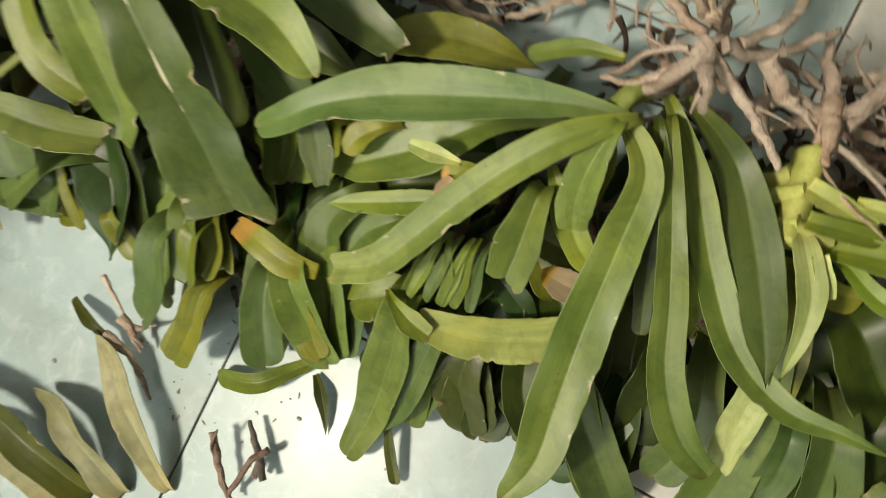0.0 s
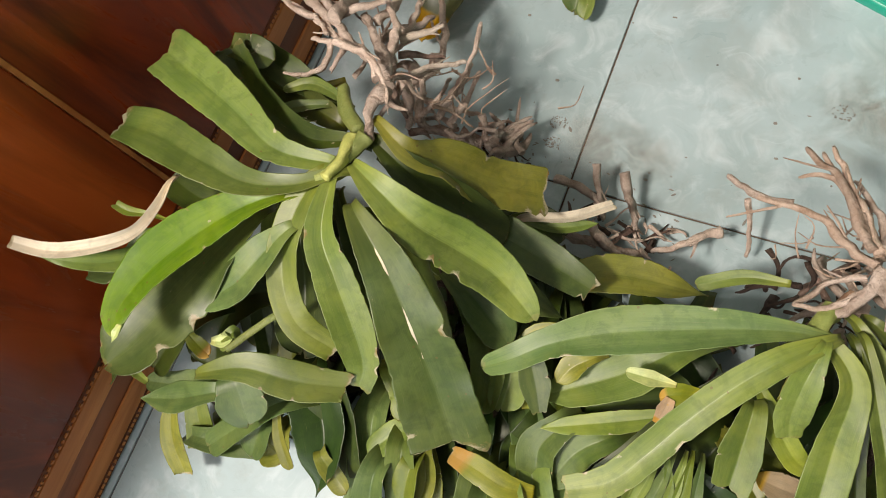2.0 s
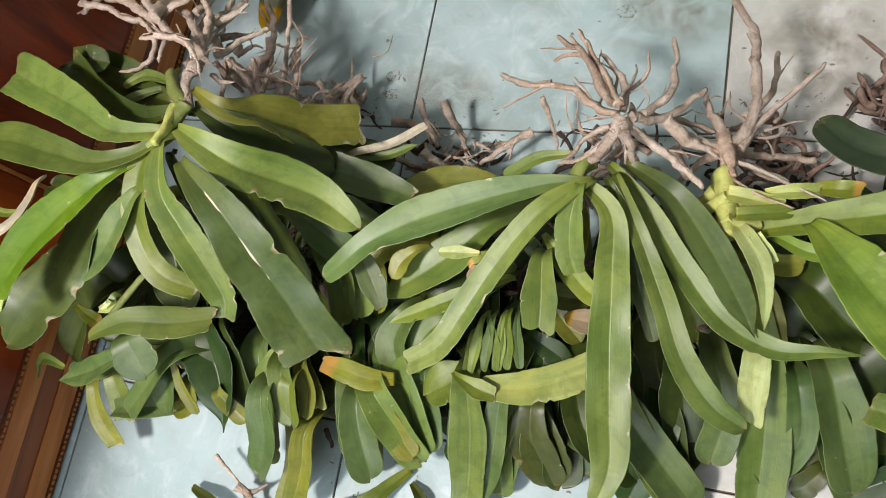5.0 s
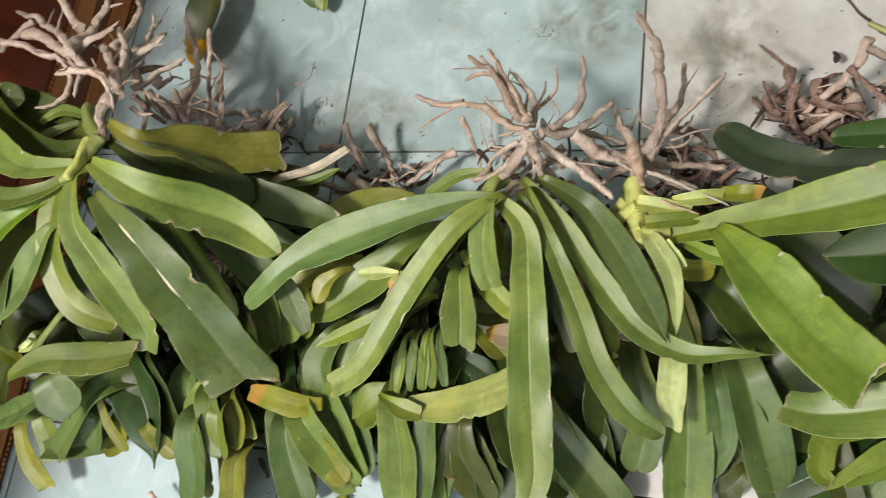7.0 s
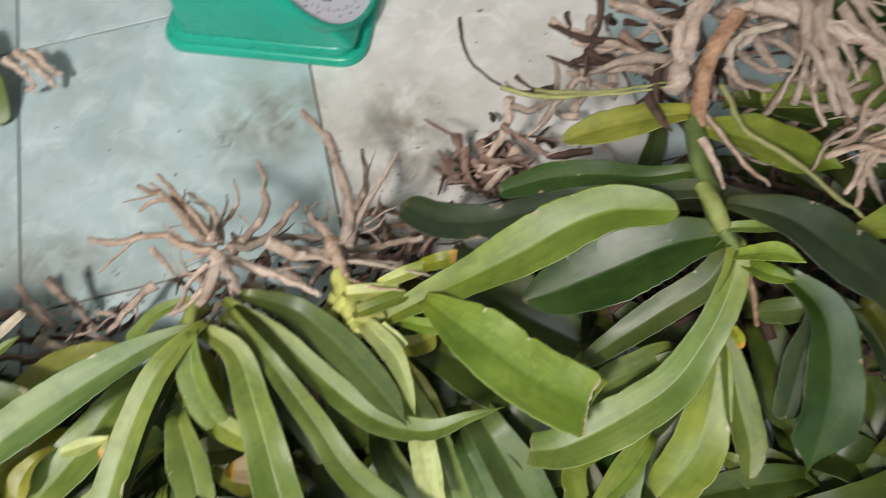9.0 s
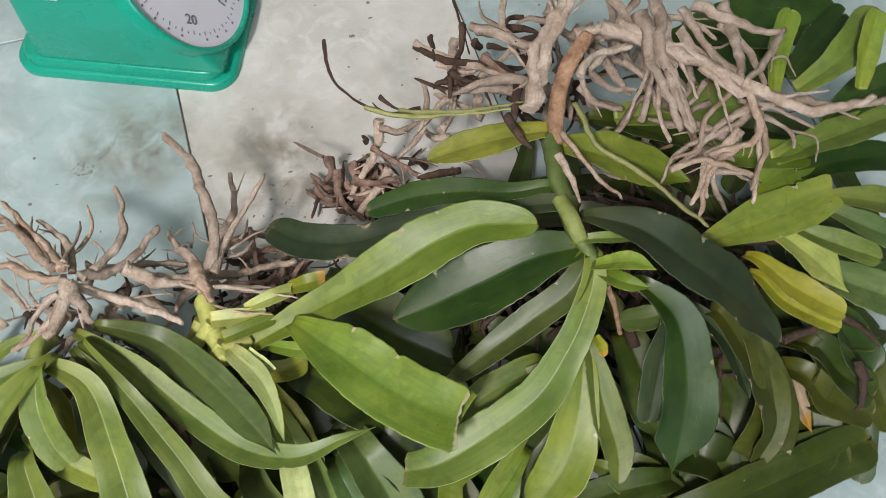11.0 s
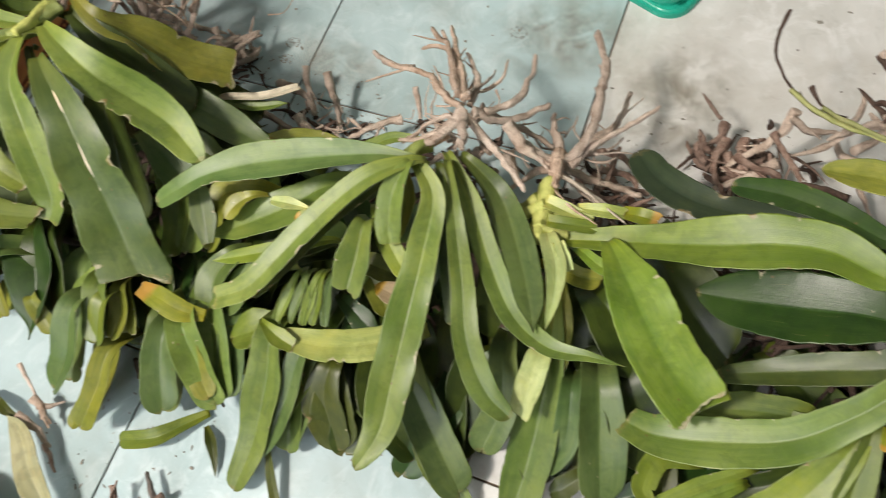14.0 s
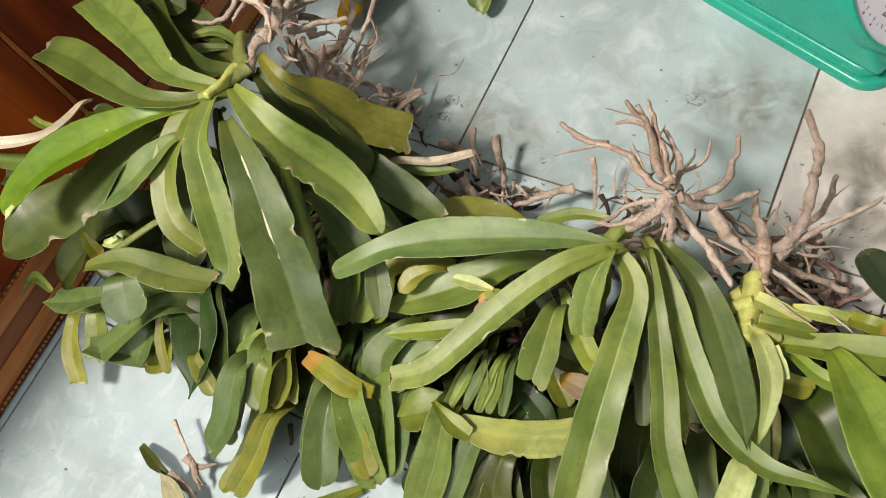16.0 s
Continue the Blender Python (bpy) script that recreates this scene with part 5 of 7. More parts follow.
leaf(narrow_orchid, "mid_green", 0.0155, (0.176, -0.295, 0.128, 0.37), (0.173, -0.333, 0.106, 0.83), (0.170, -0.378, 0.075, 1.00), (0.162, -0.428, 0.035, 0.80), tip='round', fold=0.6)
leaf(narrow_orchid, "deep_green", 0.0264, (0.230, -0.280, 0.100, 0.53), (0.259, -0.295, 0.094, 1.00), (0.280, -0.306, 0.088, 0.30), tip='round', fold=0.35)
leaf(narrow_orchid, "yellow_green", 0.0460, (0.176, -0.326, 0.098, 0.51), (0.151, -0.342, 0.100, 1.00), (0.125, -0.359, 0.096, 0.73), tip='round', fold=0.25, torn=1)
leaf(drooping_orchid, "pale_yellow", 0.0343, (0.317, -0.289, 0.104, 0.77), (0.281, -0.317, 0.110, 1.00), (0.240, -0.336, 0.117, 0.97), (0.198, -0.343, 0.124, 0.69), tip='cut', fold=0.14, torn=2, slant=0.3)
leaf(narrow_orchid, "yellow_green", 0.0201, (0.172, -0.337, 0.128, 0.39), (0.191, -0.345, 0.128, 1.00), (0.210, -0.349, 0.126, 0.72), tip='cut', fold=0.5)
leaf(narrow_orchid, "dusky_green", 0.0282, (0.052, -0.229, 0.168, 0.71), (0.068, -0.256, 0.156, 1.00), (0.079, -0.278, 0.146, 0.42), tip='cut', fold=0.4, torn=1)
leaf(narrow_orchid, "olive", 0.0234, (0.110, -0.216, 0.160, 0.40), (0.094, -0.230, 0.156, 1.00), (0.085, -0.247, 0.150, 0.55), tip='round', fold=0.4)
leaf(narrow_orchid, "pale", 0.0139, (0.184, -0.217, 0.176, 0.28), (0.162, -0.219, 0.178, 1.00), (0.141, -0.220, 0.176, 0.61), tip='round', fold=0.45, tucked=False)
leaf(narrow_orchid, "orange_yellow", 0.0187, (0.204, -0.218, 0.168, 0.59), (0.187, -0.224, 0.172, 1.00), (0.174, -0.232, 0.172, 0.59), tip='round', fold=0.4, tucked=False)
leaf(narrow_orchid, "dry_brown", 0.0132, (0.183, -0.229, 0.174, 0.58), (0.181, -0.239, 0.172, 1.00), (0.178, -0.253, 0.168, 0.50), tip='cut', fold=0.6, tucked=False)
leaf(limp_orchid, "dark_olive", 0.0146, (-0.131, -0.525, 0.020, 0.45), (-0.154, -0.520, 0.022, 1.00), (-0.189, -0.512, 0.012, 0.56), tip='round', fold=0.4)
leaf(limp_orchid, "limp_grey", 0.0290, (-0.002, -0.628, 0.010, 0.74), (-0.036, -0.593, 0.030, 0.95), (-0.068, -0.570, 0.034, 1.00), (-0.101, -0.541, 0.034, 0.93), (-0.140, -0.526, 0.026, 0.23), tip='point', fold=0.5, wave=1.8)
leaf(limp_orchid, "limp_grey", 0.0320, (-0.049, -0.660, 0.010, 1.00), (-0.091, -0.634, 0.032, 0.95), (-0.129, -0.616, 0.036, 0.92), (-0.176, -0.616, 0.020, 0.29), tip='round', fold=0.45, wave=1.8)
leaf(limp_orchid, "dark_olive", 0.0369, (-0.083, -0.683, 0.010, 0.94), (-0.133, -0.661, 0.040, 1.00), (-0.207, -0.648, 0.046, 0.77), (-0.269, -0.653, 0.042, 0.72), (-0.328, -0.675, 0.030, 0.56), tip='round', fold=0.5, wave=1.6)
leaf(limp_orchid, "limp_grey", 0.0391, (-0.110, -0.701, 0.010, 1.00), (-0.157, -0.687, 0.026, 0.97), (-0.207, -0.682, 0.030, 0.84), (-0.263, -0.702, 0.018, 0.35), tip='cut', fold=0.4, wave=1.6)
leaf(fallen, "dark_olive", 0.0134, (0.097, -0.454, 0.004, 0.42), (0.114, -0.468, 0.010, 1.00), (0.127, -0.487, 0.008, 0.50), (0.134, -0.503, 0.004, 0.13), tip='point', fold=0.6, tucked=False)
# pale crack along the big dusky leaf's crease, built as a thin strip
leaf(broad_orchid, "cream", 0.0025, (-0.087, -0.203, 0.2689, 0.36), (-0.074, -0.214, 0.2649, 0.86), (-0.066, -0.223, 0.2580, 0.57), (-0.058, -0.232, 0.2504, 1.00), (-0.048, -0.244, 0.2404, 0.71), (-0.038, -0.257, 0.2270, 0.93), (-0.032, -0.266, 0.2149, 0.57), (-0.026, -0.274, 0.2041, 0.29), tip='point', fold=0, tucked=False, wave=0.3)
leaf(broad_orchid, "pale", 0.0076, (-0.258, -0.345, 0.302, 0.63), (-0.258, -0.353, 0.302, 1.00), (-0.260, -0.361, 0.300, 0.38), tip='point', fold=0.4, tucked=False)

leaf(short_orchid, "orange_yellow", 0.0250, (0.094, -0.347, 0.112, 0.48), (0.067, -0.352, 0.120, 1.00), (0.035, -0.347, 0.122, 0.96), (0.008, -0.343, 0.118, 0.64), tip='cut', fold=0.08, tucked=False)
leaf(narrow_orchid, "dark_olive", 0.0456, (0.239, -0.352, 0.070, 0.53), (0.250, -0.384, 0.055, 0.99), (0.260, -0.409, 0.035, 1.00), (0.265, -0.426, 0.022, 0.54), tip='round', fold=0.4)
leaf(narrow_orchid, "grey_green", 0.0372, (0.216, -0.363, 0.062, 0.66), (0.211, -0.400, 0.045, 1.00), (0.206, -0.440, 0.022, 0.67), tip='round', fold=0.4)
leaf(narrow_orchid, "mid_green", 0.0256, (0.229, -0.333, 0.085, 0.57), (0.205, -0.393, 0.062, 1.00), (0.179, -0.452, 0.035, 0.72), tip='cut', fold=0.5)
leaf(yellow_stem_orchid, "dark_olive", 0.0249, (0.519, -0.364, 0.030, 0.71), (0.505, -0.381, 0.022, 1.00), (0.494, -0.388, 0.015, 0.58), tip='round', fold=0.3)
leaf(yellow_stem_orchid, "grey_green", 0.0249, (0.646, -0.338, 0.050, 0.68), (0.628, -0.365, 0.040, 1.00), (0.616, -0.394, 0.025, 0.83), tip='round', fold=0.4)
leaf(glossy_orchid, "dark_olive", 0.0421, (0.891, -0.294, 0.150, 0.51), (0.903, -0.343, 0.110, 0.97), (0.893, -0.378, 0.070, 1.00), (0.874, -0.394, 0.040, 0.55), tip='round', fold=0.4)
leaf(glossy_orchid, "slate_green", 0.0235, (0.841, -0.259, 0.170, 0.67), (0.866, -0.294, 0.150, 1.00), (0.883, -0.342, 0.110, 0.56), tip='point', fold=0.5)
leaf(glossy_orchid, "dusky_green", 0.0253, (0.832, -0.248, 0.150, 0.65), (0.807, -0.244, 0.140, 1.00), (0.784, -0.236, 0.130, 0.79), tip='round', fold=0.3)
leaf(glossy_orchid, "dry_brown", 0.0297, (0.857, -0.366, 0.030, 0.60), (0.879, -0.370, 0.034, 1.00), (0.898, -0.385, 0.034, 0.60), tip='cut', fold=0.3, tucked=False)
leaf(glossy_orchid, "dry_brown", 0.0210, (0.954, -0.322, 0.080, 0.45), (0.951, -0.356, 0.070, 1.00), (0.957, -0.390, 0.055, 0.56), tip='point', fold=0.5)
leaf(glossy_orchid, "orange_yellow", 0.0106, (0.749, -0.248, 0.150, 0.60), (0.750, -0.259, 0.152, 1.00), (0.749, -0.269, 0.150, 0.70), tip='round', fold=0.4, tucked=False)
leaf(glossy_orchid, "mid_green", 0.0315, (0.736, -0.359, 0.060, 0.54), (0.753, -0.376, 0.055, 1.00), (0.776, -0.396, 0.050, 0.72), tip='round', fold=0.4)
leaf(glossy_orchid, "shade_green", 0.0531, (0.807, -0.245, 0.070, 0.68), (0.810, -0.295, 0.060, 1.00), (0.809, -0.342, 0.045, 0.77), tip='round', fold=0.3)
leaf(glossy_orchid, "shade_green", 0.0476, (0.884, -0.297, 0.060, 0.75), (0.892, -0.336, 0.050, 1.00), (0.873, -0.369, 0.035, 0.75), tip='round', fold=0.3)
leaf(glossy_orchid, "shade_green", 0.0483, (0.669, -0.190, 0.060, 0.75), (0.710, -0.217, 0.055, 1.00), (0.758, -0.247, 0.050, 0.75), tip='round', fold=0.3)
leaf(glossy_orchid, "deep_green", 0.0314, (0.738, -0.121, 0.225, 0.40), (0.704, -0.112, 0.215, 0.57), (0.669, -0.092, 0.200, 0.78), (0.624, -0.076, 0.185, 1.00), (0.576, -0.071, 0.172, 0.52), tip='round', fold=0.4)
leaf(glossy_orchid, "slate_green", 0.0385, (0.744, -0.144, 0.230, 0.45), (0.685, -0.119, 0.205, 0.60), (0.623, -0.106, 0.188, 0.72), (0.557, -0.101, 0.175, 0.86), (0.511, -0.084, 0.168, 1.00), (0.482, -0.055, 0.164, 0.76), tip='round', fold=0.4, torn=2)
leaf(glossy_orchid, "deep_green", 0.0642, (0.748, -0.183, 0.215, 0.35), (0.707, -0.174, 0.195, 0.81), (0.651, -0.176, 0.172, 1.00), (0.606, -0.177, 0.155, 0.81), (0.572, -0.176, 0.145, 0.28), tip='round', fold=0.35)
leaf(glossy_orchid, "dusky_green", 0.0278, (0.750, -0.191, 0.214, 0.55), (0.725, -0.214, 0.198, 0.95), (0.685, -0.225, 0.175, 1.00), (0.643, -0.236, 0.155, 0.86), (0.610, -0.245, 0.142, 0.56), tip='round', fold=0.45)
leaf(glossy_orchid, "mid_green", 0.0435, (0.753, -0.195, 0.216, 0.40), (0.746, -0.215, 0.208, 0.51), (0.732, -0.236, 0.196, 0.58), (0.712, -0.258, 0.180, 0.65), (0.676, -0.286, 0.154, 0.85), (0.626, -0.302, 0.128, 1.00), (0.576, -0.311, 0.108, 0.89), (0.544, -0.306, 0.098, 0.65), tip='cut', fold=0.35)
leaf(glossy_orchid, "slate_green", 0.0540, (0.763, -0.167, 0.236, 0.32), (0.793, -0.192, 0.242, 0.70), (0.826, -0.230, 0.232, 0.96), (0.873, -0.266, 0.195, 1.00), (0.914, -0.306, 0.152, 0.36), tip='round', fold=0.3)
leaf(glossy_orchid, "mid_green", 0.0111, (0.752, -0.181, 0.226, 0.82), (0.772, -0.187, 0.228, 1.00), (0.798, -0.193, 0.226, 0.37), tip='point', fold=0.5)
leaf(glossy_orchid, "bright_green", 0.0176, (0.753, -0.204, 0.218, 0.63), (0.772, -0.215, 0.238, 1.00), (0.788, -0.231, 0.247, 0.38), tip='point', fold=0.5)
leaf(glossy_orchid, "bright_green", 0.0168, (0.756, -0.205, 0.206, 0.67), (0.766, -0.226, 0.222, 1.00), (0.785, -0.240, 0.228, 0.41), tip='point', fold=0.5)
leaf(glossy_orchid, "deep_green", 0.0547, (0.790, -0.231, 0.205, 0.28), (0.810, -0.268, 0.190, 0.67), (0.810, -0.318, 0.150, 1.00), (0.801, -0.356, 0.108, 0.93), (0.789, -0.386, 0.078, 0.14), tip='point', fold=0.45)
leaf(glossy_orchid, "slate_green", 0.0323, (0.791, -0.226, 0.195, 0.42), (0.812, -0.257, 0.175, 0.81), (0.798, -0.292, 0.140, 1.00), (0.779, -0.334, 0.105, 0.68), tip='round', fold=0.4)
leaf(glossy_orchid, "yellow_green", 0.0478, (0.737, -0.248, 0.135, 0.30), (0.728, -0.278, 0.128, 0.59), (0.710, -0.318, 0.106, 0.90), (0.689, -0.348, 0.085, 1.00), (0.654, -0.373, 0.060, 0.85), tip='round', fold=0.4)
leaf(glossy_orchid, "mid_green", 0.0326, (0.742, -0.249, 0.142, 0.36), (0.741, -0.279, 0.132, 0.69), (0.742, -0.312, 0.112, 1.00), (0.744, -0.349, 0.092, 0.97), (0.737, -0.376, 0.080, 0.34), tip='round', fold=0.45)
leaf(glossy_orchid, "mid_green", 0.0362, (0.709, -0.263, 0.122, 0.69), (0.666, -0.269, 0.106, 1.00), (0.616, -0.282, 0.092, 0.79), tip='round', fold=0.4)
leaf(glossy_orchid, "dark_olive", 0.0480, (0.863, -0.269, 0.170, 0.51), (0.891, -0.321, 0.130, 0.92), (0.911, -0.371, 0.085, 1.00), (0.894, -0.410, 0.040, 0.69), tip='round', fold=0.4, torn=2)
leaf(glossy_orchid, "olive", 0.0331, (0.757, -0.063, 0.222, 0.49), (0.720, -0.051, 0.208, 0.96), (0.682, -0.044, 0.196, 1.00), (0.647, -0.042, 0.188, 0.47), tip='round', fold=0.4)
leaf(glossy_orchid, "yellow_green", 0.0454, (0.768, -0.083, 0.222, 0.43), (0.804, -0.100, 0.215, 0.91), (0.847, -0.117, 0.200, 1.00), (0.886, -0.138, 0.190, 0.44), tip='point', fold=0.4)
leaf(glossy_orchid, "shade_green", 0.0244, (0.819, -0.051, 0.200, 0.70), (0.863, -0.064, 0.185, 1.00), (0.920, -0.093, 0.170, 0.82), tip='round', fold=0.4)
leaf(glossy_orchid, "mid_green", 0.0301, (0.937, -0.104, 0.165, 0.71), (0.990, -0.125, 0.160, 1.00), (1.072, -0.140, 0.155, 0.73), tip='point', fold=0.4)
leaf(yellow_orchid, "yellow_green", 0.0444, (0.884, -0.199, 0.180, 0.42), (0.938, -0.197, 0.186, 1.00), (0.978, -0.195, 0.195, 1.00), (1.009, -0.191, 0.205, 0.70), tip='cut', fold=0.25, torn=1)
leaf(yellow_orchid, "pale_yellow", 0.0396, (0.960, -0.207, 0.165, 0.55), (0.985, -0.245, 0.160, 1.00), (1.003, -0.281, 0.155, 0.43), tip='point', fold=0.35)
leaf(yellow_orchid, "yellow", 0.0297, (0.928, -0.228, 0.165, 0.53), (0.945, -0.264, 0.168, 1.00), (0.976, -0.303, 0.172, 0.73), tip='round', fold=0.35)
leaf(yellow_orchid, "yellow", 0.0231, (0.927, -0.243, 0.155, 0.63), (0.936, -0.275, 0.160, 1.00), (0.968, -0.313, 0.166, 0.79), tip='round', fold=0.35)
leaf(glossy_orchid, "shade_green", 0.0483, (0.949, -0.313, 0.060, 0.63), (0.980, -0.353, 0.060, 1.00), (1.018, -0.382, 0.060, 0.75), tip='round', fold=0.4)
leaf(glossy_orchid, "dusky_green", 0.0526, (0.851, -0.375, 0.045, 0.67), (0.891, -0.410, 0.045, 1.00), (0.991, -0.408, 0.050, 0.79), tip='round', fold=0.35)
leaf(glossy_orchid, "dark_olive", 0.0360, (0.907, -0.420, 0.030, 0.66), (0.963, -0.419, 0.035, 1.00), (1.025, -0.418, 0.035, 0.85), tip='round', fold=0.35)
leaf(yellow_stem_orchid, "yellow_green", 0.0225, (0.613, -0.319, 0.070, 0.51), (0.585, -0.326, 0.075, 0.97), (0.577, -0.357, 0.078, 1.00), (0.587, -0.367, 0.078, 0.40), tip='cut', fold=0.3, torn=2)
leaf(yellow_stem_orchid, "yellow_green", 0.0136, (0.663, -0.309, 0.075, 0.67), (0.627, -0.336, 0.072, 1.00), (0.582, -0.374, 0.068, 0.58), tip='point', fold=0.4)
leaf(yellow_stem_orchid, "bright_green", 0.0194, (0.661, -0.324, 0.060, 0.59), (0.630, -0.348, 0.060, 1.00), (0.599, -0.364, 0.060, 0.59), tip='cut', fold=0.3)
leaf(glossy_orchid, "mid_green", 0.0335, (0.691, -0.254, 0.115, 0.82), (0.640, -0.263, 0.110, 1.00), (0.593, -0.280, 0.100, 0.68), tip='round', fold=0.35)
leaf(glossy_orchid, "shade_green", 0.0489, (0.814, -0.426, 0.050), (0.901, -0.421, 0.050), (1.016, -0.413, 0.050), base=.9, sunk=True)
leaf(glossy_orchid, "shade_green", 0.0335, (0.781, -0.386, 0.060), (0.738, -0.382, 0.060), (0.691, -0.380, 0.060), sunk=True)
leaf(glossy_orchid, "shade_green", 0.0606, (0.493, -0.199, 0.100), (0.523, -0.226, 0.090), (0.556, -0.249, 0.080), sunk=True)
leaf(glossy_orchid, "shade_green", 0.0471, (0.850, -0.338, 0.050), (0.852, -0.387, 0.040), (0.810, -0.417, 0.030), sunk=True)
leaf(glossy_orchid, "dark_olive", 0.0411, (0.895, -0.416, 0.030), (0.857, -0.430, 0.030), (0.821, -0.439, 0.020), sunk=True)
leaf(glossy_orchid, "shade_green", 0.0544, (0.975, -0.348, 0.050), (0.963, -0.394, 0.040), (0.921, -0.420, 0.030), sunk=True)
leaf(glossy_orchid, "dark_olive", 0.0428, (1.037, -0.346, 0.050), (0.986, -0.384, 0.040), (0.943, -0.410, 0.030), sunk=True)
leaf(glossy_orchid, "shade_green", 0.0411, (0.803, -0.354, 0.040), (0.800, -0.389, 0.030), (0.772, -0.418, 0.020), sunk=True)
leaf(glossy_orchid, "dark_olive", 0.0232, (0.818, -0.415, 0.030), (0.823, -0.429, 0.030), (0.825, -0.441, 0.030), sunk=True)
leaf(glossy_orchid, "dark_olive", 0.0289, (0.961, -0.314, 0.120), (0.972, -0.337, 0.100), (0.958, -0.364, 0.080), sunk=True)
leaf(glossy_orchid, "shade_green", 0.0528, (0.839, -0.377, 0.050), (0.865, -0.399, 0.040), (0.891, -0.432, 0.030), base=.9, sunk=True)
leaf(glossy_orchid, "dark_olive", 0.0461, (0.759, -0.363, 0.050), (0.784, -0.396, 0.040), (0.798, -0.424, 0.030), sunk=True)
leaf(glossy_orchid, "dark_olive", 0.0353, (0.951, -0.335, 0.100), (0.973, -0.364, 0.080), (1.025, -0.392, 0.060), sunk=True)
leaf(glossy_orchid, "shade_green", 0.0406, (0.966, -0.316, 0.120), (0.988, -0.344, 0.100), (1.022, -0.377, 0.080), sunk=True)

leaf(yellow_orchid, "mid_green", 0.0261, (0.969, -0.200, 0.170), (0.997, -0.228, 0.170), (1.041, -0.263, 0.170))
leaf(yellow_orchid, "grey_green", 0.0292, (1.022, -0.193, 0.160), (1.051, -0.223, 0.160), (1.085, -0.254, 0.160))
leaf(yellow_orchid, "grey_green", 0.0455, (0.981, -0.249, 0.150), (1.017, -0.277, 0.150), (1.053, -0.304, 0.150))
leaf(yellow_orchid, "mid_green", 0.0346, (0.968, -0.145, 0.200), (1.028, -0.139, 0.200), (1.120, -0.132, 0.200))
leaf(yellow_orchid, "deep_green", 0.0376, (0.999, -0.157, 0.180), (1.057, -0.158, 0.180), (1.118, -0.174, 0.180))
leaf(yellow_orchid, "mid_green", 0.0279, (1.001, -0.196, 0.200), (1.033, -0.209, 0.200), (1.081, -0.228, 0.190))
leaf(yellow_orchid, "mid_green", 0.0344, (1.017, -0.087, 0.220), (1.062, -0.075, 0.240), (1.114, -0.043, 0.260))
leaf(yellow_orchid, "bright_green", 0.0243, (1.051, -0.118, 0.250), (1.069, -0.089, 0.260), (1.091, -0.056, 0.280))
leaf(yellow_orchid, "bright_green", 0.0224, (0.976, -0.095, 0.240), (0.995, -0.059, 0.250), (1.027, -0.019, 0.260))
leaf(yellow_orchid, "deep_green", 0.0369, (1.034, -0.060, 0.200), (1.074, -0.034, 0.200), (1.138, 0.002, 0.200))
leaf(yellow_orchid, "deep_green", 0.0419, (1.048, -0.120, 0.190), (1.099, -0.101, 0.200), (1.166, -0.094, 0.200))
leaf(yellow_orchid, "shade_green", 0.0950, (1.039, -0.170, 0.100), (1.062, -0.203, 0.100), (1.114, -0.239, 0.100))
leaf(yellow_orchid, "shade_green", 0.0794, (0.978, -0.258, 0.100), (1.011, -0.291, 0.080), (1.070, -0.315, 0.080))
leaf(yellow_orchid, "bright_green", 0.0348, (0.947, -0.162, 0.180), (0.990, -0.150, 0.180), (1.036, -0.146, 0.180))
leaf(yellow_orchid, "dark_olive", 0.0485, (1.030, -0.327, 0.080), (1.045, -0.367, 0.060), (1.044, -0.417, 0.050))
leaf(yellow_orchid, "deep_green", 0.0526, (0.992, -0.291, 0.130), (1.015, -0.328, 0.100), (1.029, -0.357, 0.090))
leaf(yellow_orchid, "bright_green", 0.0339, (0.907, -0.125, 0.200), (0.959, -0.138, 0.200), (1.005, -0.152, 0.200))
leaf(yellow_orchid, "deep_green", 0.0679, (0.892, -0.027, 0.160), (0.964, -0.021, 0.160), (1.051, -0.019, 0.160))
leaf(yellow_orchid, "mid_green", 0.0455, (0.837, -0.056, 0.200), (0.903, -0.065, 0.200), (0.975, -0.076, 0.200))
leaf(yellow_orchid, "deep_green", 0.0822, (1.006, 0.075, 0.120), (1.099, 0.061, 0.120), (1.213, 0.040, 0.120))
leaf(yellow_orchid, "shade_green", 0.0905, (0.962, 0.072, 0.090), (1.049, 0.059, 0.090), (1.132, 0.012, 0.090))

leaf(limp_orchid, "limp_grey", 0.0398, (-0.242, -0.807, 0.010), (-0.213, -0.778, 0.020), (-0.172, -0.762, 0.015))

leaf(under_orchid, "yellow_green", 0.0211, (0.075, -0.460, 0.012), (0.050, -0.487, 0.020), (0.004, -0.505, 0.010), sunk=True)
leaf(under_orchid, "shade_green", 0.0330, (0.061, -0.363, 0.060), (0.085, -0.389, 0.050), (0.107, -0.422, 0.030), sunk=True)
leaf(under_orchid, "grey_green", 0.0399, (0.050, -0.375, 0.100), (0.058, -0.421, 0.080), (0.069, -0.457, 0.060), sunk=True)
leaf(under_orchid, "olive", 0.0282, (0.077, -0.372, 0.100), (0.093, -0.399, 0.080), (0.114, -0.425, 0.060), sunk=True)
leaf(under_orchid, "grey_green", 0.0365, (-0.056, -0.388, 0.120), (-0.055, -0.437, 0.090), (-0.071, -0.478, 0.060), sunk=True)
leaf(under_orchid, "olive", 0.0286, (-0.008, -0.416, 0.090), (-0.014, -0.458, 0.070), (-0.031, -0.506, 0.040), sunk=True)
leaf(under_orchid, "yellow_green", 0.0284, (-0.024, -0.369, 0.120), (-0.023, -0.394, 0.110), (-0.019, -0.413, 0.100), sunk=True)
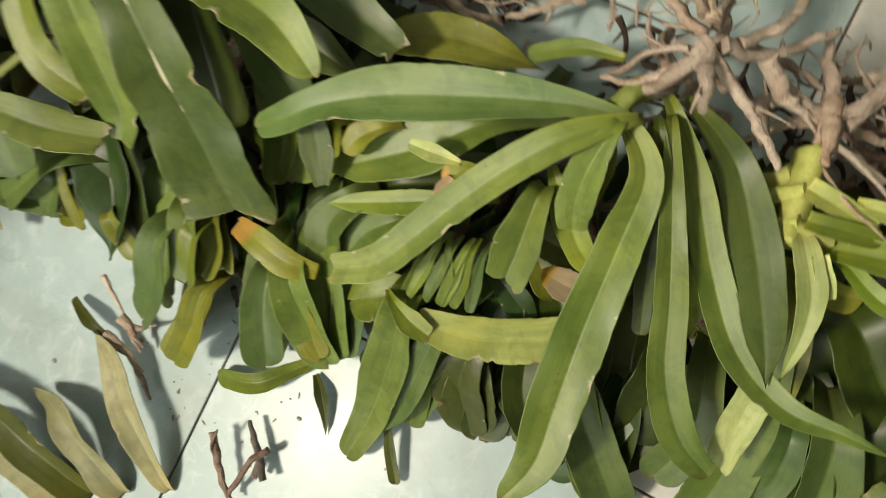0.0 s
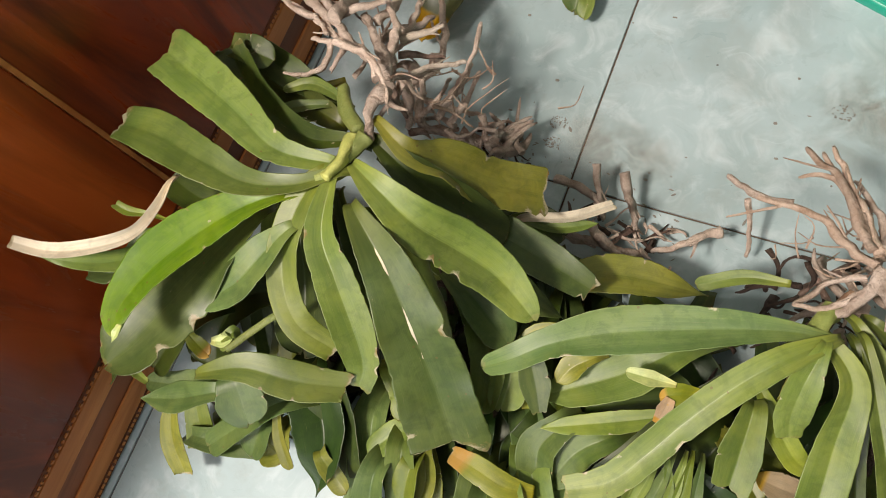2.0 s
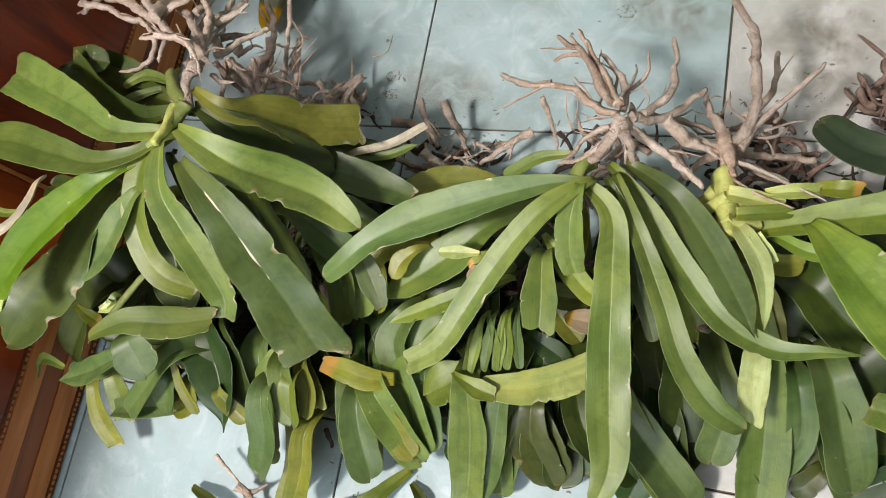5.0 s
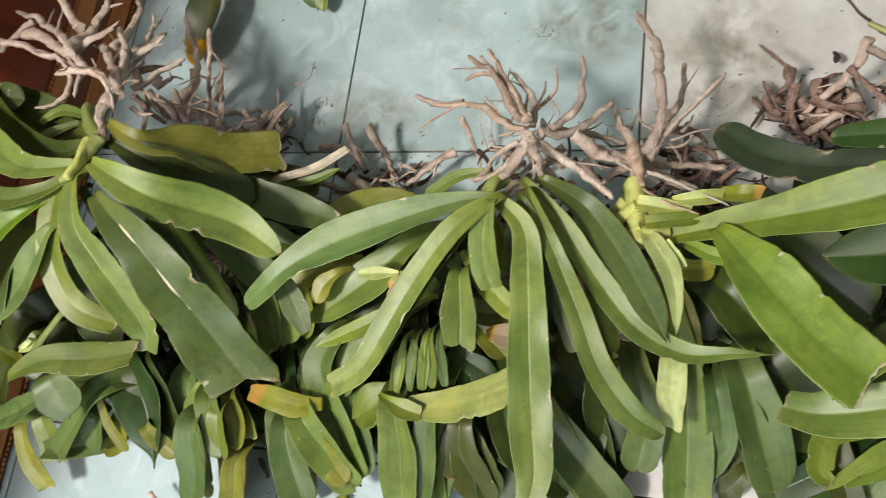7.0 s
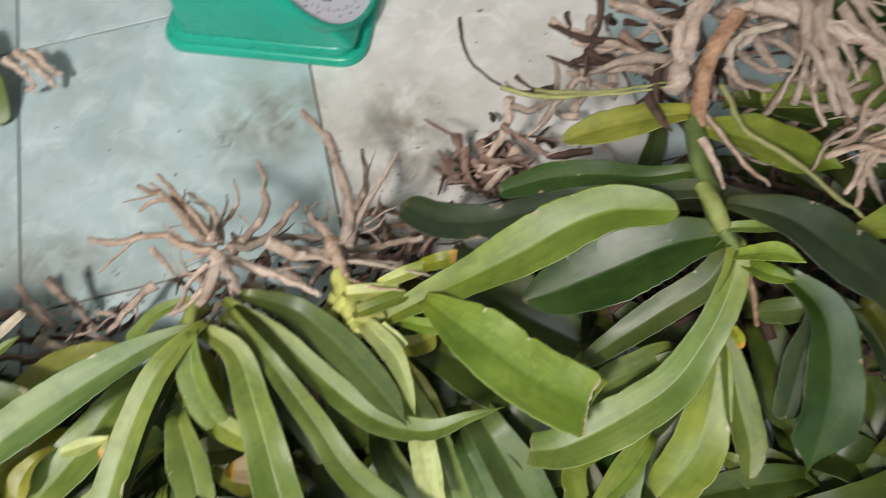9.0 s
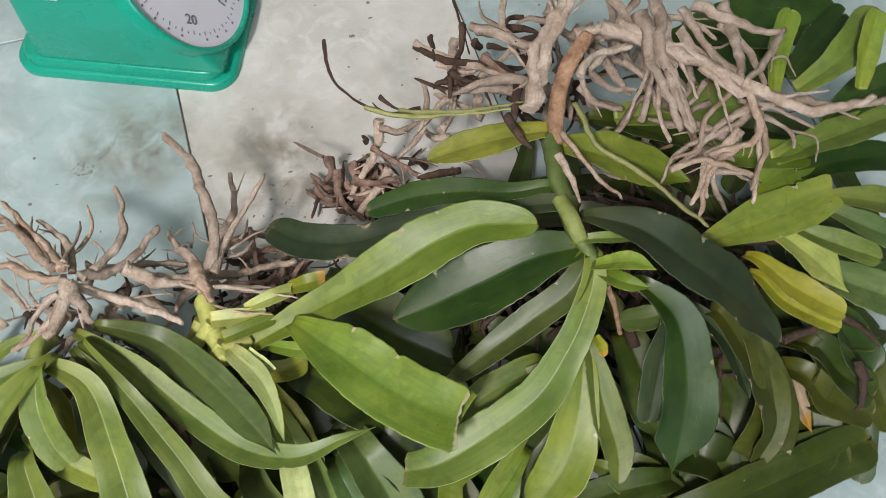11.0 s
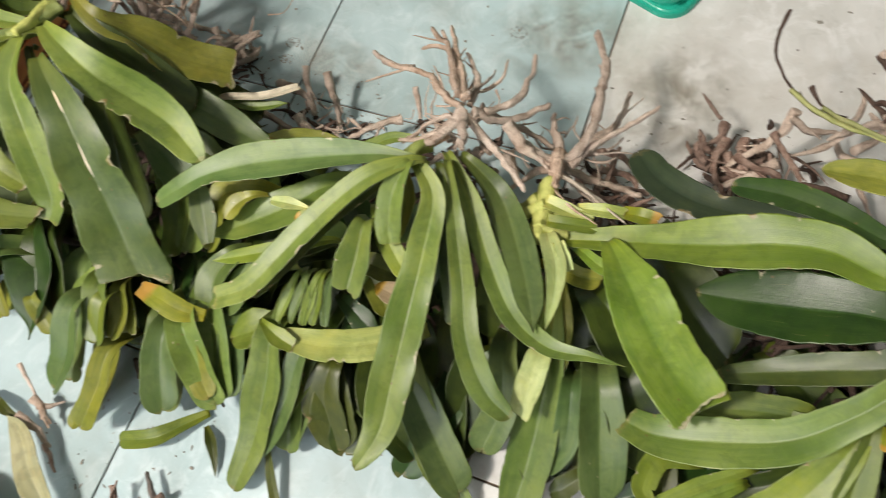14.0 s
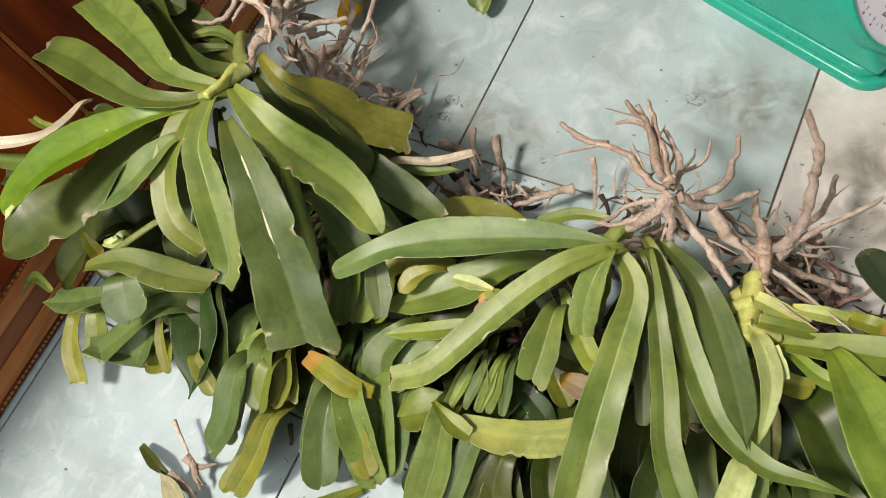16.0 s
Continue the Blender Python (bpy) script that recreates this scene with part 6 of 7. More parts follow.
leaf(under_orchid, "grey_green", 0.0322, (0.292, -0.374, 0.060), (0.313, -0.380, 0.050), (0.330, -0.389, 0.040), sunk=True)

leaf(far_orchid, "mid_green", 0.0494, (-0.117, 0.426, 0.050), (-0.128, 0.338, 0.060), (-0.186, 0.304, 0.030))
leaf(far_orchid, "deep_green", 0.0420, (-0.199, 0.424, 0.050), (-0.207, 0.374, 0.050), (-0.242, 0.346, 0.030))
leaf(far_orchid, "bright_green", 0.0436, (-0.045, 0.400, 0.060), (-0.040, 0.338, 0.060), (-0.054, 0.293, 0.040))
leaf(far_orchid, "grey_green", 0.0387, (-0.081, 0.336, 0.050), (-0.070, 0.282, 0.040), (-0.072, 0.228, 0.010))
leaf(far_orchid, "grey_green", 0.0376, (-0.024, 0.371, 0.040), (-0.018, 0.317, 0.030), (-0.023, 0.274, 0.010))
leaf(far_orchid, "shade_green", 0.0497, (-0.072, 0.390, 0.030), (-0.061, 0.334, 0.020), (-0.054, 0.271, 0.010))
leaf(far_orchid, "deep_green", 0.0420, (-0.132, 0.417, 0.040), (-0.115, 0.359, 0.030), (-0.135, 0.327, 0.010))

leaf(edged_orchid, "yellow_margin", 0.0609, (-0.253, 0.283, 0.060), (-0.224, 0.208, 0.050), (-0.245, 0.133, 0.030))
leaf(edged_orchid, "mid_green", 0.0215, (-0.070, 0.269, 0.030), (-0.055, 0.238, 0.030), (-0.054, 0.216, 0.020))



root(broad_orchid, "white_root", 0.0049, (-0.164, -0.020, 0.215), (-0.128, -0.006, 0.222), (-0.088, 0.006, 0.230))
root(broad_orchid, "white_root", 0.0048, (-0.169, 0.017, 0.220), (-0.150, 0.030, 0.222), (-0.130, 0.047, 0.225))
root(broad_orchid, "root", 0.0059, (-0.175, -0.012, 0.100), (-0.172, 0.002, 0.120), (-0.165, 0.019, 0.150))
root(broad_orchid, "root", 0.0042, (-0.167, -0.007, 0.110), (-0.147, 0.006, 0.135), (-0.130, 0.023, 0.155))
root(broad_orchid, "root", 0.0048, (-0.162, 0.006, 0.080), (-0.137, 0.030, 0.120), (-0.118, 0.052, 0.150), (-0.121, 0.090, 0.170))
root(broad_orchid, "root", 0.0049, (-0.144, 0.009, 0.070), (-0.124, 0.025, 0.105), (-0.110, 0.049, 0.140))
root(broad_orchid, "red_root", 0.0065, (-0.194, -0.012, 0.060), (-0.172, 0.005, 0.050), (-0.147, 0.018, 0.040))
root(broad_orchid, "red_root", 0.0073, (-0.146, 0.017, 0.030), (-0.126, 0.015, 0.030), (-0.100, 0.012, 0.022))
root(broad_orchid, "red_root", 0.0033, (-0.127, 0.033, 0.030), (-0.103, 0.043, 0.030), (-0.090, 0.047, 0.030), (-0.075, 0.035, 0.020))
root(broad_orchid, "red_root", 0.0051, (-0.173, -0.019, 0.200), (-0.169, -0.031, 0.180), (-0.161, -0.031, 0.150))
root(broad_orchid, "red_root", 0.0044, (-0.177, 0.012, 0.200), (-0.157, 0.024, 0.190), (-0.137, 0.036, 0.180))
root(broad_orchid, "root", 0.0041, (-0.211, -0.020, 0.262), (-0.174, -0.028, 0.268), (-0.145, -0.049, 0.270), (-0.129, -0.074, 0.272))
root(broad_orchid, "root", 0.0084, (-0.140, -0.057, 0.270), (-0.137, -0.089, 0.272), (-0.134, -0.114, 0.272))
root(broad_orchid, "sheath_green", 0.0078, (-0.133, -0.111, 0.272), (-0.139, -0.132, 0.275), (-0.147, -0.154, 0.280))
root(broad_orchid, "sheath_green", 0.0083, (-0.141, -0.145, 0.275), (-0.146, -0.156, 0.280), (-0.157, -0.166, 0.280))
root(broad_orchid, "root", 0.0074, (-0.148, -0.045, 0.250), (-0.174, -0.007, 0.240), (-0.226, 0.045, 0.220))
root(broad_orchid, "root", 0.0055, (-0.160, -0.040, 0.250), (-0.185, -0.018, 0.250), (-0.230, -0.016, 0.250), (-0.252, -0.016, 0.250))
root(broad_orchid, "root", 0.0069, (-0.167, -0.027, 0.240), (-0.175, 0.021, 0.230), (-0.202, 0.062, 0.220))
root(broad_orchid, "root", 0.0058, (-0.190, 0.019, 0.220), (-0.171, 0.049, 0.200), (-0.161, 0.072, 0.190))
root(broad_orchid, "root", 0.0050, (-0.185, -0.015, 0.240), (-0.235, 0.001, 0.240), (-0.299, 0.025, 0.240))
root(broad_orchid, "root", 0.0059, (-0.189, 0.007, 0.060), (-0.142, 0.002, 0.050), (-0.104, 0.012, 0.040))
root(broad_orchid, "root", 0.0070, (-0.187, 0.004, 0.150), (-0.186, 0.006, 0.120), (-0.190, -0.013, 0.080))
root(broad_orchid, "root", 0.0057, (-0.204, 0.009, 0.150), (-0.204, 0.007, 0.100), (-0.167, 0.015, 0.080))
root(broad_orchid, "root", 0.0037, (-0.223, -0.015, 0.250), (-0.220, -0.032, 0.250), (-0.227, -0.051, 0.250), (-0.260, -0.061, 0.250))
root(broad_orchid, "root", 0.0043, (-0.210, -0.010, 0.250), (-0.208, -0.035, 0.250), (-0.214, -0.046, 0.245))
root(broad_orchid, "root", 0.0057, (-0.253, 0.007, 0.240), (-0.229, 0.023, 0.240), (-0.194, 0.048, 0.240))
root(broad_orchid, "root", 0.0074, (-0.329, 0.049, 0.240), (-0.270, 0.030, 0.240), (-0.177, -0.026, 0.250))
root(broad_orchid, "root", 0.0054, (-0.360, 0.035, 0.240), (-0.302, 0.024, 0.240), (-0.232, -0.005, 0.250))
root(broad_orchid, "root", 0.0082, (-0.236, 0.006, 0.250), (-0.237, 0.058, 0.230), (-0.232, 0.121, 0.220))
root(broad_orchid, "root", 0.0063, (-0.241, 0.020, 0.240), (-0.311, 0.071, 0.230), (-0.377, 0.100, 0.220))
root(broad_orchid, "root", 0.0056, (-0.191, 0.015, 0.220), (-0.176, 0.050, 0.200), (-0.196, 0.110, 0.180))
root(broad_orchid, "root", 0.0056, (-0.204, 0.031, 0.220), (-0.203, 0.084, 0.200), (-0.227, 0.142, 0.180))
root(broad_orchid, "root", 0.0078, (-0.192, 0.087, 0.090), (-0.189, 0.066, 0.080), (-0.225, 0.043, 0.060))
root(broad_orchid, "root", 0.0070, (-0.219, 0.041, 0.080), (-0.177, 0.071, 0.100), (-0.201, 0.148, 0.120))
root(broad_orchid, "root", 0.0069, (-0.158, 0.044, 0.070), (-0.145, 0.058, 0.090), (-0.143, 0.078, 0.100))
root(broad_orchid, "root", 0.0056, (-0.262, 0.049, 0.050), (-0.193, 0.039, 0.050), (-0.125, 0.047, 0.030))
root(broad_orchid, "root", 0.0064, (-0.243, 0.052, 0.240), (-0.308, 0.112, 0.230), (-0.339, 0.148, 0.220))
root(broad_orchid, "root", 0.0057, (-0.330, 0.072, 0.230), (-0.358, 0.050, 0.230), (-0.382, 0.037, 0.220))
root(broad_orchid, "sheath_green", 0.0077, (-0.194, -0.058, 0.240), (-0.176, -0.082, 0.250), (-0.148, -0.103, 0.260))
root(broad_orchid, "sheath_green", 0.0035, (-0.215, -0.332, 0.200), (-0.187, -0.298, 0.210), (-0.154, -0.266, 0.220))

root(broken_roots, "root", 0.0056, (-0.010, -0.010, 0.030), (0.031, -0.017, 0.040), (0.057, -0.039, 0.030))
root(broken_roots, "root", 0.0049, (0.035, 0.012, 0.060), (0.041, -0.005, 0.050), (0.058, -0.034, 0.020))
root(broken_roots, "root", 0.0062, (0.065, 0.009, 0.060), (0.082, -0.017, 0.040), (0.096, -0.044, 0.020))
root(broken_roots, "root", 0.0060, (0.181, -0.020, 0.040), (0.151, -0.047, 0.050), (0.119, -0.062, 0.030))
root(broken_roots, "root", 0.0039, (0.198, 0.007, 0.080), (0.207, -0.014, 0.060), (0.214, -0.036, 0.030))
root(broken_roots, "root", 0.0069, (0.020, -0.068, 0.030), (0.058, -0.073, 0.030), (0.118, -0.062, 0.020))
root(broken_roots, "root", 0.0082, (0.044, -0.057, 0.050), (0.067, -0.072, 0.040), (0.087, -0.075, 0.030))
root(broken_roots, "root", 0.0048, (0.002, -0.064, 0.050), (0.031, -0.070, 0.040), (0.059, -0.076, 0.030))

root(drooping_orchid, "root", 0.0061, (0.309, -0.079, 0.200), (0.294, -0.109, 0.200), (0.277, -0.133, 0.200))
root(drooping_orchid, "root", 0.0041, (0.297, -0.098, 0.200), (0.277, -0.120, 0.200), (0.251, -0.124, 0.190))
root(drooping_orchid, "tan_root", 0.0053, (0.303, -0.075, 0.200), (0.248, -0.041, 0.190), (0.195, -0.031, 0.180))
root(drooping_orchid, "tan_root", 0.0048, (0.297, -0.064, 0.200), (0.262, -0.006, 0.190), (0.230, 0.027, 0.180))
root(drooping_orchid, "tan_root", 0.0053, (0.301, -0.064, 0.200), (0.279, -0.016, 0.190), (0.248, 0.035, 0.180))
root(drooping_orchid, "tan_root", 0.0043, (0.292, -0.054, 0.200), (0.256, 0.002, 0.185), (0.230, -0.005, 0.180))
root(drooping_orchid, "tan_root", 0.0043, (0.296, -0.059, 0.200), (0.268, -0.009, 0.185), (0.241, 0.025, 0.180))
root(drooping_orchid, "root", 0.0045, (0.231, -0.032, 0.180), (0.198, -0.031, 0.180), (0.173, -0.014, 0.170))
root(drooping_orchid, "root", 0.0043, (0.307, -0.064, 0.190), (0.301, -0.019, 0.180), (0.276, 0.010, 0.170))
root(drooping_orchid, "root", 0.0053, (0.327, -0.066, 0.190), (0.349, -0.031, 0.170), (0.350, 0.004, 0.160), (0.344, 0.039, 0.150))
root(drooping_orchid, "root", 0.0064, (0.309, -0.079, 0.200), (0.317, -0.109, 0.210), (0.322, -0.128, 0.210))
root(drooping_orchid, "root", 0.0051, (0.309, -0.085, 0.200), (0.348, -0.103, 0.180), (0.387, -0.127, 0.160))
root(drooping_orchid, "root", 0.0057, (0.318, -0.078, 0.200), (0.352, -0.057, 0.170), (0.378, -0.022, 0.160))
root(drooping_orchid, "root", 0.0041, (0.300, -0.086, 0.200), (0.273, -0.098, 0.190), (0.253, -0.120, 0.180))
root(drooping_orchid, "root", 0.0074, (0.346, -0.060, 0.170), (0.373, -0.076, 0.150), (0.402, -0.081, 0.130))
root(drooping_orchid, "root", 0.0026, (0.305, -0.058, 0.200), (0.312, -0.024, 0.180), (0.310, 0.004, 0.160))
root(drooping_orchid, "root", 0.0048, (0.329, -0.063, 0.170), (0.366, -0.050, 0.140), (0.395, -0.049, 0.120))
root(drooping_orchid, "sheath_green", 0.0086, (0.284, -0.117, 0.190), (0.275, -0.133, 0.198), (0.270, -0.147, 0.200))
root(drooping_orchid, "brown_stem", 0.0067, (0.296, -0.102, 0.190), (0.288, -0.112, 0.190), (0.282, -0.122, 0.192))

root(yellow_stem_orchid, "tan_root", 0.0086, (0.402, -0.057, 0.130), (0.403, -0.071, 0.132), (0.407, -0.106, 0.140))
root(yellow_stem_orchid, "yellow_stem", 0.0111, (0.404, -0.099, 0.135), (0.410, -0.136, 0.140), (0.415, -0.171, 0.145))
root(yellow_stem_orchid, "yellow_stem", 0.0086, (0.401, -0.120, 0.135), (0.390, -0.128, 0.125), (0.375, -0.137, 0.110))
root(yellow_stem_orchid, "yellow_stem", 0.0074, (0.409, -0.141, 0.130), (0.401, -0.149, 0.120), (0.390, -0.152, 0.100))
root(yellow_stem_orchid, "yellow_stem", 0.0072, (0.409, -0.130, 0.140), (0.424, -0.129, 0.140), (0.438, -0.132, 0.140))
root(yellow_stem_orchid, "yellow_stem", 0.0071, (0.415, -0.155, 0.145), (0.429, -0.156, 0.145), (0.441, -0.153, 0.145))
root(yellow_stem_orchid, "white_root", 0.0022, (0.415, -0.091, 0.140), (0.441, -0.102, 0.145), (0.492, -0.136, 0.165))
root(yellow_stem_orchid, "tan_root", 0.0016, (0.413, -0.111, 0.145), (0.436, -0.130, 0.155), (0.466, -0.145, 0.165))
root(yellow_stem_orchid, "root", 0.0075, (0.408, -0.076, 0.130), (0.428, -0.026, 0.140), (0.425, 0.030, 0.145), (0.400, 0.087, 0.147))
root(yellow_stem_orchid, "root", 0.0043, (0.417, -0.074, 0.130), (0.442, -0.031, 0.130), (0.490, 0.020, 0.138))
root(yellow_stem_orchid, "root", 0.0073, (0.403, -0.070, 0.130), (0.372, -0.070, 0.140), (0.348, -0.054, 0.150))
root(yellow_stem_orchid, "root", 0.0063, (0.404, -0.064, 0.120), (0.390, -0.030, 0.120), (0.382, -0.009, 0.120))
root(yellow_stem_orchid, "root", 0.0050, (0.400, -0.072, 0.120), (0.375, -0.088, 0.110), (0.358, -0.102, 0.100))
root(yellow_stem_orchid, "root", 0.0037, (0.411, -0.077, 0.120), (0.439, -0.087, 0.100), (0.465, -0.089, 0.090))
root(yellow_stem_orchid, "root", 0.0058, (0.412, -0.061, 0.100), (0.450, -0.058, 0.080), (0.495, -0.050, 0.060))
root(yellow_stem_orchid, "root", 0.0053, (0.421, -0.025, 0.100), (0.444, 0.012, 0.090), (0.449, 0.069, 0.080))
root(yellow_stem_orchid, "white_root", 0.0037, (0.426, -0.084, 0.120), (0.442, -0.085, 0.110), (0.466, -0.091, 0.100))

root(dry_roots, "red_root", 0.0060, (0.437, -0.037, 0.050), (0.467, -0.044, 0.050), (0.505, -0.031, 0.030))
root(dry_roots, "red_root", 0.0054, (0.439, -0.020, 0.050), (0.475, -0.021, 0.040), (0.494, -0.041, 0.030))
root(dry_roots, "red_root", 0.0048, (0.409, -0.012, 0.050), (0.453, 0.006, 0.040), (0.478, -0.006, 0.030))
root(dry_roots, "red_root", 0.0047, (0.449, -0.055, 0.060), (0.454, -0.022, 0.060), (0.453, 0.008, 0.050))
root(dry_roots, "red_root", 0.0063, (0.317, -0.020, 0.050), (0.292, -0.037, 0.040), (0.276, -0.060, 0.030))

root(yellow_stem_orchid, "yellow_stem", 0.0060, (0.410, -0.130, 0.150), (0.398, -0.137, 0.140), (0.383, -0.145, 0.128))
root(yellow_stem_orchid, "yellow_stem", 0.0054, (0.415, -0.153, 0.150), (0.403, -0.159, 0.140), (0.393, -0.167, 0.128))
root(yellow_stem_orchid, "tan_root", 0.0063, (0.407, -0.076, 0.142), (0.410, -0.095, 0.148), (0.412, -0.111, 0.150))
root(limp_orchid, "root", 0.0033, (-0.150, -0.467, 0.034), (-0.125, -0.485, 0.030), (-0.106, -0.503, 0.024))
root(limp_orchid, "root", 0.0039, (-0.106, -0.503, 0.024), (-0.089, -0.498, 0.024), (-0.076, -0.489, 0.022))
root(limp_orchid, "root", 0.0058, (-0.126, -0.521, 0.026), (-0.095, -0.528, 0.024), (-0.073, -0.544, 0.018))
root(limp_orchid, "tan_root", 0.0065, (-0.115, -0.500, 0.030), (-0.099, -0.506, 0.028), (-0.089, -0.519, 0.022))
root(dark_stump, "red_root", 0.0045, (0.033, -0.553, 0.026), (0.048, -0.572, 0.026), (0.066, -0.592, 0.022), (0.081, -0.604, 0.016))
root(dark_stump, "red_root", 0.0045, (0.091, -0.537, 0.024), (0.081, -0.556, 0.026), (0.078, -0.586, 0.022), (0.075, -0.603, 0.016))
root(dark_stump, "red_root", 0.0022, (0.048, -0.572, 0.026), (0.040, -0.561, 0.032), (0.040, -0.543, 0.036))
root(broad_orchid, "yellow_stem", 0.0064, (-0.143, -0.115, 0.276), (-0.140, -0.143, 0.284), (-0.146, -0.165, 0.288))

root(glossy_orchid, "brown_stem", 0.0028, (0.764, -0.215, 0.190), (0.778, -0.228, 0.150), (0.787, -0.245, 0.110))
root(glossy_orchid, "green_stem", 0.0087, (0.760, -0.069, 0.220), (0.746, -0.124, 0.228), (0.744, -0.169, 0.224), (0.755, -0.197, 0.210))
root(glossy_orchid, "brown_stem", 0.0079, (0.761, -0.080, 0.222), (0.776, -0.042, 0.238), (0.795, -0.017, 0.258), (0.814, -0.003, 0.275))
root(glossy_orchid, "sheath_green", 0.0075, (0.739, -0.139, 0.232), (0.740, -0.162, 0.236), (0.743, -0.183, 0.230))
root(glossy_orchid, "red_root", 0.0059, (0.566, 0.054, 0.050), (0.563, 0.015, 0.050), (0.581, -0.009, 0.030))
root(glossy_orchid, "root", 0.0065, (0.625, 0.065, 0.120), (0.609, 0.042, 0.080), (0.570, 0.018, 0.040))
root(glossy_orchid, "root", 0.0050, (0.620, 0.051, 0.120), (0.643, 0.042, 0.120), (0.669, 0.048, 0.120))
root(glossy_orchid, "red_root", 0.0044, (0.610, 0.045, 0.100), (0.628, 0.022, 0.100), (0.649, -0.010, 0.100))
root(glossy_orchid, "red_root", 0.0072, (0.584, 0.033, 0.060), (0.605, 0.016, 0.060), (0.635, 0.019, 0.050))
root(glossy_orchid, "red_root", 0.0066, (0.586, 0.056, 0.060), (0.592, 0.019, 0.050), (0.588, -0.008, 0.030))
root(glossy_orchid, "root", 0.0066, (0.626, 0.032, 0.060), (0.596, 0.010, 0.050), (0.570, -0.001, 0.030))
root(glossy_orchid, "red_root", 0.0060, (0.572, 0.041, 0.040), (0.594, 0.006, 0.030), (0.610, -0.008, 0.030))
root(glossy_orchid, "root", 0.0052, (0.677, 0.096, 0.190), (0.709, 0.064, 0.190), (0.765, 0.010, 0.211))
root(glossy_orchid, "root", 0.0060, (0.721, 0.092, 0.190), (0.707, 0.066, 0.180), (0.703, 0.044, 0.150))
root(glossy_orchid, "root", 0.0063, (0.735, 0.078, 0.215), (0.757, 0.052, 0.222), (0.780, 0.019, 0.233))
root(glossy_orchid, "root", 0.0042, (0.781, 0.118, 0.200), (0.765, 0.072, 0.211), (0.765, 0.015, 0.222))
root(glossy_orchid, "root", 0.0042, (0.693, 0.071, 0.180), (0.718, 0.054, 0.180), (0.743, 0.043, 0.200))
root(glossy_orchid, "root", 0.0055, (0.700, 0.053, 0.150), (0.739, 0.054, 0.170), (0.787, 0.066, 0.200))
root(glossy_orchid, "root", 0.0046, (0.740, 0.061, 0.190), (0.750, 0.017, 0.200), (0.769, -0.006, 0.211))
root(glossy_orchid, "green_root", 0.0027, (0.601, 0.014, 0.217), (0.624, -0.002, 0.219), (0.664, -0.017, 0.222), (0.748, -0.038, 0.233))
root(glossy_orchid, "dark_root", 0.0022, (0.584, 0.119, 0.200), (0.580, 0.066, 0.211), (0.589, 0.034, 0.215), (0.607, 0.008, 0.217))
root(glossy_orchid, "dark_root", 0.0022, (0.616, 0.024, 0.217), (0.626, 0.009, 0.218), (0.641, -0.003, 0.220))
root(glossy_orchid, "green_root", 0.0027, (0.631, 0.002, 0.219), (0.655, -0.011, 0.222), (0.691, -0.022, 0.228), (0.752, -0.033, 0.233))
root(glossy_orchid, "green_root", 0.0032, (0.786, -0.054, 0.244), (0.790, -0.103, 0.244), (0.825, -0.142, 0.233), (0.861, -0.201, 0.222))
root(glossy_orchid, "tan_root", 0.0031, (0.763, -0.080, 0.244), (0.771, -0.115, 0.244), (0.795, -0.155, 0.229))
root(glossy_orchid, "root", 0.0036, (0.753, -0.099, 0.239), (0.756, -0.128, 0.233), (0.754, -0.149, 0.233))
root(glossy_orchid, "dark_root", 0.0047, (0.675, 0.097, 0.190), (0.704, 0.064, 0.190), (0.745, 0.040, 0.200), (0.763, 0.003, 0.211))
root(glossy_orchid, "dark_root", 0.0036, (0.694, 0.102, 0.190), (0.691, 0.086, 0.190), (0.689, 0.070, 0.190))
root(glossy_orchid, "dark_root", 0.0042, (0.729, 0.101, 0.200), (0.715, 0.067, 0.190), (0.698, 0.048, 0.180), (0.692, 0.034, 0.170))
root(glossy_orchid, "dark_root", 0.0018, (0.729, 0.136, 0.206), (0.727, 0.096, 0.200), (0.727, 0.067, 0.190))
root(glossy_orchid, "dark_root", 0.0036, (0.705, 0.051, 0.170), (0.723, 0.036, 0.180), (0.745, 0.031, 0.190))
root(glossy_orchid, "red_root", 0.0033, (0.616, 0.044, 0.060), (0.627, 0.018, 0.050), (0.650, -0.013, 0.050))

root(root_stump, "root", 0.0081, (0.747, -0.048, 0.247), (0.761, -0.010, 0.261), (0.793, 0.029, 0.269), (0.818, 0.054, 0.271))
root(root_stump, "root", 0.0058, (0.805, 0.004, 0.266), (0.838, 0.000, 0.271), (0.863, -0.022, 0.271), (0.862, -0.059, 0.266))
root(root_stump, "root", 0.0073, (0.846, 0.003, 0.271), (0.884, -0.036, 0.274), (0.913, -0.071, 0.274), (0.930, -0.095, 0.274))
root(root_stump, "root", 0.0075, (0.889, 0.015, 0.277), (0.875, -0.036, 0.274), (0.867, -0.079, 0.269), (0.872, -0.119, 0.255))
root(root_stump, "white_root", 0.0048, (0.799, -0.034, 0.255), (0.819, -0.018, 0.261), (0.855, -0.019, 0.263))
root(root_stump, "root", 0.0064, (0.929, -0.094, 0.274), (0.957, -0.121, 0.271), (0.992, -0.136, 0.269), (1.046, -0.140, 0.266))
root(root_stump, "tan_root", 0.0043, (0.930, -0.097, 0.271), (0.935, -0.127, 0.263), (0.919, -0.144, 0.255), (0.882, -0.141, 0.247))
root(root_stump, "tan_root", 0.0041, (0.910, -0.140, 0.252), (0.876, -0.158, 0.247), (0.851, -0.194, 0.239))
root(root_stump, "tan_root", 0.0037, (0.841, -0.147, 0.247), (0.868, -0.149, 0.252), (0.914, -0.172, 0.247))
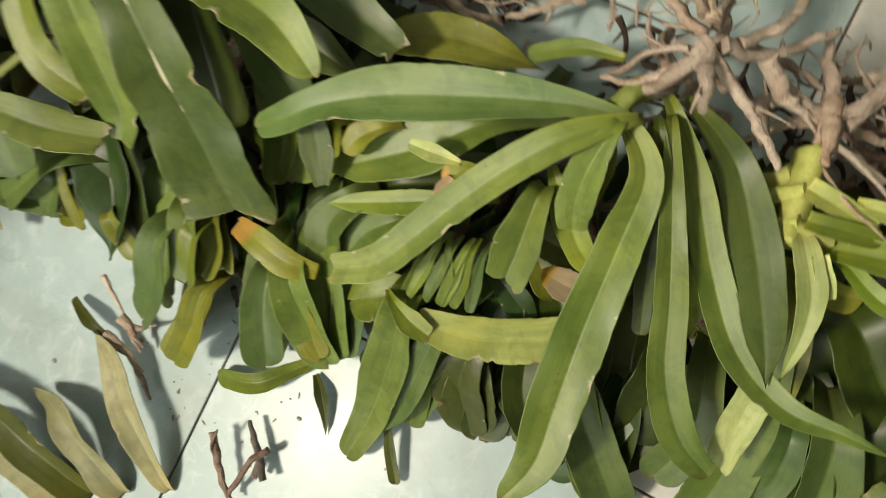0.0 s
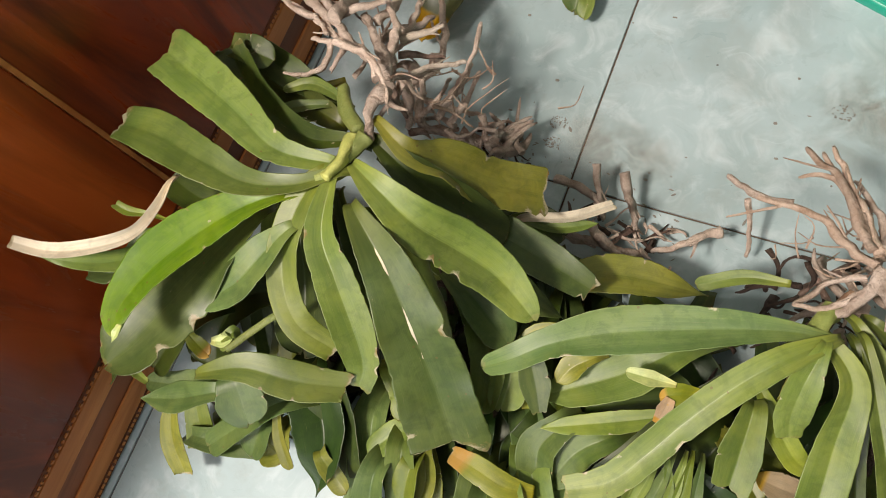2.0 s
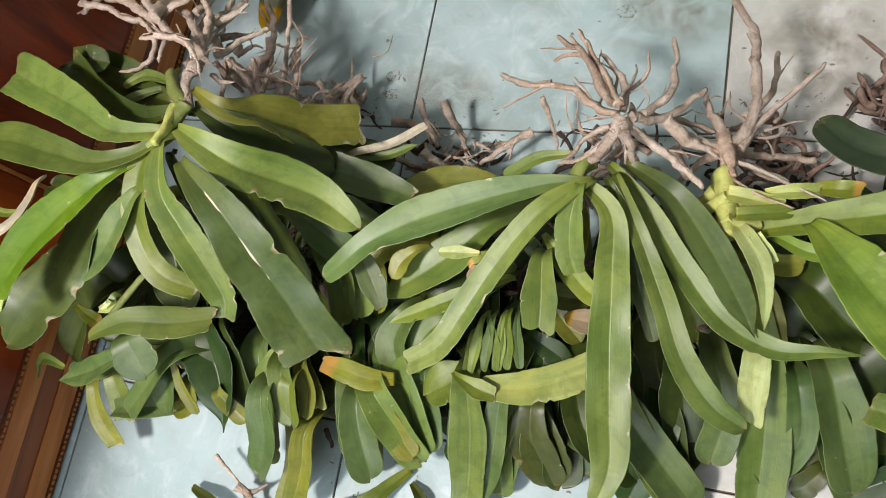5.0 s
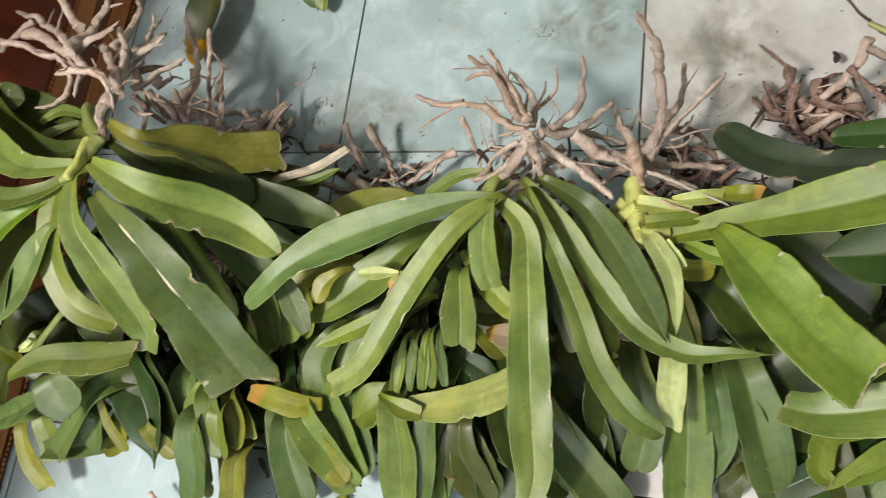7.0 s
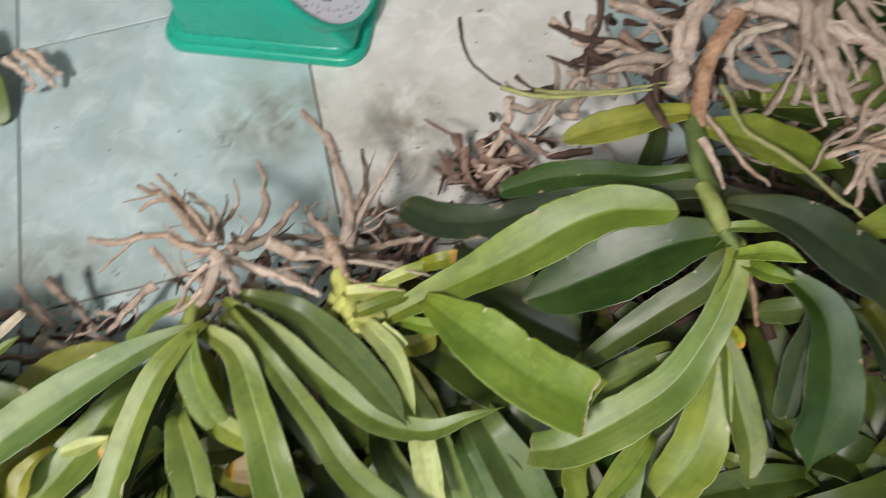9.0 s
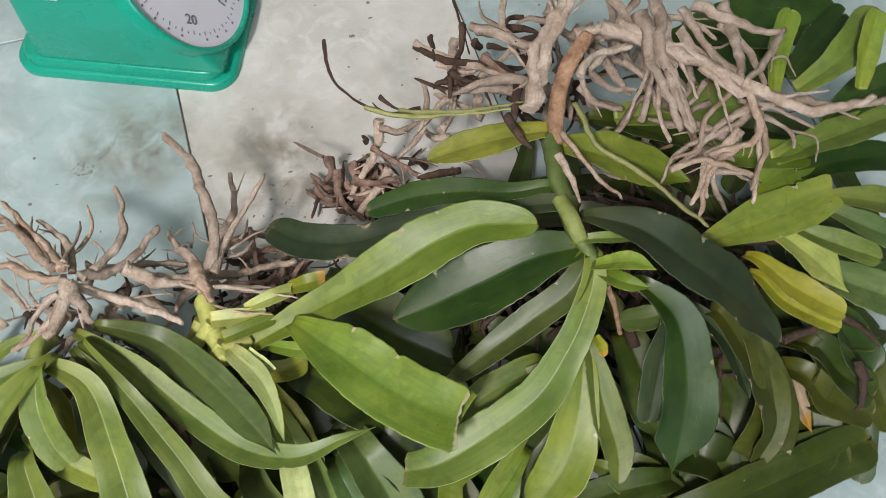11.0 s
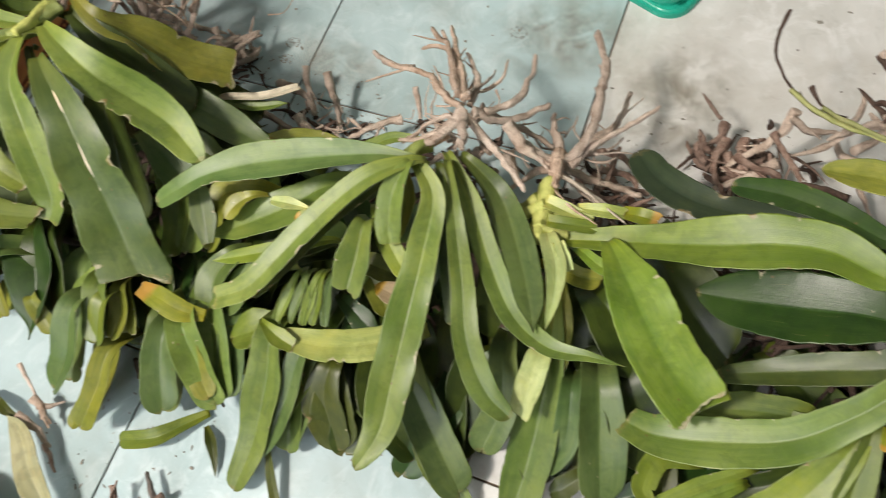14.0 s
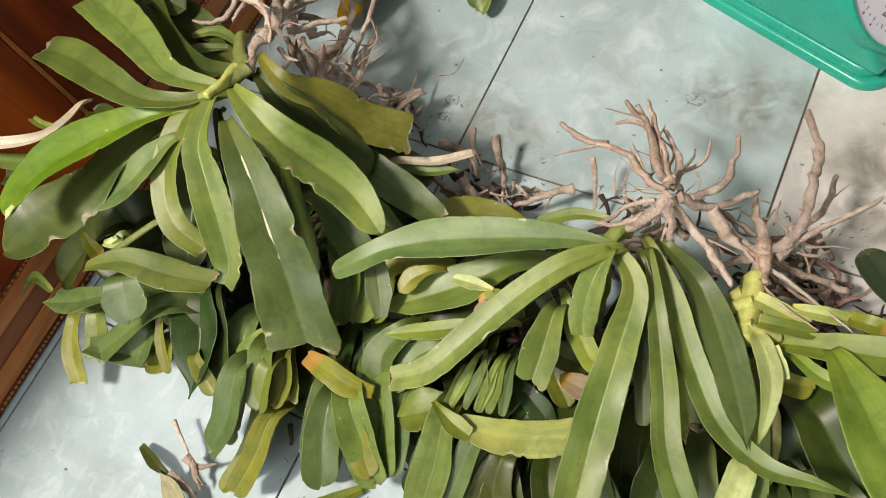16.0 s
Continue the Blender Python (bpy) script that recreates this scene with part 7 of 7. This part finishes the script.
root(root_stump, "root", 0.0038, (0.837, -0.092, 0.249), (0.860, -0.057, 0.255), (0.883, -0.023, 0.261))
root(root_stump, "tan_root", 0.0049, (0.734, 0.085, 0.211), (0.761, 0.058, 0.219), (0.782, 0.020, 0.230))
root(root_stump, "red_root", 0.0038, (0.735, 0.053, 0.200), (0.747, 0.027, 0.208), (0.762, -0.005, 0.219))
root(root_stump, "root", 0.0069, (0.957, -0.004, 0.271), (0.949, -0.047, 0.271), (0.934, -0.088, 0.271))
root(root_stump, "root", 0.0054, (0.853, 0.036, 0.269), (0.865, 0.002, 0.269), (0.911, -0.007, 0.269), (0.931, -0.037, 0.269))
root(root_stump, "tan_root", 0.0037, (0.939, -0.120, 0.261), (0.928, -0.156, 0.252), (0.903, -0.186, 0.244))
root(root_stump, "tan_root", 0.0032, (0.920, -0.096, 0.266), (0.886, -0.113, 0.261), (0.871, -0.136, 0.255), (0.846, -0.139, 0.249))
root(root_stump, "root", 0.0047, (1.004, -0.042, 0.261), (0.968, -0.071, 0.266), (0.932, -0.092, 0.271))
root(root_stump, "root", 0.0097, (0.743, -0.051, 0.244), (0.774, 0.000, 0.261), (0.820, 0.046, 0.271))
root(root_stump, "root", 0.0090, (0.833, 0.004, 0.271), (0.875, -0.033, 0.271), (0.932, -0.102, 0.271))
root(root_stump, "root", 0.0074, (0.889, 0.009, 0.282), (0.867, -0.058, 0.277), (0.875, -0.121, 0.255))
root(root_stump, "root", 0.0074, (0.870, 0.007, 0.277), (0.857, -0.063, 0.271), (0.864, -0.113, 0.255))
root(root_stump, "root", 0.0071, (0.930, 0.005, 0.271), (0.955, -0.027, 0.271), (0.993, -0.049, 0.271))
root(root_stump, "white_root", 0.0049, (0.809, -0.025, 0.249), (0.829, -0.015, 0.255), (0.854, -0.016, 0.261))
root(root_stump, "root", 0.0038, (0.805, -0.019, 0.244), (0.803, -0.040, 0.244), (0.803, -0.050, 0.239))
root(root_stump, "root", 0.0032, (0.874, -0.028, 0.266), (0.853, -0.055, 0.255), (0.827, -0.084, 0.244))
root(root_stump, "root", 0.0032, (0.869, -0.056, 0.249), (0.858, -0.090, 0.244), (0.858, -0.115, 0.239))
root(root_stump, "root", 0.0060, (0.900, -0.016, 0.266), (0.924, -0.059, 0.255), (0.933, -0.087, 0.249))
root(root_stump, "root", 0.0061, (0.950, -0.019, 0.266), (0.961, -0.051, 0.255), (0.973, -0.083, 0.244))
root(root_stump, "root", 0.0054, (0.944, -0.096, 0.255), (0.987, -0.119, 0.255), (1.052, -0.137, 0.255), (1.103, -0.135, 0.255))
root(root_stump, "root", 0.0043, (0.951, -0.108, 0.249), (1.005, -0.126, 0.249), (1.056, -0.138, 0.249))
root(root_stump, "root", 0.0048, (0.942, -0.109, 0.255), (0.898, -0.118, 0.244), (0.852, -0.143, 0.228))
root(root_stump, "root", 0.0053, (0.918, -0.130, 0.249), (0.890, -0.145, 0.239), (0.859, -0.175, 0.222))
root(root_stump, "root", 0.0047, (0.905, -0.134, 0.244), (0.876, -0.146, 0.239), (0.873, -0.174, 0.222))
root(root_stump, "root", 0.0037, (0.944, -0.119, 0.249), (0.931, -0.154, 0.239), (0.913, -0.189, 0.222))
root(root_stump, "root", 0.0032, (0.883, -0.151, 0.228), (0.911, -0.157, 0.228), (0.928, -0.167, 0.228))
root(root_stump, "root", 0.0032, (0.949, -0.121, 0.249), (0.967, -0.138, 0.244), (0.966, -0.155, 0.239))
root(root_stump, "root", 0.0038, (0.937, -0.111, 0.249), (0.917, -0.122, 0.249), (0.871, -0.124, 0.239))
root(root_stump, "root", 0.0032, (0.907, -0.074, 0.255), (0.878, -0.094, 0.249), (0.895, -0.082, 0.244))
root(root_stump, "root", 0.0031, (0.920, -0.113, 0.244), (0.858, -0.128, 0.233), (0.840, -0.147, 0.222))
root(root_stump, "root", 0.0032, (0.935, -0.095, 0.249), (0.962, -0.113, 0.249), (0.992, -0.141, 0.244))
root(root_stump, "root", 0.0056, (0.828, -0.001, 0.239), (0.843, -0.024, 0.233), (0.849, -0.051, 0.228))
root(root_stump, "root", 0.0061, (0.815, 0.014, 0.244), (0.857, 0.009, 0.249), (0.890, -0.011, 0.249))
root(root_stump, "root", 0.0040, (0.855, -0.014, 0.233), (0.872, -0.045, 0.228), (0.868, -0.076, 0.222))
root(root_stump, "root", 0.0043, (0.877, 0.025, 0.271), (0.852, 0.010, 0.266), (0.826, -0.005, 0.261))
root(root_stump, "root", 0.0044, (0.799, -0.034, 0.239), (0.814, -0.053, 0.233), (0.835, -0.064, 0.228))
root(root_stump, "root", 0.0016, (0.967, -0.138, 0.244), (0.991, -0.150, 0.239), (0.983, -0.171, 0.233))
root(root_stump, "root", 0.0016, (0.978, -0.066, 0.255), (0.996, -0.068, 0.255), (0.996, -0.091, 0.255))
root(root_stump, "root", 0.0054, (0.911, -0.001, 0.277), (0.920, -0.046, 0.266), (0.942, -0.086, 0.261))

root(limp_orchid, "red_root", 0.0039, (-0.080, -0.540, 0.015), (-0.067, -0.554, 0.010), (-0.056, -0.566, 0.006))

root(dark_stump, "grey_root", 0.0054, (0.103, -0.564, 0.020), (0.081, -0.544, 0.020), (0.061, -0.524, 0.020))
root(dark_stump, "grey_root", 0.0042, (0.092, -0.571, 0.020), (0.088, -0.547, 0.015), (0.091, -0.537, 0.020))

root(under_orchid, "dark_root", 0.0038, (-0.014, -0.412, 0.030), (-0.010, -0.423, 0.020), (-0.010, -0.433, 0.010))
root(under_orchid, "dark_root", 0.0030, (0.104, -0.404, 0.040), (0.112, -0.419, 0.030), (0.116, -0.427, 0.020))

root(far_orchid, "root", 0.0073, (0.025, 0.360, 0.040), (0.052, 0.324, 0.040), (0.059, 0.308, 0.020))
root(far_orchid, "root", 0.0065, (0.007, 0.354, 0.040), (0.038, 0.315, 0.030), (0.024, 0.311, 0.020))
root(far_orchid, "root", 0.0073, (0.042, 0.356, 0.040), (0.060, 0.332, 0.040), (0.076, 0.324, 0.020))

tangle(broad_orchid, "root", (-0.10, 0.010, 0.045), (0.024, 0.018, 0.018), 22, 0.045, 0.0052, (0.4, 0.3, 0))
tangle(broad_orchid, "root", (-0.17, 0.0, 0.20), (0.02, 0.02, 0.015), 10, 0.05, 0.0050, (0.0, 0.6, 0))
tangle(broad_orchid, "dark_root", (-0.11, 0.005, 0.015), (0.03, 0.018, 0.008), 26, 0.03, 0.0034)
tangle(broad_orchid, "tan_root", (-0.13, 0.005, 0.15), (0.03, 0.025, 0.04), 18, 0.04, 0.0017, (0.1, 0.6, 0))
tangle(broken_roots, "dark_root", (0.075, -0.045, 0.015), (0.03, 0.010, 0.008), 14, 0.03, 0.0044)
tangle(broken_roots, "root", (0.09, -0.04, 0.02), (0.035, 0.010, 0.012), 16, 0.03, 0.0028)
tangle(drooping_orchid, "root", (0.30, -0.08, 0.13), (0.024, 0.014, 0.02), 14, 0.036, 0.0050, (0, 0.2, 0))
tangle(drooping_orchid, "tan_root", (0.29, -0.05, 0.16), (0.028, 0.018, 0.02), 18, 0.034, 0.0016, (0, 0.6, 0))
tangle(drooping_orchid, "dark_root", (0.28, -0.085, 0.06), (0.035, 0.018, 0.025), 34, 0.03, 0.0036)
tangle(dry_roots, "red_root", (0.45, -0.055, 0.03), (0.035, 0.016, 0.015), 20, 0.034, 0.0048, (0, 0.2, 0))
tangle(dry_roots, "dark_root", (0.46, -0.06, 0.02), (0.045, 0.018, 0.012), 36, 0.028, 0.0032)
tangle(yellow_stem_orchid, "root", (0.42, -0.05, 0.11), (0.026, 0.02, 0.015), 15, 0.036, 0.0018, (0.1, 0.7, 0))
tangle(glossy_orchid, "red_root", (0.585, 0.032, 0.03), (0.018, 0.018, 0.014), 26, 0.04, 0.0056)
tangle(glossy_orchid, "red_root", (0.60, 0.045, 0.05), (0.02, 0.02, 0.02), 8, 0.04, 0.0026, (0, 0.4, 0))
tangle(glossy_orchid, "root", (0.70, 0.05, 0.10), (0.025, 0.022, 0.04), 14, 0.05, 0.0052)
tangle(glossy_orchid, "dark_root", (0.60, 0.028, 0.012), (0.028, 0.022, 0.008), 34, 0.03, 0.0036)
tangle(root_stump, "root", (0.80, 0.02, 0.19), (0.045, 0.04, 0.03), 22, 0.07, 0.0068)
tangle(root_stump, "root", (0.90, -0.07, 0.20), (0.025, 0.03, 0.02), 24, 0.06, 0.0048)
tangle(root_stump, "dark_root", (0.80, 0.03, 0.15), (0.06, 0.045, 0.03), 44, 0.05, 0.0044)
tangle(root_stump, "brown_stem", (0.91, -0.06, 0.19), (0.03, 0.035, 0.02), 14, 0.04, 0.0026)
# added dark filler under the leaves, standing in for shade in the gaps
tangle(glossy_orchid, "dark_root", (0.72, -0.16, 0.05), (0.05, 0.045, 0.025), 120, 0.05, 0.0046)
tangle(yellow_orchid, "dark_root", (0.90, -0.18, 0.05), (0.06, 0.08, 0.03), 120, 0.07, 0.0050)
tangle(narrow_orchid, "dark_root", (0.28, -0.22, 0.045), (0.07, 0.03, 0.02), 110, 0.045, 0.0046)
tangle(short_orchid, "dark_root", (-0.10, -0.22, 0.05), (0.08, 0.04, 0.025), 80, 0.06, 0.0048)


# ---------------------------------------------------------------- leaves deep in the pile
def between(x, stops):
    for (x0, y0), (x1, y1) in zip(stops, stops[1:]):
        if x <= x1:
            return y0 + (y1 - y0) * (x - x0) / (x1 - x0)
    return stops[-1][1]


PILE_TOP = ((-0.34, -0.16), (-0.15, -0.10), (0.1, -0.12), (0.35, -0.13), (0.6, -0.05), (0.85, 0.04), (1.15, 0.06))
PILE_FOOT = ((-0.34, -0.36), (-0.1, -0.40), (0.2, -0.43), (0.5, -0.44), (0.8, -0.44), (1.15, -0.50))
# only dark greens, so the filler carries the gaps' shade in its colour
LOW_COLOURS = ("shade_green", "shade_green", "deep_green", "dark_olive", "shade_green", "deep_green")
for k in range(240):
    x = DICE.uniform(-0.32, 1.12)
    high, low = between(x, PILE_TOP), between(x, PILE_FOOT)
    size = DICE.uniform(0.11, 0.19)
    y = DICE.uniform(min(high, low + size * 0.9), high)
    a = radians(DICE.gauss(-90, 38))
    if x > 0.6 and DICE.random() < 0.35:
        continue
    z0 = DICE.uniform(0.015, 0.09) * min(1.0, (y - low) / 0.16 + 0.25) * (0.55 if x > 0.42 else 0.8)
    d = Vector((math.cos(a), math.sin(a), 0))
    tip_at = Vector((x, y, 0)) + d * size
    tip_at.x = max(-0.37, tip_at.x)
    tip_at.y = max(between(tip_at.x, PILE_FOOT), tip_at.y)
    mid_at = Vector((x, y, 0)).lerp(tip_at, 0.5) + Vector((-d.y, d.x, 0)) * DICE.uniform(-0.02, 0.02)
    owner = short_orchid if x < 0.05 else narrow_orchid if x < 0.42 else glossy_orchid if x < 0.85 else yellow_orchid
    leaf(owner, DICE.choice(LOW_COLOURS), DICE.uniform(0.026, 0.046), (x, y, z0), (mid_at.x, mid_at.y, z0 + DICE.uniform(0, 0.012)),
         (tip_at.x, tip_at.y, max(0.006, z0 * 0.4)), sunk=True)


# ---------------------------------------------------------------- floor tiles
def tile_mesh(x0, x1, y0, y1):
    gap = 0.0013
    bm = box(x0 + gap, x1 - gap, y0 + gap, y1 - gap, -0.0038, 0.0, 0.0007, 1)
    return bm


shared = {}
for i in range(-7, 8):
    for j in range(-6, 7):
        material = TILE_GREY if i == 1 else TILE_GREEN
        key = material.name
        if key not in shared:
            bm = tile_mesh(-TILE / 2, TILE / 2, -TILE / 2, TILE / 2)
            shared[key] = bpy.data.meshes.new("tile")
            bm.to_mesh(shared[key])
            bm.free()
            shared[key].materials.append(material)
        ob = new("tile", shared[key])
        ob.parent = floor
        ob.matrix_world = Matrix.Translation(((i + 0.5) * TILE, (j + 0.5) * TILE, 0)) @ Matrix.Rotation(radians(0), 4, "Z")
